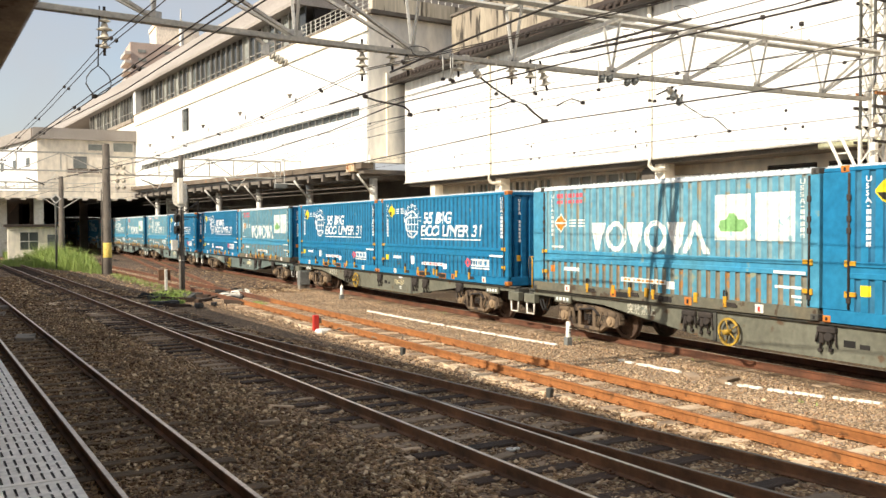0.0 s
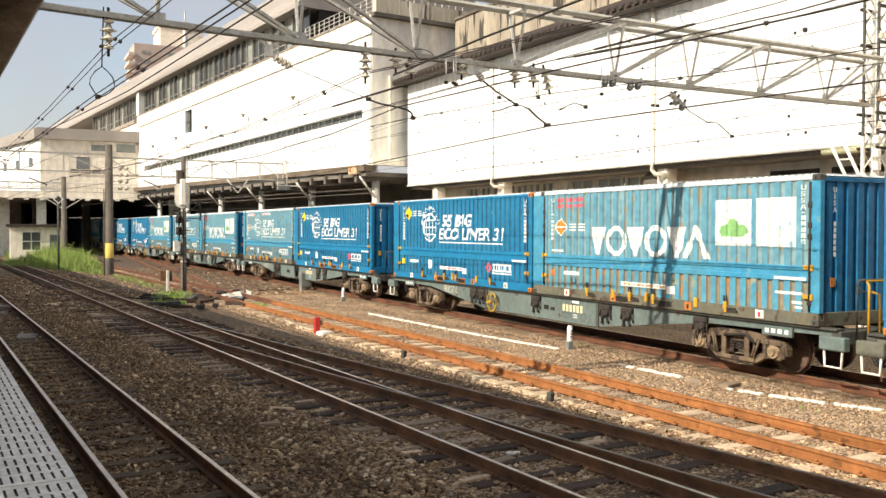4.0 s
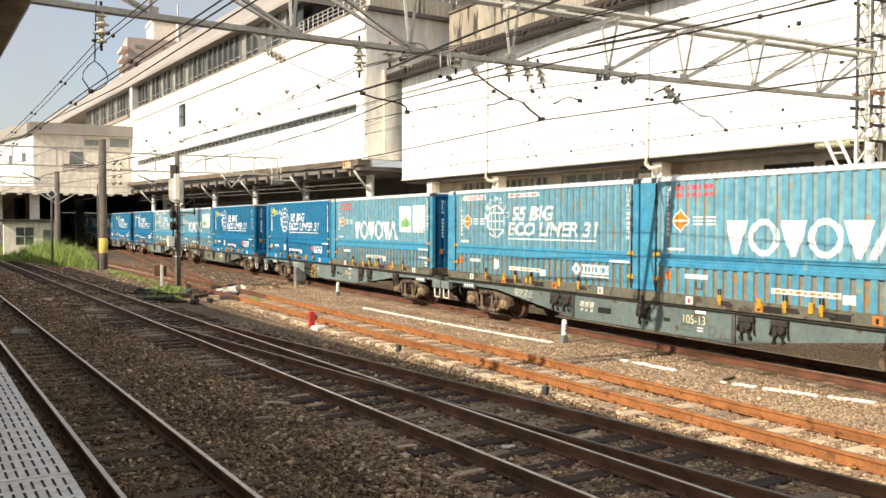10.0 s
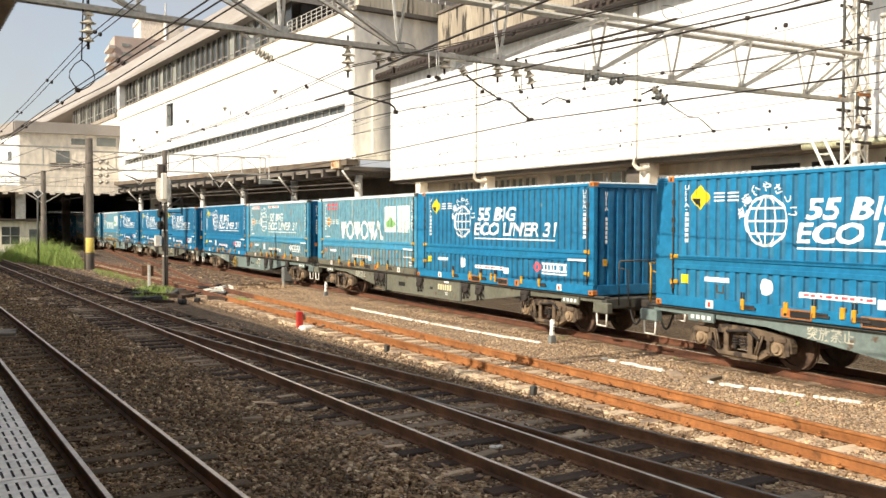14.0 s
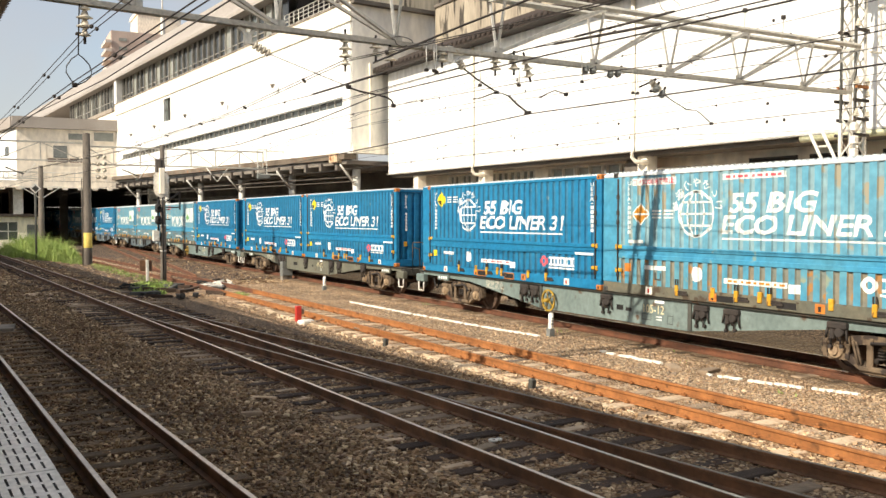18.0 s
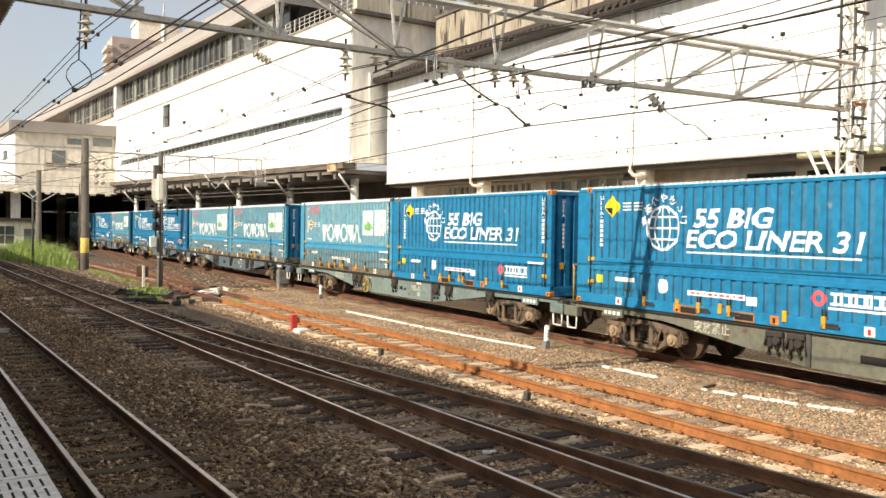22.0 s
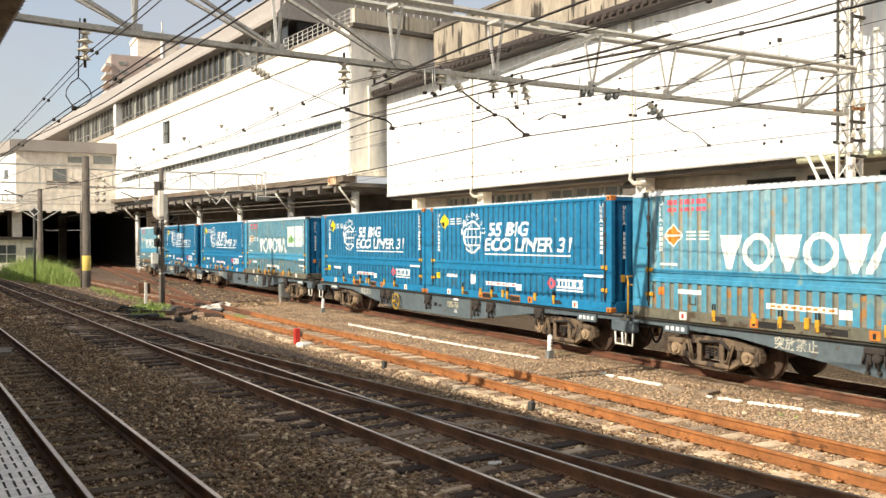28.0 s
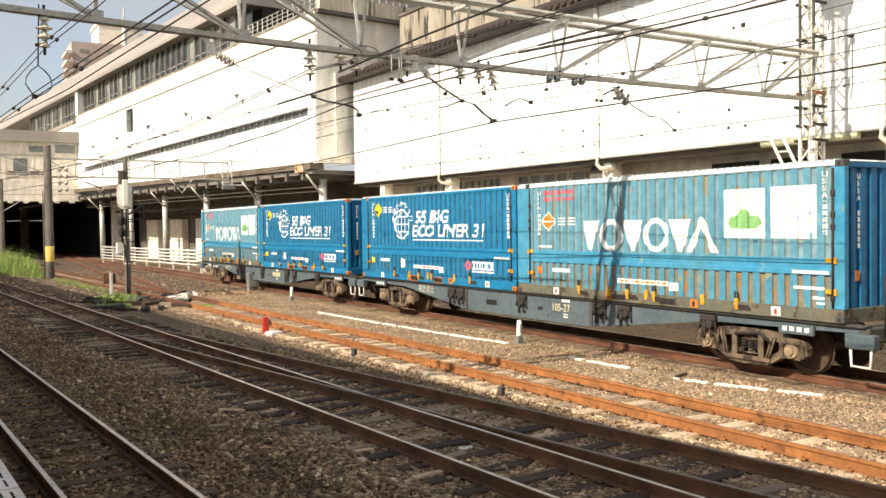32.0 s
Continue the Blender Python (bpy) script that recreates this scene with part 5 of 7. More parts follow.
        bm = bmesh.new(); poly(bm, [(-2.14, 1.62), (-2.25, 1.53), (-2.8, 1.53), (-2.92, 1.62), (-2.86, 1.76), (-2.66, 1.76), (-2.6, 1.88), (-2.42, 1.88), (-2.36, 1.76), (-2.2, 1.74)])
        d = decal("green_emblem", bm, M_DECAL_G, root, "green emblem"); d.location.x = -0.002
        bm = bmesh.new()
        for k in range(7):
            quad(bm, 3.46 - 0.165 * k - 0.11, 3.46 - 0.165 * k, 2.34, 2.44)
            quad(bm, 3.46 - 0.165 * k - 0.10, 3.46 - 0.165 * k, 2.2, 2.28)
        decal("red_writing", bm, M_PINK, root, "faded red writing")
        bm = bmesh.new(); quad(bm, 3.17, 3.69, 1.11, 1.16); decal("white_strip", bm, dm, root)
        bm = bmesh.new(); quad(bm, 3.6, 3.74, 0.5, 0.66); decal("orange_sticker", bm, M_ORANGE, root)
        bm = bmesh.new(); quad(bm, -4.2, -3.6, 0.52, 0.57); quad(bm, -4.2, -3.95, 0.36, 0.41); quad(bm, -4.2, -4.02, 0.28, 0.32); decal("side_writing", bm, dm, root)
    # end marks
    bm = bmesh.new()
    for k, ch in enumerate("U55A"):
        w = words(ch, 0.12, 0, 2.32 - 0.115 * k, 0.004); join(bm, w)
    for k in range(6):
        quad(bm, -0.075, -0.012, 1.81 - 0.105 * k - 0.08, 1.81 - 0.105 * k)
    for v in bm.verts:
        v.co = (-0.90 - v.co.y, -4.548, v.co.z)
    part("end_number", bm, dm, root)
    bm = bmesh.new(); box(bm, -0.95, -0.83, -4.552, -4.545, 0.68, 0.84); part("end_sticker", bm, M_ORANGE if not bright else M_YELLOW, root)
    return root


M_WHEELY = material("worn_yellow", rgb("b59334"), rgb("8f7330"), rough=0.6, scale=5, wear=rgb("4a3a28"), wear_at=0.58, wear_scale=9)


def flat_wagon():
    """A container flat wagon on two bogies; its origin lies on the rails at mid length."""
    root = holder("flat_wagon", "grey-green container flat wagon with fishbelly side sills", "wagon", "wagons of the train")
    for sx in (-1, 1):
        bm = bmesh.new()
        x0, x1 = sorted((sx * 1.05, sx * 1.13))
        out = [(-9.45, 0.86), (-6.3, 0.80), (-2.65, 0.36), (2.65, 0.36), (6.3, 0.80), (9.45, 0.86), (9.45, 0.95), (-9.45, 0.95)]
        plate(bm, out, x0, x1)
        sill = part("side_sill", bm, M_WAGON, root)
        bm = bmesh.new(); a, b = sorted((sx * 1.0, sx * 1.2)); cbox(bm, a, b, -9.5, 9.5, 0.95, 0.995, 0.01); part("deck_edge", bm, M_WAGON_D, root)
        for y in (-2.72, 2.62):
            bm = bmesh.new(); a, b = sorted((sx * 1.12, sx * 1.16)); box(bm, a, b, y - 0.05, y + 0.05, 0.37, 0.95); part("stiffener", bm, M_WAGON_D, root)
        for y in (-6.2, -3.85, -3.05, -0.06, 2.87, 3.35):
            bm = bmesh.new()
            cbox(bm, sx * 1.17 - 0.06, sx * 1.17 + 0.06, y - 0.21, y + 0.17, 0.80, 0.92, 0.025)
            disc(bm, "x", (sx * 1.17, y - 0.08, 0.75), 0, 0.075, -0.07, 0.07, 10)
            cbox(bm, sx * 1.17 - 0.04, sx * 1.17 + 0.04, y + 0.04, y + 0.13, 0.62, 0.82, 0.02)
            for dy, dz, lean in ((-0.19, 0.58, -0.03), (-0.1, 0.5, 0.03), (-0.01, 0.6, -0.02), (0.1, 0.47, 0.02), (0.17, 0.64, 0.04)):
                tube(bm, [(sx * 1.17, y + dy, 0.82), (sx * 1.185, y + dy + lean * 0.4, 0.5 * (0.82 + dz)), (sx * 1.17, y + dy + lean, dz)], 0.017 + 0.008 * (dy > 0), 6)
            disc(bm, "x", (sx * 1.17, y - 0.1, 0.52), 0, 0.032, -0.03, 0.03, 8); disc(bm, "x", (sx * 1.17, y + 0.12, 0.5), 0, 0.035, -0.03, 0.03, 8)
            part("twist_lock", bm, M_BRAKE, root, "dark container lock")
    bm = bmesh.new()
    for y in np.linspace(-9.2, 9.2, 17):
        box(bm, -1.05, 1.05, y - 0.07, y + 0.07, 0.84, 0.945)
    part("cross_members", bm, M_WAGON_D, root)
    bm = bmesh.new(); box(bm, -0.22, 0.22, -9.3, 9.3, 0.62, 0.84); part("centre_sill", bm, M_WAGON_D, root)
    bm = bmesh.new(); tube(bm, [(-0.6, -3, 0.55), (-0.6, 3, 0.55)], 0.16, 10); part("air_tank", bm, M_BRAKE, root)
    bm = bmesh.new(); box(bm, -0.5, 0.9, -2.4, -1.2, 0.4, 0.7); box(bm, -0.4, 0.7, 1.0, 1.9, 0.42, 0.72); part("brake_gear", bm, M_BRAKE, root)
    # stencils and plates on the near sill
    S = -1.134
    for name, y0, y1, z0, z1, m in (("type_mark", -1.95, -1.65, 0.85, 0.91, M_DECAL), ("inspection_frame", -1.55, -1.25, 0.47, 0.6, M_WAGON_D), ("inspection_frame", -2.05, -2.22, 0.44, 0.62, M_WAGON_D), ("small_writing", -1.88, -1.70, 0.49, 0.52, M_DECAL_F), ("small_writing", -1.88, -1.70, 0.55, 0.575, M_DECAL_F), ("oval_hole", -0.9, -0.7, 0.6, 0.68, M_BLACK)):
        bm = bmesh.new()
        a, b = sorted((y0, y1))
        if name == "inspection_frame":
            for q in ((a, b, z0, z0 + 0.012), (a, b, z1 - 0.012, z1), (a, a + 0.012, z0 + 0.012, z1 - 0.012), (b - 0.012, b, z0 + 0.012, z1 - 0.012)):
                quad(bm, *q)
        else:
            quad(bm, a, b, z0, z1)
        for v in bm.verts:
            v.co.x = S
        part(name, bm, m, root)
    for y in (-8.2, 7.9):
        bm = bmesh.new(); cbox(bm, -1.2, -1.14, y - 0.35, y + 0.35, 0.74, 0.92, 0.008); p = part("data_box", bm, M_WAGON, root)
        bm = bmesh.new()
        for k in range(4):
            quad(bm, y - 0.28 + 0.15 * k, y - 0.18 + 0.15 * k, 0.79, 0.87)
        for v in bm.verts:
            v.co.x = -1.204
        part("writing", bm, M_DECAL_F, p)
    bm = words("\u7a81\u653e\u7981\u6b62", 0.24, 5.4, 0.71, 0.003)
    for v in bm.verts:
        v.co.x = S
    part("shunting_notice", bm, M_WORN_TEXT, root)
    # hand brake wheel
    bm = bmesh.new(); disc(bm, "x", (-1.24, 2.15, 0.60), 0.235, 0.275, -0.02, 0.02, 24)
    for k in range(5):
        t = 2 * math.pi * k / 5
        tube(bm, [(-1.24, 2.15, 0.6), (-1.24, 2.15 + 0.25 * math.cos(t), 0.6 + 0.25 * math.sin(t))], 0.016, 5)
    disc(bm, "x", (-1.24, 2.15, 0.6), 0, 0.05, -0.12, 0.03, 10)
    part("hand_brake_wheel", bm, M_WHEELY, root, "worn yellow spoked hand brake wheel")
    # ends: sills, couplers, hoses, steps, rails
    for s in (-1, 1):
        bm = bmesh.new(); a, b = sorted((s * 9.35, s * 9.55)); cbox(bm, -1.15, 1.15, a, b, 0.72, 0.95, 0.015); part("end_sill", bm, M_WAGON_D, root)
        for sx in (-1, 1):
            bm = bmesh.new(); y = s * 9.42; x = sx * 1.18
            tube(bm, [(x, y - 0.19, 0.72), (x, y - 0.17, 0.34), (x, y + 0.17, 0.34), (x, y + 0.19, 0.72)], 0.024, 6); part("footstep", bm, M_PAINTW, root, "white painted footstep")
            bm = bmesh.new(); cbox(bm, sx * 1.12 - 0.12, sx * 1.12 + 0.05, y - 0.26, y + 0.26, 0.62, 0.86, 0.02); part("step_bracket", bm, M_WAGON, root)
        x = -0.85 if s < 0 else -1.0
        bm = bmesh.new(); tube(bm, [(x, s * 9.62, 0.8), (x, s * 9.62, 1.75), (x, s * 9.66, 1.82), (x + 0.5, s * 9.66, 1.82), (x + 1.4, s * 9.66, 1.82)], 0.022, 6)
        tube(bm, [(x + 0.28, s * 9.62, 0.8), (x + 0.25, s * 9.62, 1.6), (x + 0.05, s * 9.62, 1.65)], 0.02, 6)
        part("end_handrail", bm, M_WAGON_D if s < 0 else M_YELLOW, root)
        bm = bmesh.new(); pts = [(-0.45, s * 9.5 + s * 0.5 * k / 8, 0.78 - 0.42 * math.sin(math.pi * k / 8)) for k in range(9)]; tube(bm, pts, 0.025, 6); part("air_hose", bm, M_BLACK, root)
    # bogies
    for yb in (-7.05, 7.05):
        bg = part("bogie", bogie_bolster(), M_BOGIE, root, "dusty cast steel bogie", pose(0, yb, 0))
        for sx in (-1, 1):
            part("side_frame", bogie_frame(sx), M_BOGIE, bg)
            for dy in (-0.95, 0.95):
                bm = bmesh.new(); x = sx * 0.99; disc(bm, "x", (x, dy, 0.43), 0, 0.13, -0.1, 0.1, 14); disc(bm, "x", (x + sx * 0.11, dy, 0.43), 0, 0.08, -0.03, 0.03, 12); part("axle_box", bm, M_BOX, bg)
            bm = bmesh.new()
            for dy in (-0.16, 0.0, 0.16):
                for k in range(5):
                    disc(bm, "z", (sx * 0.95, dy, 0.36 + k * 0.05), 0.035, 0.065, 0, 0.025, 8)
            part("spring_nest", bm, M_BRAKE, bg)
            bm = bmesh.new()
            for dy in (-0.48, 0.48):
                shoe = bmesh.new(); cbox(shoe, sx * 0.6 - 0.06, sx * 0.6 + 0.06, dy - 0.05, dy + 0.05, 0.22, 0.6, 0.01); part("brake_shoe", shoe, M_BRAKE, bg)
            tube(bm, [(sx * 1.08, -0.55, 0.52), (sx * 1.1, -0.3, 0.68), (sx * 1.1, 0.25, 0.62)], 0.03, 6)
            part("brake_rod", bm, M_BRAKE, bg)
        for dy in (-0.95, 0.95):
            part("wheelset", wheelset_mesh(), M_WHEEL, bg, at=pose(0, dy, 0.43))
    return root


def bogie_bolster():
    bm = bmesh.new()
    cbox(bm, -1.0, 1.0, -0.2, 0.2, 0.50, 0.70, 0.03)
    disc(bm, "z", (0, 0, 0.70), 0, 0.22, 0.0, 0.12, 14)
    return bm


def bogie_frame(sx):
    bm = bmesh.new()
    x0, x1 = sorted((sx * 0.90, sx * 1.04))
    plate(bm, [(-1.26, 0.48), (-1.2, 0.62), (-0.78, 0.69), (-0.36, 0.74), (0.36, 0.74), (0.78, 0.69), (1.2, 0.62), (1.26, 0.48), (0.74, 0.53), (0.3, 0.6), (-0.3, 0.6), (-0.74, 0.53)], x0, x1)
    plate(bm, [(-1.12, 0.27), (-0.74, 0.28), (-0.42, 0.11), (0.42, 0.11), (0.74, 0.28), (1.12, 0.27), (1.1, 0.37), (0.7, 0.39), (0.36, 0.22), (-0.36, 0.22), (-0.7, 0.39), (-1.1, 0.37)], x0, x1)
    for c in (-0.98, 0.98):
        plate(bm, [(c - 0.28, 0.36), (c + 0.28, 0.36), (c + 0.26, 0.56), (c - 0.26, 0.56)], *sorted((sx * 0.905, sx * 1.035)))
    for y in (-0.3, 0.3):
        x2, x3 = sorted((sx * 1.03, sx * 1.08)); cbox(bm, x2, x3, y - 0.06, y + 0.06, 0.16, 0.7, 0.015)
    x2, x3 = sorted((sx * 1.03, sx * 1.09)); cbox(bm, x2, x3, -0.5, 0.5, 0.15, 0.24, 0.02)
    for y in (-0.95, 0.95):
        cbox(bm, *sorted((sx * 1.02, sx * 1.1)), y - 0.2, y + 0.2, 0.52, 0.64, 0.03)
        cbox(bm, *sorted((sx * 1.02, sx * 1.07)), y - 0.26, y - 0.17, 0.3, 0.55, 0.015); cbox(bm, *sorted((sx * 1.02, sx * 1.07)), y + 0.17, y + 0.26, 0.3, 0.55, 0.015)
    for y in (-0.55, -0.62, 0.55, 0.62):
        tube(bm, [(sx * 1.07, y, 0.62), (sx * 1.08, y * 0.8, 0.25)], 0.022, 6)
    return bm


def wheelset_mesh():
    bm = bmesh.new()
    tube(bm, [(-1.0, 0, 0), (1.0, 0, 0)], 0.075, 10)
    for s in (-1, 1):
        c = s * 0.566
        disc(bm, "x", (c, 0, 0), 0.34, 0.43, -0.06, 0.06, 28); disc(bm, "x", (c - s * 0.055, 0, 0), 0.36, 0.455, -0.012, 0.012, 28)
        disc(bm, "x", (c, 0, 0), 0.0, 0.36, -0.02, 0.02, 28); disc(bm, "x", (c, 0, 0), 0.0, 0.13, -0.07, 0.09, 16)
        for k in range(6):
            t = 2 * math.pi * k / 6
            disc(bm, "x", (c + s * 0.02, 0.22 * math.cos(t), 0.22 * math.sin(t)), 0.0, 0.035, 0, 0.012, 8)
    return bm


CENTRES = [10.99, 30.68, 50.28, 70.64, 90.54, 109.95, 130.5, 150.01, 170.31, 189.81, 210.11, 229.23, 249.3, 268.8]
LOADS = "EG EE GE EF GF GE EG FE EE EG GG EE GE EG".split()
NUMBERS = ["", "104-157", "", "", "105-13", "105-14", "", "105-12", "105-32", "105-31", "105-75", "105-76", "105-27", ""]


def travel(t):
    """How far the slowing train has run."""
    u = t / 32
    return 240.427 * u - 0.045 * u ** 2 - 9.662 * u ** 3


moving, first = [], {}
for n_wagon, (c, load, number) in enumerate(zip(CENTRES, LOADS, NUMBERS)):
    if "W" not in first:
        first["W"] = w = flat_wagon()
    else:
        w = copy_thing(first["W"], pose(0, 0, 0))
    moving.append((w, c, 0.0, 0.0))
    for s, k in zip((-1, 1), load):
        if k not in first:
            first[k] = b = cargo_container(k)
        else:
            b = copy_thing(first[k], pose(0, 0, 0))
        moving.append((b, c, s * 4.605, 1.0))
M_NUMBER = material("number_cream", rgb("ddd3ac"), rgb("c9bd94"), rough=0.6, scale=4)
wagons = [ob for ob, y, shift, z in moving if z == 0.0]
for w, number in zip(wagons, NUMBERS):
    if number:
        bm = words(number, 0.25, -1.25, 0.63, 0.0)
    else:
        bm = bmesh.new()
        for k in range(6):
            quad(bm, -1.25 - 0.15 * k - 0.1, -1.25 - 0.15 * k, 0.63, 0.8)
    for v in bm.verts:
        v.co.x = -1.135
    part("wagon_number", bm, M_NUMBER, w)
for n_wagon, w in enumerate(wagons):
    for sgn, other in ((-1, n_wagon - 1), (1, n_wagon + 1)):
        reach = abs(CENTRES[other] - CENTRES[n_wagon]) / 2 if 0 <= other < len(CENTRES) else 9.9
        bm = bmesh.new()
        cbox(bm, -0.13, 0.13, *sorted((sgn * 9.5, sgn * (reach - 0.16))), 0.72, 0.9, 0.03)
        cbox(bm, -0.19, 0.19, *sorted((sgn * (reach - 0.2), sgn * (reach - 0.004))), 0.66, 0.94, 0.04)
        part("coupler", bm, M_BRAKE, w)
M_SLOT = material("sill_slot", rgb("1b1a18"), rgb("121110"), rough=0.9)
for n_wagon, w in enumerate(wagons):
    bm = bmesh.new()
    if n_wagon in (3, 4, 6, 8, 10, 12, 13):  # no wheel on this side, but a long slot
        cbox(bm, -1.134, -1.12, 1.12, 1.62, 0.57, 0.71, 0.006)
        for ob in list(w.children):
            if ob.name.startswith("hand_brake_wheel"):
                bpy.data.objects.remove(ob)
    else:
        cbox(bm, -1.134, -1.12, -0.62, -0.38, 0.6, 0.72, 0.006)
    part("sill_slot", bm, M_SLOT, w)
    if n_wagon in (4, 5):
        bm = bmesh.new()
        for k in range(3):
            quad(bm, 1.0 - 0.2 * k, 1.16 - 0.2 * k, 0.66, 0.8, 0.05); quad(bm, 1.03 - 0.2 * k, 1.13 - 0.2 * k, 0.56, 0.63, 0.03)
        for v in bm.verts:
            v.co.x, v.co.y = -1.135, v.co.y + 1.2
        part("faded_emblem", bm, M_WORN_TEXT, w)
M_SLATE = material("wagon_slate", rgb("586469"), rgb("48545a"), rough=0.6, scale=0.9, fine=8, wear=rgb("4f453b"), wear_at=0.66, wear_scale=3)
M_OLIVE = material("wagon_olive", rgb("6c6d60"), rgb("5a5a4e"), rough=0.6, scale=0.9, fine=8, wear=rgb("5a4836"), wear_at=0.63, wear_scale=3)
for n_wagon, mat in ((0, M_OLIVE), (1, M_OLIVE), (6, M_OLIVE), (8, M_OLIVE), (10, M_SLATE), (11, M_SLATE), (12, M_SLATE), (13, M_SLATE)):
    for ob in wagons[n_wagon].children:
        if ob.name.startswith(("side_sill", "data_box", "step_bracket")):
            ob.material_slots[0].link = "OBJECT"
            ob.material_slots[0].material = mat


def on_track(y):
    """The pose of a wagon whose two bogies stand on the main track round y."""
    a, b = main_line(y - 7.05), main_line(y + 7.05)
    return pose((a + b) / 2, y, 0, 0, 0, -math.degrees(math.atan2(b - a, 14.1)))


def motions():
    """The train runs past and slows; its wheels roll."""
    for ob, y, shift, z in moving:
        walk(ob, [(t, on_track(y - travel(t)) @ pose(0, shift, z)) for t in range(0, 33)])
    turns = [(k / 12.5, math.degrees(travel(k / 12.5) / 0.43)) for k in range(0, 401)]
    for ws in bpy.data.objects:
        if ws.name.startswith("wheelset"):
            place = ws.location.copy()
            walk(ws, [(t, pose(*place, a % 360)) for t, a in turns])


# ---------------------------------------------------------------- overhead line: portal, mast, insulators, wires
NEAR = 0.885
PORTAL = pose(0.017, 13.286, 0.304, 0, 0, 4.22) @ Matrix.Scale(NEAR, 4)


def near(p):
    """A point of the overhead line brought to the portal's distance."""
    return (0.15 + NEAR * (p[0] - 0.15), 0.1 + NEAR * (p[1] - 0.1), 2.646 + NEAR * (p[2] - 2.646))


NODES = [-2.0, 0.1, 2.45, 4.86, 7.18, 9.48, 12.04, 14.28, 16.62, 19.03, 20.95]


def zlow(x):
    """The beam hangs a little in the middle."""
    return 5.925 + (0.125 * ((x - 9) / 8.5) ** 2 if x < 9 else 0.09 * ((x - 9) / 12) ** 2)


def bar(bm, a, b, w, h, mi=0):
    """A rectangular steel bar from a to b, w across and h high."""
    a, b = Vector(a), Vector(b)
    d = (b - a).normalized()
    side = d.cross(Vector((0, 0, 1)))
    side = side.normalized() if side.length > 1e-3 else Vector((1, 0, 0))
    up = side.cross(d)
    v = [bm.verts.new(p + side * sx * w / 2 + up * sz * h / 2) for p in (a, b) for sx, sz in ((-1, -1), (1, -1), (1, 1), (-1, 1))]
    for f in ((0, 1, 2, 3), (7, 6, 5, 4), (0, 4, 5, 1), (1, 5, 6, 2), (2, 6, 7, 3), (3, 7, 4, 0)):
        bm.faces.new([v[i] for i in f]).material_index = mi


root = holder("catenary_portal", "galvanised steel truss portal carrying the overhead wires", "portal", at=PORTAL)
bm = bmesh.new()
P = [(-0.085, -0.09), (-0.085, 0.0), (0.085, 0.0), (0.085, -0.09), (0.073, -0.09), (0.073, -0.012), (-0.073, -0.012), (-0.073, -0.09)]
ENDS = [-8.3, -5.0] + NODES
for x0, x1 in zip(ENDS, ENDS[1:]):
    a, b = [bm.verts.new((x0, y, zlow(x0) + z)) for y, z in P], [bm.verts.new((x1, y, zlow(x1) + z)) for y, z in P]
    for k in range(8):
        bm.faces.new((a[k], a[(k + 1) % 8], b[(k + 1) % 8], b[k]))
bmesh.ops.remove_doubles(bm, verts=bm.verts[:], dist=0.001)
part("lower_chord", bm, M_STEEL, root)
for s in (-0.28, 0.28):
    bm = bmesh.new(); tube(bm, [(x, s, zlow(x) + 1.15) for x in ENDS], 0.066, 4)
    part("upper_chord", bm, M_STEEL, root)
for k, x in enumerate(NODES):
    for s in (-0.28, 0.28):
        bm = bmesh.new(); bar(bm, (x, 0.02 * s, zlow(x)), (x + 0.02, s, zlow(x) + 1.13), 0.05, 0.03); part("upright", bm, M_GALV, root)
        if 0 < k < len(NODES) - 1:
            bm = bmesh.new()
            if x < 9.0:
                a, b = (NODES[k - 1] + 0.05, s, zlow(x) + 1.12), (x - 0.03, 0.12 * s, zlow(x) + 0.02)
                bar(bm, a, b, 0.075, 0.05)
            else:
                bar(bm, (x + 0.03, 0.12 * s, zlow(x) + 0.02), (NODES[k + 1] - 0.05, s, zlow(x) + 1.12), 0.045, 0.06)
            part("diagonal", bm, M_GALV, root)
    bm = bmesh.new(); bar(bm, (x, -0.28, zlow(x) + 1.1), (x, 0.28, zlow(x) + 1.1), 0.06, 0.06); part("cross_bar", bm, M_GALV, root)
    bm = bmesh.new(); box(bm, x - 0.13, x + 0.13, -0.012, 0.012, zlow(x), zlow(x) + 0.12); part("gusset", bm, M_GALV, root)
bm = bmesh.new(); tube(bm, [(9.48, 0, zlow(9)), (12.1, -0.28, zlow(9) + 1.12)], 0.03, 6); part("diagonal", bm, M_PAINTW, root)
bm = bmesh.new(); disc(bm, "z", (-8.2, 0, 0), 0, 0.2, 0.6, 7.6, 14); part("pole", bm, M_POLE, root)
# forked bracket below the beam, with its short stay
bm = bmesh.new()
for s in (-1, 1):
    bar(bm, (4.32 + 0.17 * s, 0, zlow(4.3) - 0.09), (4.32 + 0.04 * s, 0, 5.78), 0.05, 0.05)
bar(bm, (4.32, 0, 5.8), (4.32, 0, 5.6), 0.12, 0.05); part("forked_bracket", bm, M_PAINTW, root)
bm = bmesh.new(); box(bm, 8.3, 8.42, -0.04, 0.04, 5.66, 5.96); box(bm, 8.42, 8.66, -0.04, 0.04, 5.8, 5.88); part("white_bracket", bm, M_PAINTW, root)

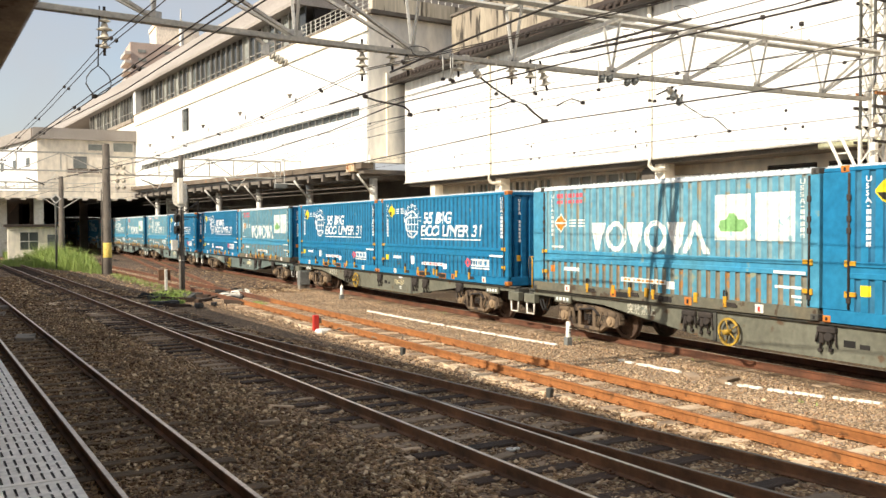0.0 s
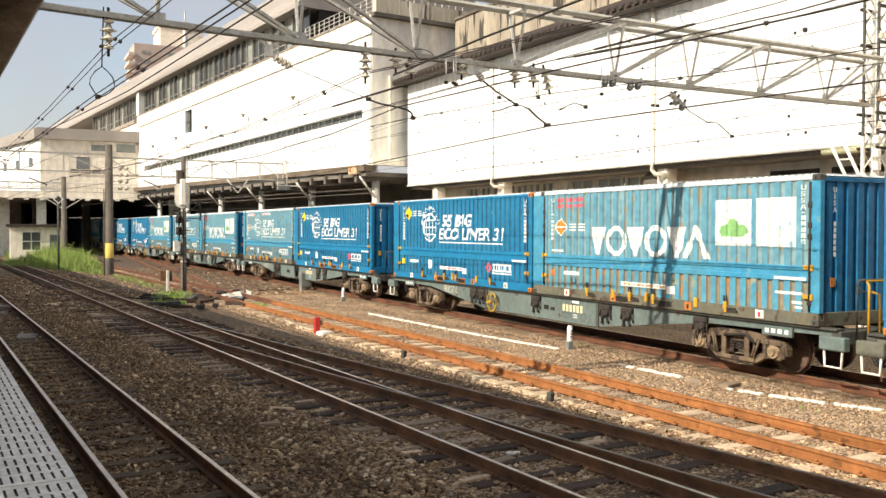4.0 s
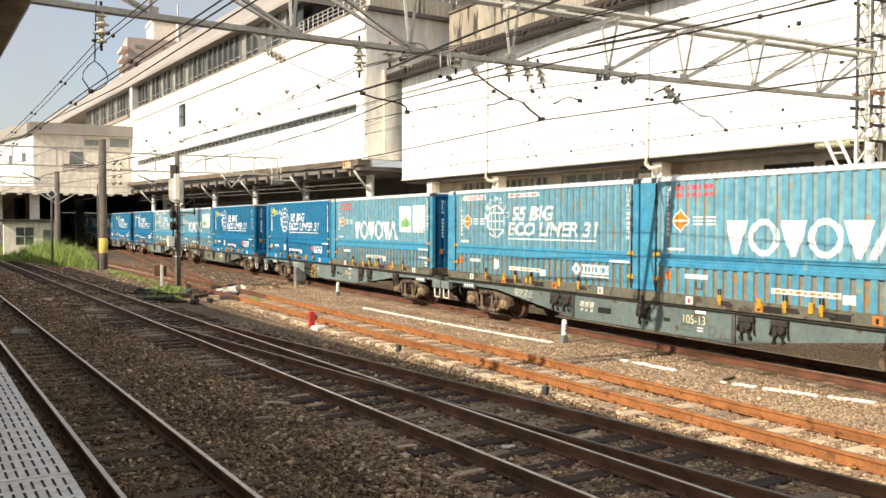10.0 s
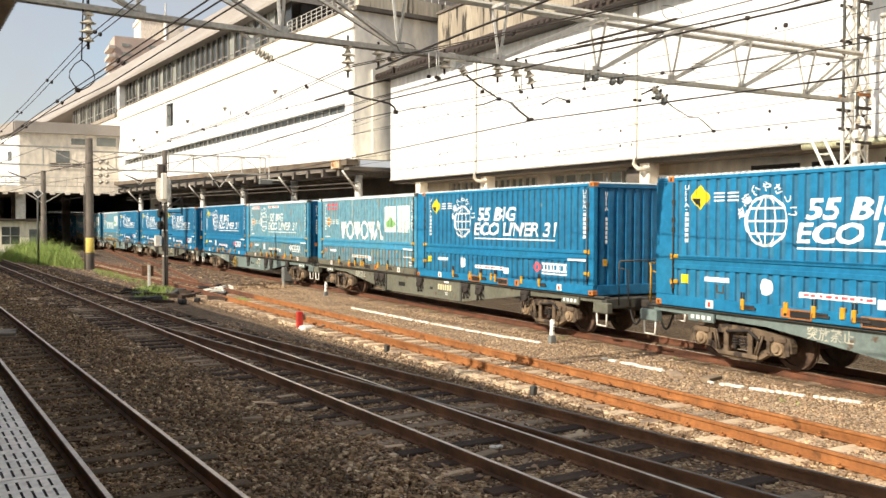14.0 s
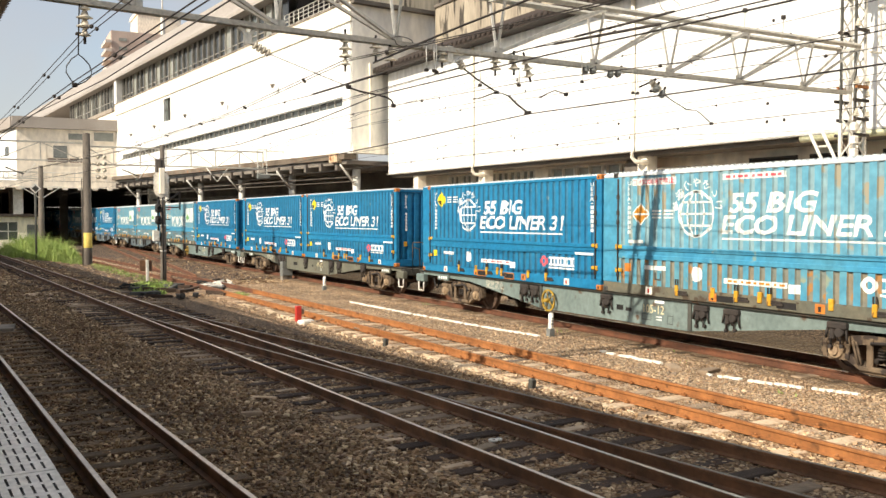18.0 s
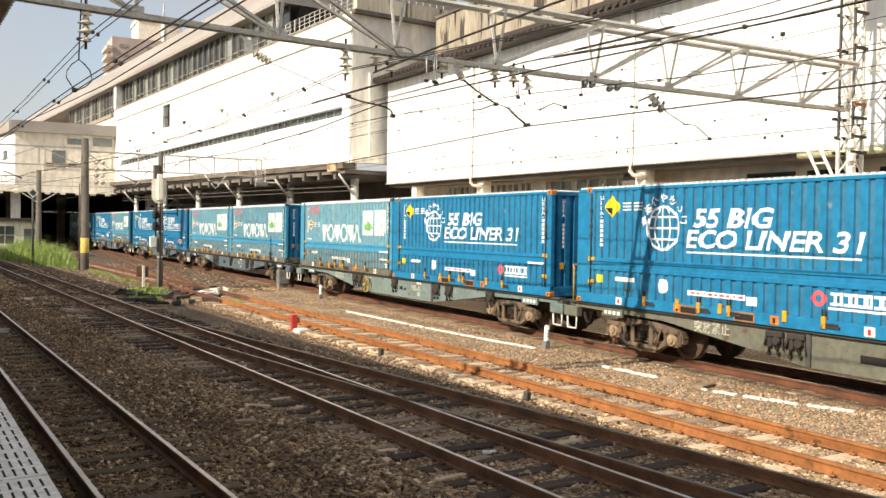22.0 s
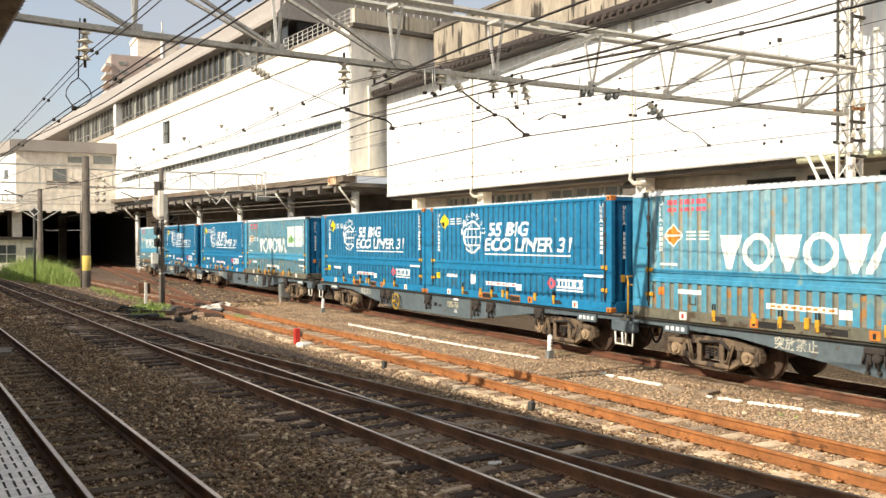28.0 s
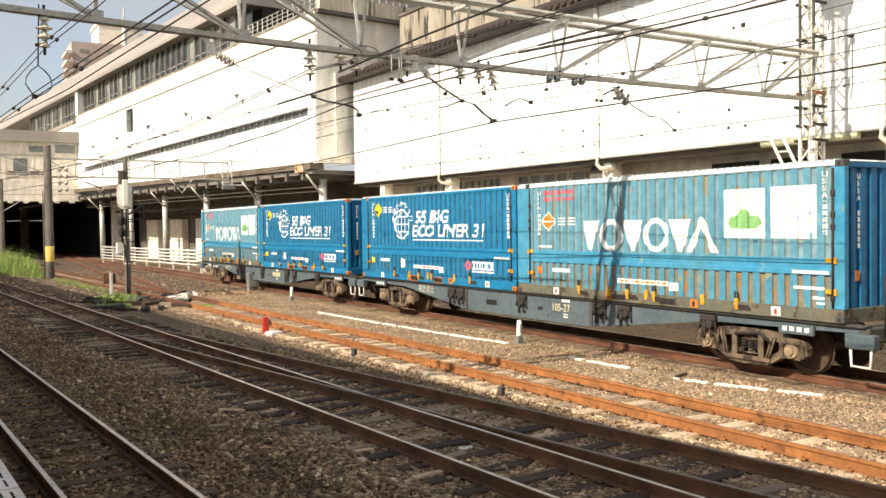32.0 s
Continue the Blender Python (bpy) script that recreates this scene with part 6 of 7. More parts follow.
# lattice mast at the far end of the portal
MX, MY, MW = 21.25, 16.72, 0.21
root = holder("lattice_mast", "tall lattice steel mast with white painted foot", "mast", at=pose(MX, MY, 0, 0, 0, 4.22))
for sx in (-MW, MW):
    for sy in (-MW, MW):
        bm = bmesh.new(); box(bm, sx - 0.04, sx + 0.04, sy - 0.04, sy + 0.04, -0.25, 5.2); box(bm, sx - 0.03, sx + 0.03, sy - 0.03, sy + 0.03, 5.2, 11.0, 1)
        # upper left legs get a dark colour in place of their shaded side
        part("leg", bm, (M_PAINTW, M_GALV if sx > 0 else M_WAGON_D), root)
for k in range(20):
    z = -0.1 + k * 0.55
    for s in (-MW, MW):
        bm = bmesh.new(); d = 1 if k % 2 else -1
        bar(bm, (-MW * d, s, z), (MW * d, s, z + 0.5), 0.02, 0.04); part("brace", bm, M_PAINTW if z < 4.8 else M_STEEL, root)
        bm = bmesh.new(); bar(bm, (s, -MW * d, z), (s, MW * d, z + 0.5), 0.02, 0.04); part("brace", bm, M_PAINTW if z < 4.8 else M_STEEL, root)
for z, a, b, m in ((6.14, -0.55, 0.5, M_RUST), (5.78, -0.75, 0.55, M_BRAKE), (5.28, -0.55, 0.55, M_BRAKE), (4.86, -0.7, 0.6, M_BRAKE), (7.65, -0.5, 0.5, M_BRAKE), (8.6, -0.55, 0.5, M_BRAKE), (9.8, -1.2, 1.2, M_GALV)):
    bm = bmesh.new(); bar(bm, (a * 0.5, -0.28, z), (b * 0.5, -0.28, z), 0.06, 0.08); bar(bm, (a * 0.5, 0.28, z), (b * 0.5, 0.28, z), 0.06, 0.08); part("cross_arm", bm, m, root)
for x, z in ((-0.24, 6.2), (0.22, 6.2), (-0.24, 5.36), (0.22, 5.36), (0.22, 5.9), (-0.22, 7.74), (-0.22, 8.7)):
    bm = bmesh.new()
    for j in range(3):
        disc(bm, "z", (x, -0.28, z + 0.05 * j), 0, 0.085 - 0.012 * j, 0, 0.028, 10)
    disc(bm, "z", (x, -0.28, z), 0, 0.03, -0.03, 0.2, 6); part("pin_insulator", bm, M_PORC, root)
for z in (4.35, 4.7, 5.05):
    bm = bmesh.new(); cbox(bm, -0.42, -0.24, -0.36, -0.2, z - 0.1, z + 0.12, 0.02); part("switch_box", bm, M_PAINTW, root)
bm = bmesh.new(); cbox(bm, -0.6, 0.6, -0.45, 0.45, 10.0, 10.9, 0.06); part("transformer_tank", bm, M_GREYBOX, root)
bm = bmesh.new(); bar(bm, (0.75, -0.3, 7.1), (0.75, -0.3, 8.3), 0.05, 0.05); disc(bm, "z", (0.75, -0.3, 8.3), 0, 0.09, 0, 0.1, 8); bar(bm, (0.25, -0.3, 7.1), (0.8, -0.3, 7.1), 0.05, 0.05); part("line_post", bm, M_GALV, root)

# insulator strings
def shed_mesh(r):
    bm = bmesh.new()
    z = 0.0
    rows = []
    for ra, h in ((0.3, 0.0), (0.5, 0.07), (1.0, 0.035), (0.42, 0.02)):
        z -= h
        rows.append([bm.verts.new((r * ra * math.cos(q * math.pi / 6), r * ra * math.sin(q * math.pi / 6), z)) for q in range(12)])
    for a, b in zip(rows, rows[1:]):
        for q in range(12):
            bm.faces.new((a[q], a[(q + 1) % 12], b[(q + 1) % 12], b[q])).smooth = True
    bm.faces.new(rows[0]); bm.faces.new(rows[-1])
    return mesh_of("shed", bm, M_PORC)


SHED, SHED_S = shed_mesh(0.128), shed_mesh(0.095)
ROD = {}


def insulator(label, group, at, n):
    root = holder("insulator", label, "insulator", group, at=at)
    for k in range(n):
        same_part("shed", (SHED_S if k in (0, 3) else SHED) if n > 3 else SHED, root, pose(0, 0, -0.135 * k))
    if n not in ROD:
        bm = bmesh.new(); disc(bm, "z", (0, 0, 0), 0, 0.022, -0.135 * n - 0.1, 0.12, 8); ROD[n] = mesh_of("rod", bm, M_BRAKE)
    same_part("rod", ROD[n], root)


for n, x, z, tilt in ((4, 1.70, 5.98, 0), (4, 6.14, 5.93, 0), (2, 6.76, 5.88, 0), (2, 7.06, 5.82, 5), (2, 8.19, 5.9, 0), (2, 9.44, 5.85, 0), (2, 9.9, 5.9, 0), (3, 10.17, 5.9, 18)):
    insulator("white ribbed porcelain insulator hanging from the portal beam", "insulators on the portal", PORTAL @ pose(x, 0.0, z, 0, -tilt, 0), n)
me = None
for x, z in ((11.78, 5.86), (12.0, 5.88), (12.5, 5.84), (12.72, 5.88), (13.86, 5.62), (14.05, 5.52)):
    bm = bmesh.new()
    if me is None:
        disc(bm, "z", (0, 0, 0), 0, 0.03, -0.02, 0.09, 8, 1)
        for r, z0, z1 in ((0.045, -0.06, 0.0), (0.075, -0.14, -0.06), (0.05, -0.18, -0.14)):
            disc(bm, "z", (0, 0, 0), 0, r, z0, z1, 12)
        me = mesh_of("strain_insulator", bm, (M_GREYBOX, M_BRAKE))
    else:
        bm.free()
    ob = new("strain_insulator", me); ob.matrix_world = PORTAL @ pose(x, -0.05, z, 0, 30, 0)
    tagged(ob, "grey bell insulator under the portal beam", "insulator", "bell insulators")

# registration arms
def arm(label, pts, r, mat, twin=0.0, insul=None):
    root = holder("registration_arm", label, "arm", "registration arms", at=PORTAL)
    for s in ((-twin, twin) if twin else (0.0,)):
        bm = bmesh.new(); tube(bm, [(x, s, z + s * 0.3) for x, z in pts], r, 6); part("tube", bm, mat, root)
    (x, z) = pts[-1]
    bm = bmesh.new(); cbox(bm, x - 0.04, x + 0.05, -0.03 - twin, 0.03 + twin, z - 0.04, z + 0.03, 0.008); part("wire_clip", bm, M_BRAKE, root)
    if insul:
        bm = bmesh.new(); (xa, za), (xb, zb_) = insul
        for j in range(4):
            f0, f1 = j / 4, j / 4 + 0.14
            tube(bm, [(xa + (xb - xa) * f0, 0, za + (zb_ - za) * f0), (xa + (xb - xa) * f1, 0, za + (zb_ - za) * f1)], 0.07, 10)
        tube(bm, [(xa, 0, za), (xb, 0, zb_)], 0.03, 8); part("rod_insulator", bm, M_PORC, root)
    return root


arm("dark twin bent steel arm holding a contact wire", [(8.62, 5.6), (9.0, 5.38), (9.47, 5.16), (9.62, 5.14), (9.78, 5.1), (9.98, 4.95), (10.25, 4.8)], 0.011, M_WAGON_D, 0.04, ((8.55, 5.72), (8.7, 5.55)))
arm("dark steel stay arm with bent tip", [(8.9, 4.98), (9.1, 5.02), (9.47, 5.16)], 0.014, M_BRAKE)
arm("dark thin arm bent at its tip", [(6.15, 5.02), (6.45, 4.95), (6.82, 4.91), (7.0, 4.88), (7.1, 4.82), (7.12, 4.74)], 0.017, M_BRAKE)
arm("thin grey bent registration arm", [(13.85, 5.6), (14.3, 5.35), (14.85, 5.14), (15.15, 5.15), (15.3, 5.08), (15.66, 4.87)], 0.012, M_BRAKE, 0.0, ((13.7, 5.7), (14.0, 5.52)))
arm("thin dark curved registration arm", [(10.56, 5.12), (10.75, 5.22), (10.95, 5.3), (11.15, 5.27), (11.25, 5.24)], 0.012, M_BRAKE)
arm("short dark stay arm under the beam", [(13.35, 5.55), (13.75, 5.72)], 0.02, M_BRAKE)
arm("thin stay rod with a white insulator", [(4.32, 5.62), (4.75, 5.45), (6.2, 5.02)], 0.007, M_WIRE, 0.0, ((4.42, 5.6), (4.72, 5.46)))
# hanger loop above the platform track
root = holder("hanger_loop", "black wire loop hanging under the insulator", "hanger", at=PORTAL)
bm = bmesh.new(); tube(bm, [(1.63, 0, 6.1), (1.61, 0, 5.5), (1.6, 0, 5.17)], 0.011, 6); part("rod", bm, M_WIRE, root)
bm = bmesh.new(); tube(bm, [(1.6, 0, 5.17), (1.5, 0, 5.09), (1.43, 0, 4.98), (1.42, 0, 4.88), (1.48, 0, 4.78), (1.56, 0, 4.68), (1.7, 0, 4.76), (1.78, 0, 4.84), (1.79, 0, 4.92), (1.76, 0, 5.02), (1.68, 0, 5.11)], 0.010, 6, closed=True); part("loop", bm, M_WIRE, root)
bm = bmesh.new(); cbox(bm, 1.5, 1.58, -0.03, 0.03, 4.66, 4.73, 0.015); part("clamp", bm, M_BRAKE, root)
bm = bmesh.new(); cbox(bm, 1.56, 1.72, -0.03, 0.03, 5.46, 5.51, 0.015); part("clamp", bm, M_BRAKE, root)

# wires
BALL = None


def wire(label, pts, r, pair=0.0, clamps=0.0, phase=0.0):
    global BALL
    root = holder("overhead_wire", label, "wire", "overhead wires")
    if BALL is None:
        bm = bmesh.new(); bmesh.ops.create_icosphere(bm, subdivisions=1, radius=1.0); BALL = mesh_of("wire_clamp", bm, M_BRAKE)
    for s in ((0.0, pair) if pair else (0.0,)):
        bm = bmesh.new(); tube(bm, [(x + s, y, z) for x, y, z in pts], r, 5); part("strand", bm, M_WIRE, root)
        if clamps:
            y = phase + (0.15 if s else 0.0)
            while y < 62:
                for (xa, ya, za), (xb, yb, zb_) in zip(pts, pts[1:]):
                    if ya <= y < yb:
                        f = (y - ya) / (yb - ya)
                        p = same_part("wire_clamp", BALL, root, pose(xa + (xb - xa) * f + s, y, za + (zb_ - za) * f - 0.012))
                        p.scale = (0.031, 0.042, 0.032)
                y += clamps
    return root


WIRES = {
    "c1": [(3.4, -12, 4.68), (2.6, 0.5, 4.68), (2.03, 8.3, 4.67), (1.52, 15.2, 4.75), (0.26, 32.3, 4.8), (-1.7, 58, 4.85), (-4.5, 96, 4.9)],
    "m1": [(3.4, -12, 5.5), (2.5, 3, 5.3), (1.89, 11.8, 5.41), (1.64, 15.3, 5.5), (1.14, 22, 5.32), (0.71, 27.8, 5.24), (-0.3, 41, 5.15), (-1.5, 58, 5.5), (-4.4, 96, 5.3)],
    "l3": [(4.4, -12, 5.4), (3.6, 2, 5.3), (2.97, 10.5, 5.28), (2.38, 18.4, 5.29), (1.51, 30.3, 5.65), (-0.6, 58, 5.9)],
    "m2": [(8.1, -12, 5.5), (7.3, -1, 5.0), (6.67, 8.1, 5.12), (6.44, 11.2, 5.26), (6.12, 15.5, 5.5), (5.88, 18.8, 5.34), (5.65, 21.8, 5.19), (4.8, 34, 5.05), (3.0, 58, 5.5), (0.2, 96, 5.3)],
    "c2": [(8.0, -12, 4.8), (7.7, -1, 4.8), (7.36, 6.3, 4.79), (7.15, 10.5, 4.88), (6.89, 15.7, 4.95), (6.74, 18.8, 4.76), (6.4, 24, 4.6), (5.5, 36, 4.7), (2.9, 58, 4.8), (0.0, 96, 4.8)],
    "c3": [(11.2, -12, 4.6), (10.51, 8.1, 4.62), (10.24, 15.7, 4.77), (10.02, 22.1, 4.63), (9.65, 32.7, 4.45), (8.8, 58, 4.8), (7.2, 96, 4.8)],
    "m3": [(11.1, -12, 5.3), (10.36, 8, 5.01), (10.25, 11.1, 5.13), (10.1, 15.6, 5.4), (9.85, 22.6, 5.6), (9.64, 28.7, 5.67), (8.7, 58, 5.6)],
    "m4": [(13.9, -12, 5.4), (13.9, 10.8, 5.56), (13.9, 15.8, 5.78), (13.9, 21.6, 5.98), (13.9, 29.9, 6.2), (13.9, 38.3, 6.43), (13.9, 58, 6.72)],
    "c4": [(15.6, -12, 4.8), (15.6, 12, 4.81), (15.6, 16.1, 4.86), (15.6, 24, 4.83), (14.3, 58, 4.85), (14.0, 96, 4.85)],
    "f2": [(19.0, -12, 7.9), (19.0, 14.6, 7.75), (19.0, 18.4, 7.76), (19.0, 26.2, 8.0), (18.4, 44, 8.2), (16.9, 58, 7.0)],
    "f3": [(19.8, -12, 7.4), (19.8, 15.2, 7.34), (19.8, 18.2, 7.37), (19.8, 25.7, 7.59), (18.6, 44, 7.6), (16.8, 58, 6.9)],
    "f4": [(12.0, -12, 6.4), (12.0, 11, 6.29), (12.0, 13.8, 6.4), (12.0, 18.6, 6.71), (12.0, 30, 6.9), (12.0, 58, 6.95)],
    "f5": [(12.0, -12, 6.7), (12.0, 11.5, 6.51), (12.0, 13.4, 6.56), (12.0, 17.9, 6.69), (11.4, 58, 7.0)],
    "f6": [(7.9, -12, 6.2), (7.3, 2, 5.7), (6.87, 10, 5.61), (6.77, 12.2, 5.57), (6.61, 15.3, 5.46)],
    "wb": [(7.95, 15.6, 5.72), (7.69, 21.6, 5.72), (7.35, 28.5, 5.86), (5.5, 58, 6.2)],
    "g1": [(20.3, -12, 6.4), (20.3, 16.2, 6.25), (20.0, 30, 6.3), (18.6, 46, 6.2)],
    "g2": [(20.4, -12, 8.8), (20.4, 16.2, 8.7), (19.8, 36, 8.7), (17.0, 58, 7.1)],
    "g3": [(17.6, -12, 5.6), (17.6, 16.2, 5.62), (17.2, 40, 5.6), (16.4, 58, 5.5)],
}
for key, label, r, pair, clamps, phase in (("c1", "twin dark contact wires over the platform track", 0.008, 0.09, 4.3, 2.2), ("m1", "twin dark carrier wires over the platform track", 0.007, 0.09, 4.2, 4.3), ("l3", "dark slack wire beside the platform track", 0.010, 0, 0, 0),
                                   ("m2", "twin thin carrier wires with clamps", 0.008, 0.09, 3.1, 3.0), ("c2", "dark contact wire over the turnout", 0.011, 0, 0, 0), ("c3", "dark contact wire over the rusty track", 0.012, 0, 0, 0),
                                   ("m3", "thin carrier wire over the rusty track", 0.008, 0, 3.7, 3.0), ("m4", "thin carrier wire over the main track", 0.007, 0, 4.1, 2.0), ("c4", "thin contact wire over the main track", 0.008, 0, 4.6, 1.5),
                                   ("f2", "thin feeder wire running beside the mast", 0.010, 0, 0, 0), ("f3", "feeder wire running beside the mast", 0.012, 0, 0, 0), ("f4", "dark feeder wire above the portal beam", 0.014, 0, 0, 0),
                                   ("f5", "feeder wire above the portal beam", 0.010, 0, 0, 0), ("f6", "thick dark jumper cable above the turnout", 0.016, 0, 0, 0), ("wb", "thin wire ending at the portal beam", 0.009, 0, 6.0, 21.0),
                                   ("g1", "thin wire fixed to the lattice mast", 0.008, 0, 0, 0), ("g2", "thin high wire fixed to the lattice mast", 0.009, 0, 0, 0), ("g3", "thin feeder wire before the white wall", 0.008, 0, 5.0, 3.0)):
    pts = WIRES[key] if key in ("f2", "f3", "g1", "g2", "g3") else [near(p) if p[1] < 40 else p for p in WIRES[key]]
    wire(label, pts, r, pair, clamps, phase)
# thick strain rods on the feeders, droppers and dangling leads
for label, a, b, r in (("dark strain rod on a feeder wire", (12.0, 17.4, 6.63), (12.0, 13.8, 6.4), 0.028), ("dark strain rod on a feeder wire", (12.0, 16.6, 6.65), (12.0, 13.4, 6.565), 0.024), ("dark strain rod on a carrier wire", (7.9, 17.6, 5.72), (7.68, 21.7, 5.73), 0.022)):
    bm = bmesh.new(); tube(bm, [near(a), near(b)], r, 6); thing("strain_rod", bm, M_BRAKE, label, "insulator", "strain rods")
for x, z0, z1 in ((7.78, 5.95, 5.47), (7.95, 5.95, 5.47), (8.0, 5.95, 5.45), (9.0, 5.85, 5.28), (9.95, 5.9, 5.35), (11.6, 6.1, 5.55), (13.05, 5.9, 5.42), (13.2, 5.9, 5.42), (13.6, 5.88, 5.5)):
    root = holder("drop_lead", "thin pale lead dropping from the portal", "wire", "leads on the portal", at=PORTAL)
    bm = bmesh.new(); tube(bm, [(x, -0.1, z0), (x + 0.01, -0.1, z1)], 0.010, 5); part("lead", bm, M_GALV, root)
    bm = bmesh.new(); cbox(bm, x - 0.035, x + 0.04, -0.13, -0.07, z1 - 0.06, z1, 0.01); part("lead_clamp", bm, M_BRAKE, root)
for x, z, s in ((12.35, 6.75, 0.2), (14.0, 7.4, 0.3), (15.2, 7.2, 0.2), (14.9, 6.25, 0.22), (7.2, 5.9, 0.18)):
    bm = bmesh.new(); tube(bm, [(x + s * math.cos(q) * (1.3 if q < 3 else 0.8), -0.2, z + 0.5 * s * math.sin(q)) for q in np.linspace(0, 5.6, 14)], 0.008, 5)
    thing("jumper_loop", bm, M_WIRE, "thin dark loop of jumper wire", "wire", "jumper loops", at=PORTAL)
for x, z0, z1 in ((17.1, 7.1, 7.75), (18.55, 7.12, 7.75)):
    root = holder("line_post", "grey post with a dark insulator above the beam", "post", "line posts", at=PORTAL)
    bm = bmesh.new(); tube(bm, [(x, 0.28, z0), (x + 0.03, 0.28, z1)], 0.018, 6); part("rod", bm, M_GALV, root)
    bm = bmesh.new(); disc(bm, "z", (x + 0.03, 0.28, z1), 0, 0.06, -0.05, 0.05, 8); part("cap_insulator", bm, M_BRAKE, root)

# ---------------------------------------------------------------- second portal, poles and signals towards the station
root = holder("concrete_pole", "grey concrete pole with a yellow warning band", "pole", at=pose(6.1, 58.0, 0))


def tapered(bm, r0, r1, z0, z1, n=14, mi=0):
    a = [bm.verts.new((r0 * math.cos(q * 6.2832 / n), r0 * math.sin(q * 6.2832 / n), z0)) for q in range(n)]
    b = [bm.verts.new((r1 * math.cos(q * 6.2832 / n), r1 * math.sin(q * 6.2832 / n), z1)) for q in range(n)]
    for q in range(n):
        f = bm.faces.new((a[q], a[(q + 1) % n], b[(q + 1) % n], b[q])); f.smooth = True; f.material_index = mi
    bm.faces.new(b).material_index = mi


bm = bmesh.new(); tapered(bm, 0.27, 0.21, -0.3, 7.71); part("pole", bm, M_POLE, root)
bm = bmesh.new(); tapered(bm, 0.268, 0.262, 0.85, 1.75); part("warning_band", bm, M_WARN, root, "worn yellow warning band")
bm = bmesh.new()
for q in range(7):
    box(bm, -0.278, -0.266, -0.18 + 0.02 * q, -0.165 + 0.02 * q, 0.95 + 0.1 * q, 1.0 + 0.1 * q)
part("band_marks", bm, M_WAGON_D, root)
bm = bmesh.new(); tube(bm, [(-0.3, -0.1, -0.3), (-0.3, -0.1, 5.0)], 0.035, 6); part("conduit", bm, M_POLE, root)


def truss(name, label, x0, x1, y, zl, zh, n, r=0.045):
    root = holder(name, label, "portal", at=pose(0, y, 0))
    for z in (zl, zh):
        bm = bmesh.new(); bar(bm, (x0, 0, z), (x1, 0, z), 0.09, 0.09); part("chord", bm, M_STEEL, root)
    for k in range(n + 1):
        x = x0 + (x1 - x0) * k / n
        bm = bmesh.new(); bar(bm, (x, 0, zl), (x, 0, zh), 0.07, 0.07); part("upright", bm, M_STEEL, root)
        if k < n:
            xa = x0 + (x1 - x0) * (k + 1) / n
            bm = bmesh.new(); bar(bm, (x, 0, zl if k % 2 else zh), (xa, 0, zh if k % 2 else zl), 0.05, 0.05); part("diagonal", bm, M_STEEL, root)
    return root


truss("catenary_portal", "grey steel truss beam from pole to building", 6.1, 16.9, 58.0, 5.86, 6.93, 7)
truss("catenary_portal", "grey steel truss beam over the platform tracks", -6.0, 6.0, 58.3, 6.05, 7.13, 5)
root = holder("bracket_frame", "white steel frame at the portal's end", "frame", at=pose(16.85, 58, 0))
bm = bmesh.new()
for x in (-0.3, 0.3):
    bar(bm, (x, 0, 5.5), (x, 0, 7.1), 0.06, 0.06)
for z in (5.5, 6.3, 7.1):
    bar(bm, (-0.3, 0, z), (0.3, 0, z), 0.06, 0.06)
part("frame", bm, M_PAINTW, root)
bm = bmesh.new(); cbox(bm, -0.35, 0.5, -0.15, 0.15, 5.2, 5.5, 0.03); part("box", bm, M_GREYBOX, root)
bm = bmesh.new(); bar(bm, (0.3, 0, 5.5), (1.6, 0, 5.5), 0.08, 0.08); bar(bm, (0.3, 0, 7.0), (1.6, 0, 7.0), 0.08, 0.08); part("wall_bracket", bm, M_PAINTW, root)
truss("catenary_portal", "slim grey truss beam before the bridge building", -6.0, 4.8, 78.0, 5.75, 6.25, 8)
root = holder("concrete_pole", "slim grey concrete pole beside the tall grass", "pole", at=pose(4.75, 77.9, 0))
bm = bmesh.new(); tapered(bm, 0.24, 0.18, -0.3, 6.75); part("pole", bm, M_POLE, root)
bm = bmesh.new()
bar(bm, (0, -0.1, 4.15), (-1.45, -0.1, 5.1), 0.06, 0.06); bar(bm, (0, -0.1, 4.15), (1.45, -0.1, 5.1), 0.06, 0.06); bar(bm, (-1.6, -0.1, 5.1), (1.6, -0.1, 5.1), 0.07, 0.07); part("v_bracket", bm, M_PAINTW, root)
root = holder("sign_post", "thin post with a white diamond sign", "sign", at=pose(3.7, 66.0, 0))
bm = bmesh.new(); tube(bm, [(0, 0, -0.25), (0, 0, 4.9)], 0.07, 8); part("post", bm, M_WAGON_D, root)
bm = bmesh.new(); plate_ = [(0.34, 0), (0, 0.34), (-0.34, 0), (0, -0.34)]
a = [bm.verts.new((x, -0.09, 4.6 + z)) for x, z in plate_]; b = [bm.verts.new((x, -0.07, 4.6 + z)) for x, z in plate_]
bm.faces.new(a); bm.faces.new(b)
for q in range(4):
    bm.faces.new((a[q], a[(q + 1) % 4], b[(q + 1) % 4], b[q]))
sg = part("diamond_sign", bm, M_PAINTW, root)
bm = bmesh.new(); v = [bm.verts.new((x * 0.68, -0.094, 4.6 + z * 0.68)) for x, z in plate_]; bm.faces.new(v); part("dark_field", bm, M_WAGON_D, sg)
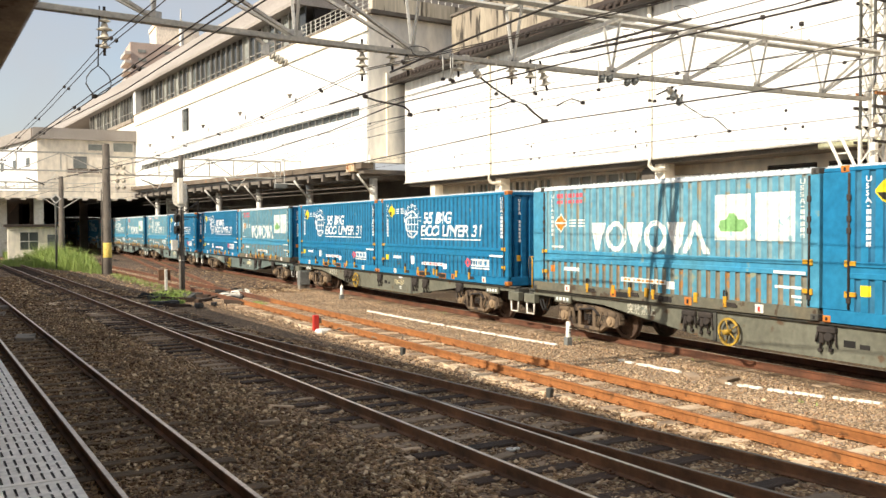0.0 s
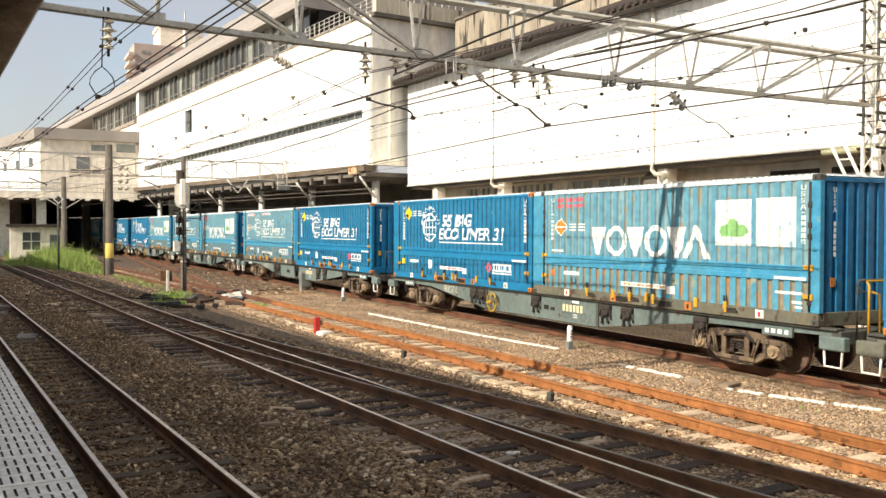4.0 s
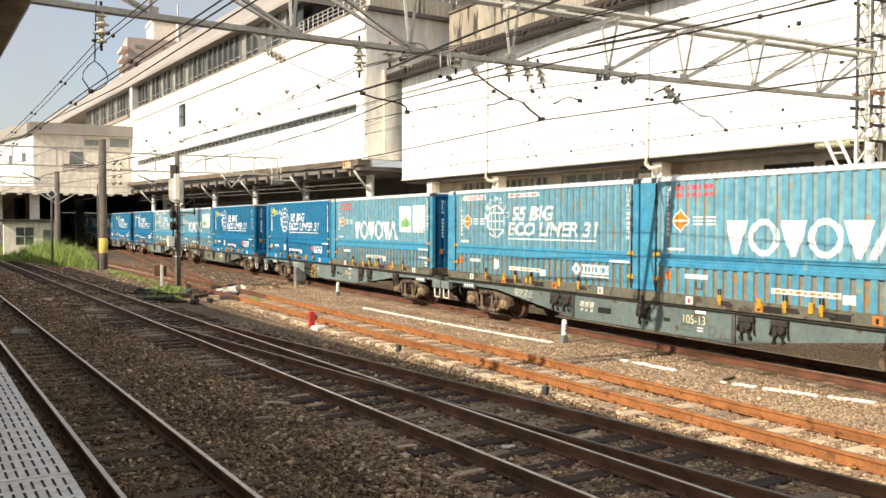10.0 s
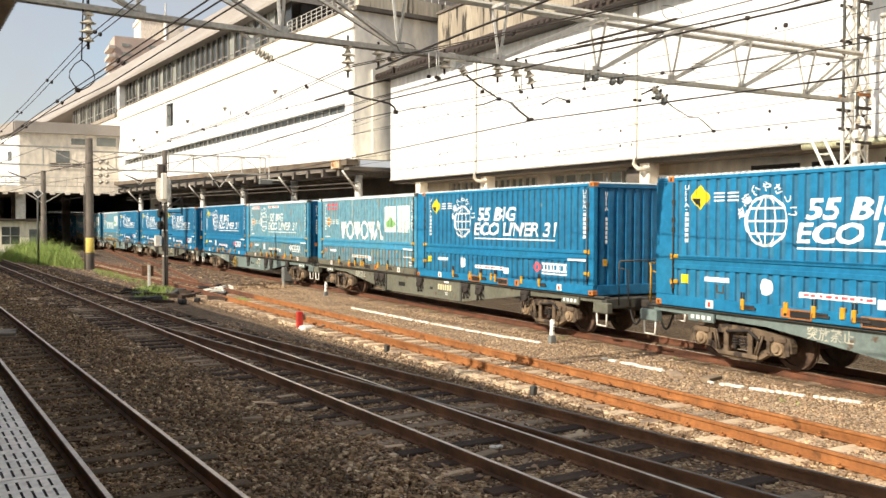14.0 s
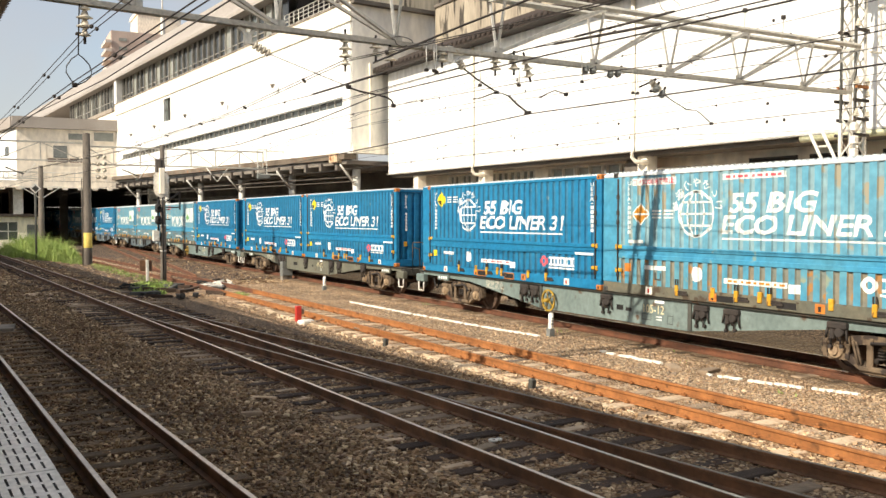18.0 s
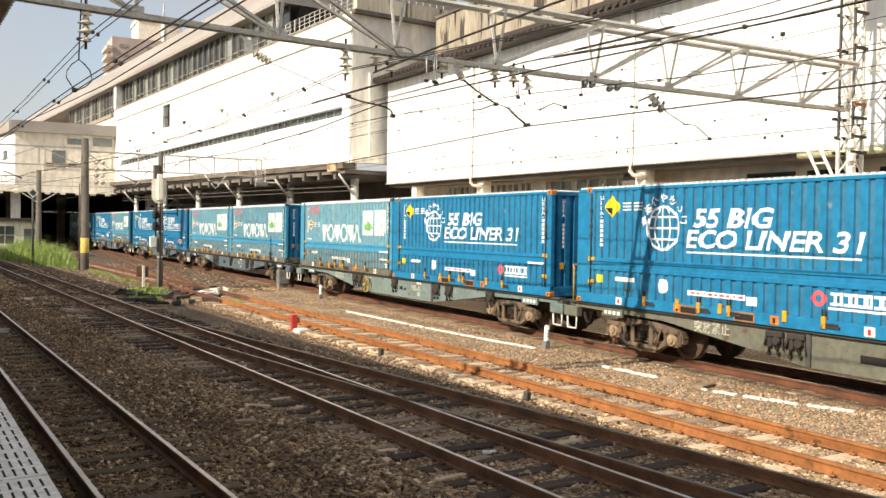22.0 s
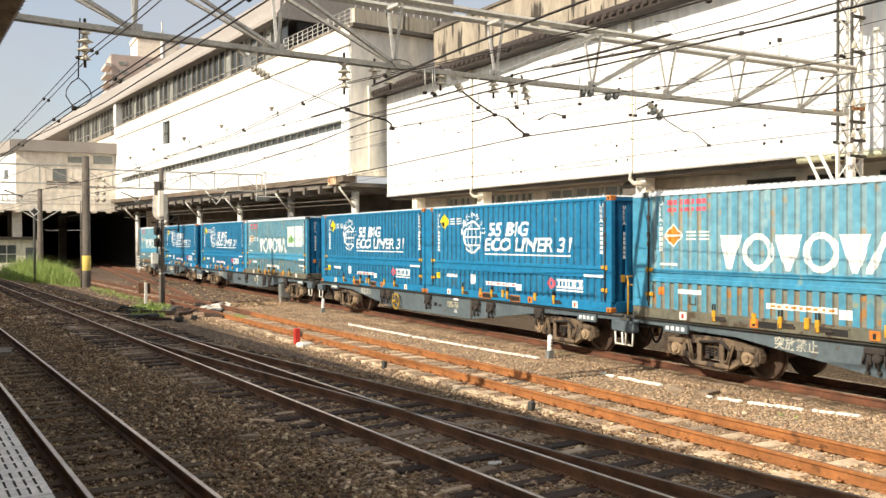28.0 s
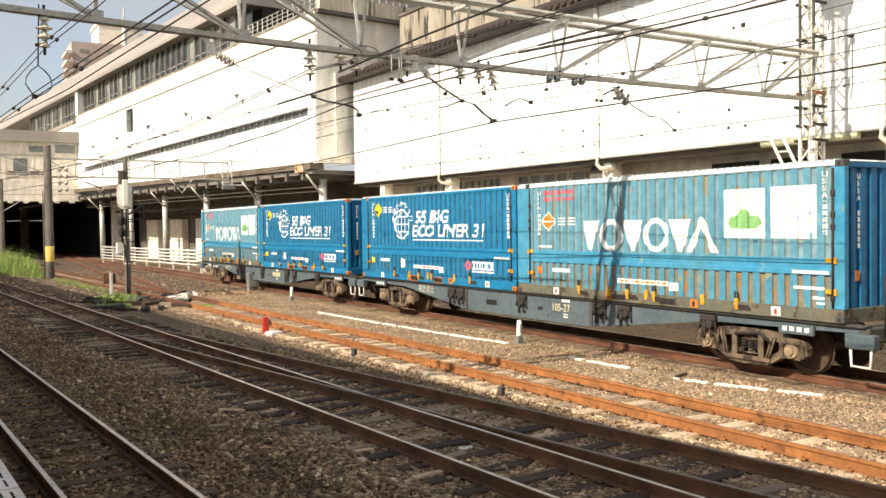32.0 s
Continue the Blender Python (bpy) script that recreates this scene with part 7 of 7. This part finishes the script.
for x, y in ((13.9, 57.98), (9.0, 57.98), (2.6, 58.28), (-1.6, 58.28)):
    root = holder("registration_arm", "slim white bracket hanging below the far truss", "arm", "far registration arms", at=pose(x, y, 0))
    bm = bmesh.new(); tube(bm, [(-0.7, 0, 5.85), (0, 0, 4.95), (0.7, 0, 5.85)], 0.035, 6); part("v_bracket", bm, M_PAINTW, root)
    bm = bmesh.new(); tube(bm, [(-0.9, 0, 5.6), (0.1, 0, 5.2)], 0.04, 6); part("arm", bm, M_BRAKE, root)
for x in (6.75, 7.1):
    for z in (5.1, 5.5, 5.9, 6.3):
        insulator("small pale insulator beside the concrete pole", "insulators at the far pole", pose(x, 57.8, z, 90, 0, 0), 2)

root = holder("signal_mast", "concrete signal mast with lamp heads and white oval plate", "signal", at=pose(7.25, 39.8, 0))
bm = bmesh.new(); tapered(bm, 0.135, 0.10, -0.3, 5.75); part("pole", bm, M_POLE, root)
bm = bmesh.new()
o = [(-0.1 + 0.31 * math.cos(q), 3.82 + 0.31 * math.sin(q)) for q in np.linspace(math.pi, 2 * math.pi, 9)] + [(0.21, 4.45), (0.13, 4.56), (-0.33, 4.56), (-0.41, 4.45)]
a = [bm.verts.new((x, -0.24, z)) for x, z in o]; b = [bm.verts.new((x, -0.27, z)) for x, z in o]
bm.faces.new(a); bm.faces.new(b)
for q in range(len(o)):
    bm.faces.new((a[q], a[(q + 1) % len(o)], b[(q + 1) % len(o)], b[q]))
bp = part("back_plate", bm, M_PAINTW, root, "white oval back plate")
bm = bmesh.new(); cbox(bm, -0.2, 0.0, -0.52, -0.28, 3.65, 4.75, 0.02); part("lamp_case", bm, M_CREAM, bp)
bm = bmesh.new(); cbox(bm, -0.3, -0.08, -0.2, 0.1, 4.56, 5.15, 0.02); part("upper_box", bm, M_POLE, root)
for z in (2.55, 3.05):
    bm = bmesh.new(); cbox(bm, -0.36, -0.12, -0.42, -0.12, z - 0.18, z + 0.18, 0.05); h = part("lamp_head", bm, M_BLACK, root, "black signal lamp head")
    bm = bmesh.new(); disc(bm, "y", (-0.24, -0.42, z), 0.07, 0.1, -0.16, 0.0, 12); part("hood", bm, M_BLACK, h)
bm = bmesh.new(); cbox(bm, -0.44, -0.18, -0.2, 0.05, 1.66, 2.12, 0.02); part("junction_box", bm, M_PAINTW, root, "white junction box")
bm = bmesh.new(); tube(bm, [(-0.24, -0.3, 2.1), (-0.24, -0.3, 3.3), (-0.2, -0.1, 3.4)], 0.03, 6); tube(bm, [(-0.05, -0.25, -0.2), (-0.04, -0.2, 3.6)], 0.03, 6); part("cable", bm, M_BLACK, root)
for q in range(9):
    bm = bmesh.new(); tube(bm, [(-0.25, -0.02, 0.9 + 0.42 * q), (0.3, -0.02, 0.9 + 0.42 * q)], 0.018, 5); part("step", bm, M_BRAKE, root)
for z in (1.2, 2.3, 3.4):
    bm = bmesh.new(); disc(bm, "z", (0, 0, 0), 0, 0.142 - 0.006 * z, z, z + 0.06, 12); part("band", bm, M_GALV, root)
bm = bmesh.new(); bar(bm, (0.1, 0, 3.3), (0.75, 0.2, 3.75), 0.05, 0.05); bar(bm, (0.1, 0, 3.1), (0.75, 0.2, 3.1), 0.05, 0.05); bar(bm, (0.75, 0.2, 3.0), (0.75, 0.2, 3.8), 0.06, 0.06); part("side_bracket", bm, M_BRAKE, root)

root = holder("dwarf_signal", "short white post with a dark square box", "signal", at=pose(6.6, 39.9, 0))
bm = bmesh.new(); cbox(bm, -0.055, 0.055, -0.05, 0.05, -0.3, 0.85, 0.01); part("post", bm, M_PAINTW, root)
bm = bmesh.new(); cbox(bm, -0.3, 0.2, 0.052, 0.2, 0.38, 0.85, 0.02); part("signal_box", bm, M_RAIL, root)

# ---------------------------------------------------------------- posts, boxes and marks beside the tracks
for x, y, h in ((12.26, 17.9, 0.56), (12.15, 33.3, 0.55)):
    root = holder("marker_post", "white marker post with a grey foot", "post", "white marker posts", at=pose(x, y, -0.2, 0, 2))
    bm = bmesh.new(); tapered(bm, 0.062, 0.060, h * 0.38, h, 10); disc(bm, "z", (0, 0, h), 0, 0.05, 0, 0.02, 10); part("post", bm, M_PAINTW, root)
    bm = bmesh.new(); cbox(bm, -0.075, 0.075, -0.075, 0.075, -0.15, h * 0.38, 0.012); part("foot", bm, M_GREYBOX, root)
    bm = bmesh.new()
    for k in range(3):
        box(bm, -0.02, 0.03, -0.0645, -0.06, h * (0.55 + 0.12 * k), h * (0.55 + 0.12 * k) + 0.03)
    part("faded_writing", bm, M_POLE, root)
root = holder("marker_post", "red marker post beside the rusty track", "post", at=pose(7.93, 23.7, -0.2))
bm = bmesh.new(); cbox(bm, -0.075, 0.075, -0.075, 0.075, -0.15, 0.44, 0.015); part("post", bm, M_RED, root)
bm = bmesh.new(); cbox(bm, 0.08, 0.16, -0.05, 0.05, 0.2, 0.36, 0.02); part("side_cap", bm, M_SLEEPER_C, root)
bm = bmesh.new(); cbox(bm, -0.22, 0.2, -0.15, 0.15, -0.06, 0.1, 0.05); thing("painted_stone", bm, M_PAINTW, "white painted stone beside the red post", "stone", at=pose(7.95, 23.1, -0.18, 0, 0, 20))
for x, y in ((8.27, 12.57), (8.13, 18.25)):
    bm = bmesh.new(); cbox(bm, -0.05, 0.05, -0.05, 0.05, -0.1, 0.18, 0.012); thing("post_stub", bm, M_WAGON_D, "short dark post stub in the ballast", "post", "post stubs", at=pose(x, y, -0.2, 4, 0, 12))
root = holder("track_cabinet", "grey trackside cabinet on a broad leg", "cabinet", at=pose(12.62, 39.6, -0.2))
bm = bmesh.new(); cbox(bm, -0.25, 0.25, -0.18, 0.18, 0.2, 0.86, 0.02); part("cabinet_body", bm, M_GREYBOX, root)
bm = bmesh.new(); cbox(bm, -0.23, 0.23, -0.16, 0.16, -0.1, 0.2, 0.01); part("leg", bm, M_CONC, root)
bm = bmesh.new(); box(bm, -0.21, 0.21, -0.195, -0.18, 0.26, 0.8); part("door", bm, M_GREYBOX, root)


def ground_line(label, pts, w):
    """A painted stripe lying on the stones, broken at its edges."""
    bm = bmesh.new()
    P = []
    for (xa, ya), (xb, yb) in zip(pts, pts[1:]):
        n = max(2, int(math.dist((xa, ya), (xb, yb)) / 0.11))
        P += [(xa + (xb - xa) * k / n, ya + (yb - ya) * k / n) for k in range(n)]
    for k, (x, y) in enumerate(P):
        if random.random() < 0.1:
            continue
        u = w * random.uniform(0.7, 1.1)
        o = random.uniform(-0.02, 0.02)
        z = -0.146 + random.uniform(0, 0.014)
        cbox(bm, x - u / 2 + o, x + u / 2 + o, y - 0.05, y + 0.07, z - 0.05, z, 0.012)
    tagged(thing("painted_line", bm, M_LINE), label, "marking", kind="structure")


ground_line("white line painted over the ballast", [(11.2, 28), (11.35, 25), (11.5, 22.6), (11.75, 19.6), (12.0, 17.9)], 0.10)
ground_line("white line painted over the ballast", [(11.75, 15.2), (11.85, 13.4)], 0.11)
ground_line("white line painted over the ballast", [(11.75, 12.1), (12.0, 11.1), (12.25, 10.4), (12.6, 9.6)], 0.10)


def slab_stone(x, y, a, b, rz, mat, label, name="stone_slab", h=0.06):
    bm = bmesh.new(); cbox(bm, -a / 2, a / 2, -b / 2, b / 2, -0.08, h, 0.008)
    thing(name, bm, mat, label, "slab", "flat slabs", at=pose(x, y, -0.18, random.uniform(-2, 2), random.uniform(-2, 2), rz))


for x, y, a, b, rz in ((3.6, 12.7, 0.3, 0.1, -10), (5.6, 9.5, 0.3, 0.16, 15), (12.0, 12.4, 0.5, 0.22, 20), (11.7, 13.0, 0.6, 0.2, 60)):
    slab_stone(x, y, a, b, rz, M_SLEEPER_C, "pale flat slab half buried in ballast")
for x, y, a, b, rz in ((1.94, 36.3, 1.3, 0.6, 70), (2.17, 34.0, 0.9, 0.8, 10), (2.92, 31.4, 0.2, 1.6, 12), (2.95, 29.2, 0.7, 0.25, 5), (3.39, 27.6, 0.9, 0.2, -10), (3.2, 28.4, 0.8, 0.2, -20), (4.12, 13.8, 0.5, 0.12, -35), (4.6, 14.2, 0.45, 0.16, 5), (4.6, 13.4, 0.3, 0.14, 20),
                       (4.79, 10.4, 0.32, 0.14, 0), (4.77, 10.04, 0.55, 0.2, 4), (4.4, 15.1, 0.22, 0.15, 40), (4.95, 9.0, 0.5, 0.16, 5), (5.3, 12.6, 0.3, 0.12, 0), (6.18, 10.1, 0.6, 0.2, 3), (7.17, 9.85, 0.5, 0.22, 4)):
    slab_stone(x, y, a * 0.8, b * 0.7, rz, M_SLEEPER_O, "broken pale slab lying on the ballast", h=0.035)
bm = bmesh.new(); disc(bm, "z", (0, 0, 0), 0.05, 0.1, 0.0, 0.04, 14); disc(bm, "z", (0.16, 0.02, 0), 0.03, 0.06, 0.0, 0.04, 12)
thing("hose_clip", bm, M_PAINTW, "white clip ring lying on a sleeper", "ring", at=pose(5.82, 9.68, -0.135) @ Matrix.Scale(0.6, 4))
for x, y in ((0.75, 25.2), (-0.05, 36.0), (0.35, 35.2), (0.1, 32.5)):
    slab_stone(x, y, 0.9, 0.45, 85, M_CONC, "grey concrete cable trough cover", "trough_cover", 0.1)
# timber, hose and cable heap round the signal mast
for k in range(26):
    x, y = random.uniform(5.3, 8.6), random.uniform(32.5, 39.0)
    bm = bmesh.new(); cbox(bm, -random.uniform(0.25, 0.9), random.uniform(0.2, 0.7), -0.09, 0.09, -0.05, random.uniform(0.05, 0.16), 0.015)
    thing("scrap_timber", bm, (M_BLACK, M_SLEEPER, M_WAGON_D)[k % 3], "dark scrap timber lying by the signal mast", "timber", "scrap timbers", at=pose(x, y, -0.17, random.uniform(-5, 5), random.uniform(-6, 6), random.uniform(0, 180)))
for x, y, r, mat, lab in ((5.9, 38.3, 0.65, M_BLACK, "black cable coil lying on the ground"), (8.9, 38.6, 0.6, M_BLACK, "black cable coil lying on the ground"), (8.5, 36.4, 0.55, M_PAINTW, "pale hose lying in loops"), (9.2, 37.6, 0.5, M_PAINTW, "pale hose lying in loops")):
    bm = bmesh.new()
    for j in range(3):
        rr = r * (1 - 0.12 * j)
        tube(bm, [(rr * 1.5 * math.cos(q) + 0.05 * j, rr * math.sin(q), 0.03 + 0.045 * j + 0.06 * math.sin(2 * q + j)) for q in np.linspace(0, 6.0, 22)], 0.03, 6)
    thing("cable_coil", bm, mat, lab, "cable", "cable coils", at=pose(x, y, -0.17, 0, 0, random.uniform(0, 90)))
for x, y in ((8.4, 22.6), (8.9, 20.8)):
    bm = bmesh.new(); tube(bm, [(0.35 * math.cos(q) * (1 + 0.3 * math.sin(3 * q)), 0.5 * math.sin(q), 0.03 + 0.03 * math.sin(5 * q)) for q in np.linspace(0, 6.0, 20)], 0.022, 6)
    thing("hose", bm, M_SLEEPER_C, "pale hose lying beside the rusty rail", "hose", "hoses", at=pose(x, y, -0.15))

# waiting hut beyond the grass
root = holder("lineside_hut", "cream lineside hut with windows and flat roof", "hut", at=pose(0.9, 80, 0))
for x0, x1, y0, y1, z0, z1 in ((0, 4.0, 0, 0.15, -0.3, 0.9), (0, 4.0, 0, 0.15, 2.3, 2.75), (0, 0.9, 0, 0.15, 0.9, 2.3), (2.2, 4.0, 0, 0.15, 0.9, 2.3), (0, 0.15, 0.15, 4, -0.3, 2.75), (3.85, 4.0, 0.15, 4, -0.3, 2.75), (0, 4, 4, 4.15, -0.3, 2.75)):
    bm = bmesh.new(); box(bm, x0, x1, y0, y1, z0, z1); part("wall", bm, M_CREAM, root)
bm = bmesh.new(); cbox(bm, -0.3, 4.2, -0.4, 4.4, 2.75, 2.95, 0.02); part("roof", bm, M_TILE, root)
bm = bmesh.new(); box(bm, 0.9, 2.2, 0.05, 0.09, 0.9, 2.3); w = part("window", bm, M_GLASS, root)
bm = bmesh.new(); box(bm, 1.5, 1.56, 0.0, 0.05, 0.9, 2.3); box(bm, 0.9, 2.2, 0.0, 0.05, 1.55, 1.61); part("window_frame", bm, M_PAINTW, w)
bm = bmesh.new(); box(bm, 2.9, 3.7, -0.02, 0.0, -0.2, 2.1); part("door", bm, M_GREYBOX, root)

# ---------------------------------------------------------------- grass and weeds
def blades(name, label, spots, count, height, width, mat, seed):
    """Many bent blades scattered over elliptic spots (x, y, rx, ry, tallness)."""
    g = np.random.default_rng(seed)
    wts = np.array([s[2] * s[3] for s in spots]); which = g.choice(len(spots), count, p=wts / wts.sum())
    S = np.array(spots)[which]
    q, rr = g.random(count) * 6.283, np.sqrt(g.random(count))
    x, y = S[:, 0] + S[:, 2] * rr * np.cos(q), S[:, 1] + S[:, 3] * rr * np.sin(q)
    hgt = (height[0] + (height[1] - height[0]) * g.random(count)) * S[:, 4] * (1 - 0.45 * rr ** 2)
    ang, lean = g.random(count) * 6.283, 0.15 + 0.5 * g.random(count)
    w = width * (0.6 + 0.8 * g.random(count))
    dx, dy = np.cos(ang), np.sin(ang)
    V = np.zeros((count, 5, 3))
    for k, (f, ww) in enumerate(((0, 1), (0, -1), (0.55, 0.8), (0.55, -0.8), (1.0, 0))):
        V[:, k, 0] = x + dx * hgt * lean * f * f - dy * w * ww
        V[:, k, 1] = y + dy * hgt * lean * f * f + dx * w * ww
        V[:, k, 2] = -0.22 + hgt * f * (1 - 0.12 * f)
    F = np.array([(0, 1, 3), (0, 3, 2), (2, 3, 4)])
    faces = (F[None] + 5 * np.arange(count)[:, None, None]).reshape(-1, 3)
    me = bpy.data.meshes.new(name); me.from_pydata(V.reshape(-1, 3).tolist(), [], faces.tolist()); me.materials.append(mat)
    return tagged(new(name, me), label, "grass", kind="stuff")


blades("tall_grass", "tall green grass beside the tracks", [(5.3, 66, 1.1, 5, 0.75), (4.6, 70, 1.5, 6, 1.0), (3.9, 77, 1.8, 6, 1.05), (3.4, 86, 2.0, 8, 1.05), (2.6, 98, 2.0, 10, 0.9), (5.6, 61, 0.7, 3, 0.4), (2.1, 75, 1.2, 4, 0.75), (0.9, 76, 0.8, 4, 0.5)], 17000, (0.5, 1.7), 0.016, M_GRASS, 3)
blades("tall_grass", "tall paler grass stems beside the tracks", [(5.0, 68, 1.3, 6, 0.9), (3.8, 77, 1.8, 7, 1.1), (3.2, 88, 2.0, 9, 1.1)], 5000, (1.1, 2.3), 0.012, M_GRASS2, 4)
blades("weeds", "low green weeds round the signal mast", [(6.3, 37.4, 0.75, 2.0, 1.0), (6.0, 35.8, 0.6, 1.4, 0.7), (8.6, 33.0, 0.5, 0.9, 0.4), (7.0, 38.8, 0.5, 0.7, 0.9)], 2600, (0.18, 0.45), 0.016, M_GRASS2, 6)
blades("weeds", "sparse low weeds along the ballast", [(6.5, 52, 0.6, 6, 0.8), (6.9, 45, 0.6, 5, 0.6), (12.9, 18.3, 0.12, 0.15, 0.9), (13.0, 26, 0.1, 0.2, 0.7), (11.6, 10.2, 0.2, 0.3, 0.35), (12.4, 13.6, 0.12, 0.2, 0.6), (4.0, 28.5, 0.35, 0.6, 0.35), (2.6, 30, 0.3, 0.5, 0.3), (13.1, 14.6, 0.1, 0.2, 0.5), (12.9, 31, 0.1, 0.4, 0.5), (9.4, 52, 0.4, 2.0, 0.4)], 1600, (0.15, 0.45), 0.012, M_GRASS, 8)
motions()
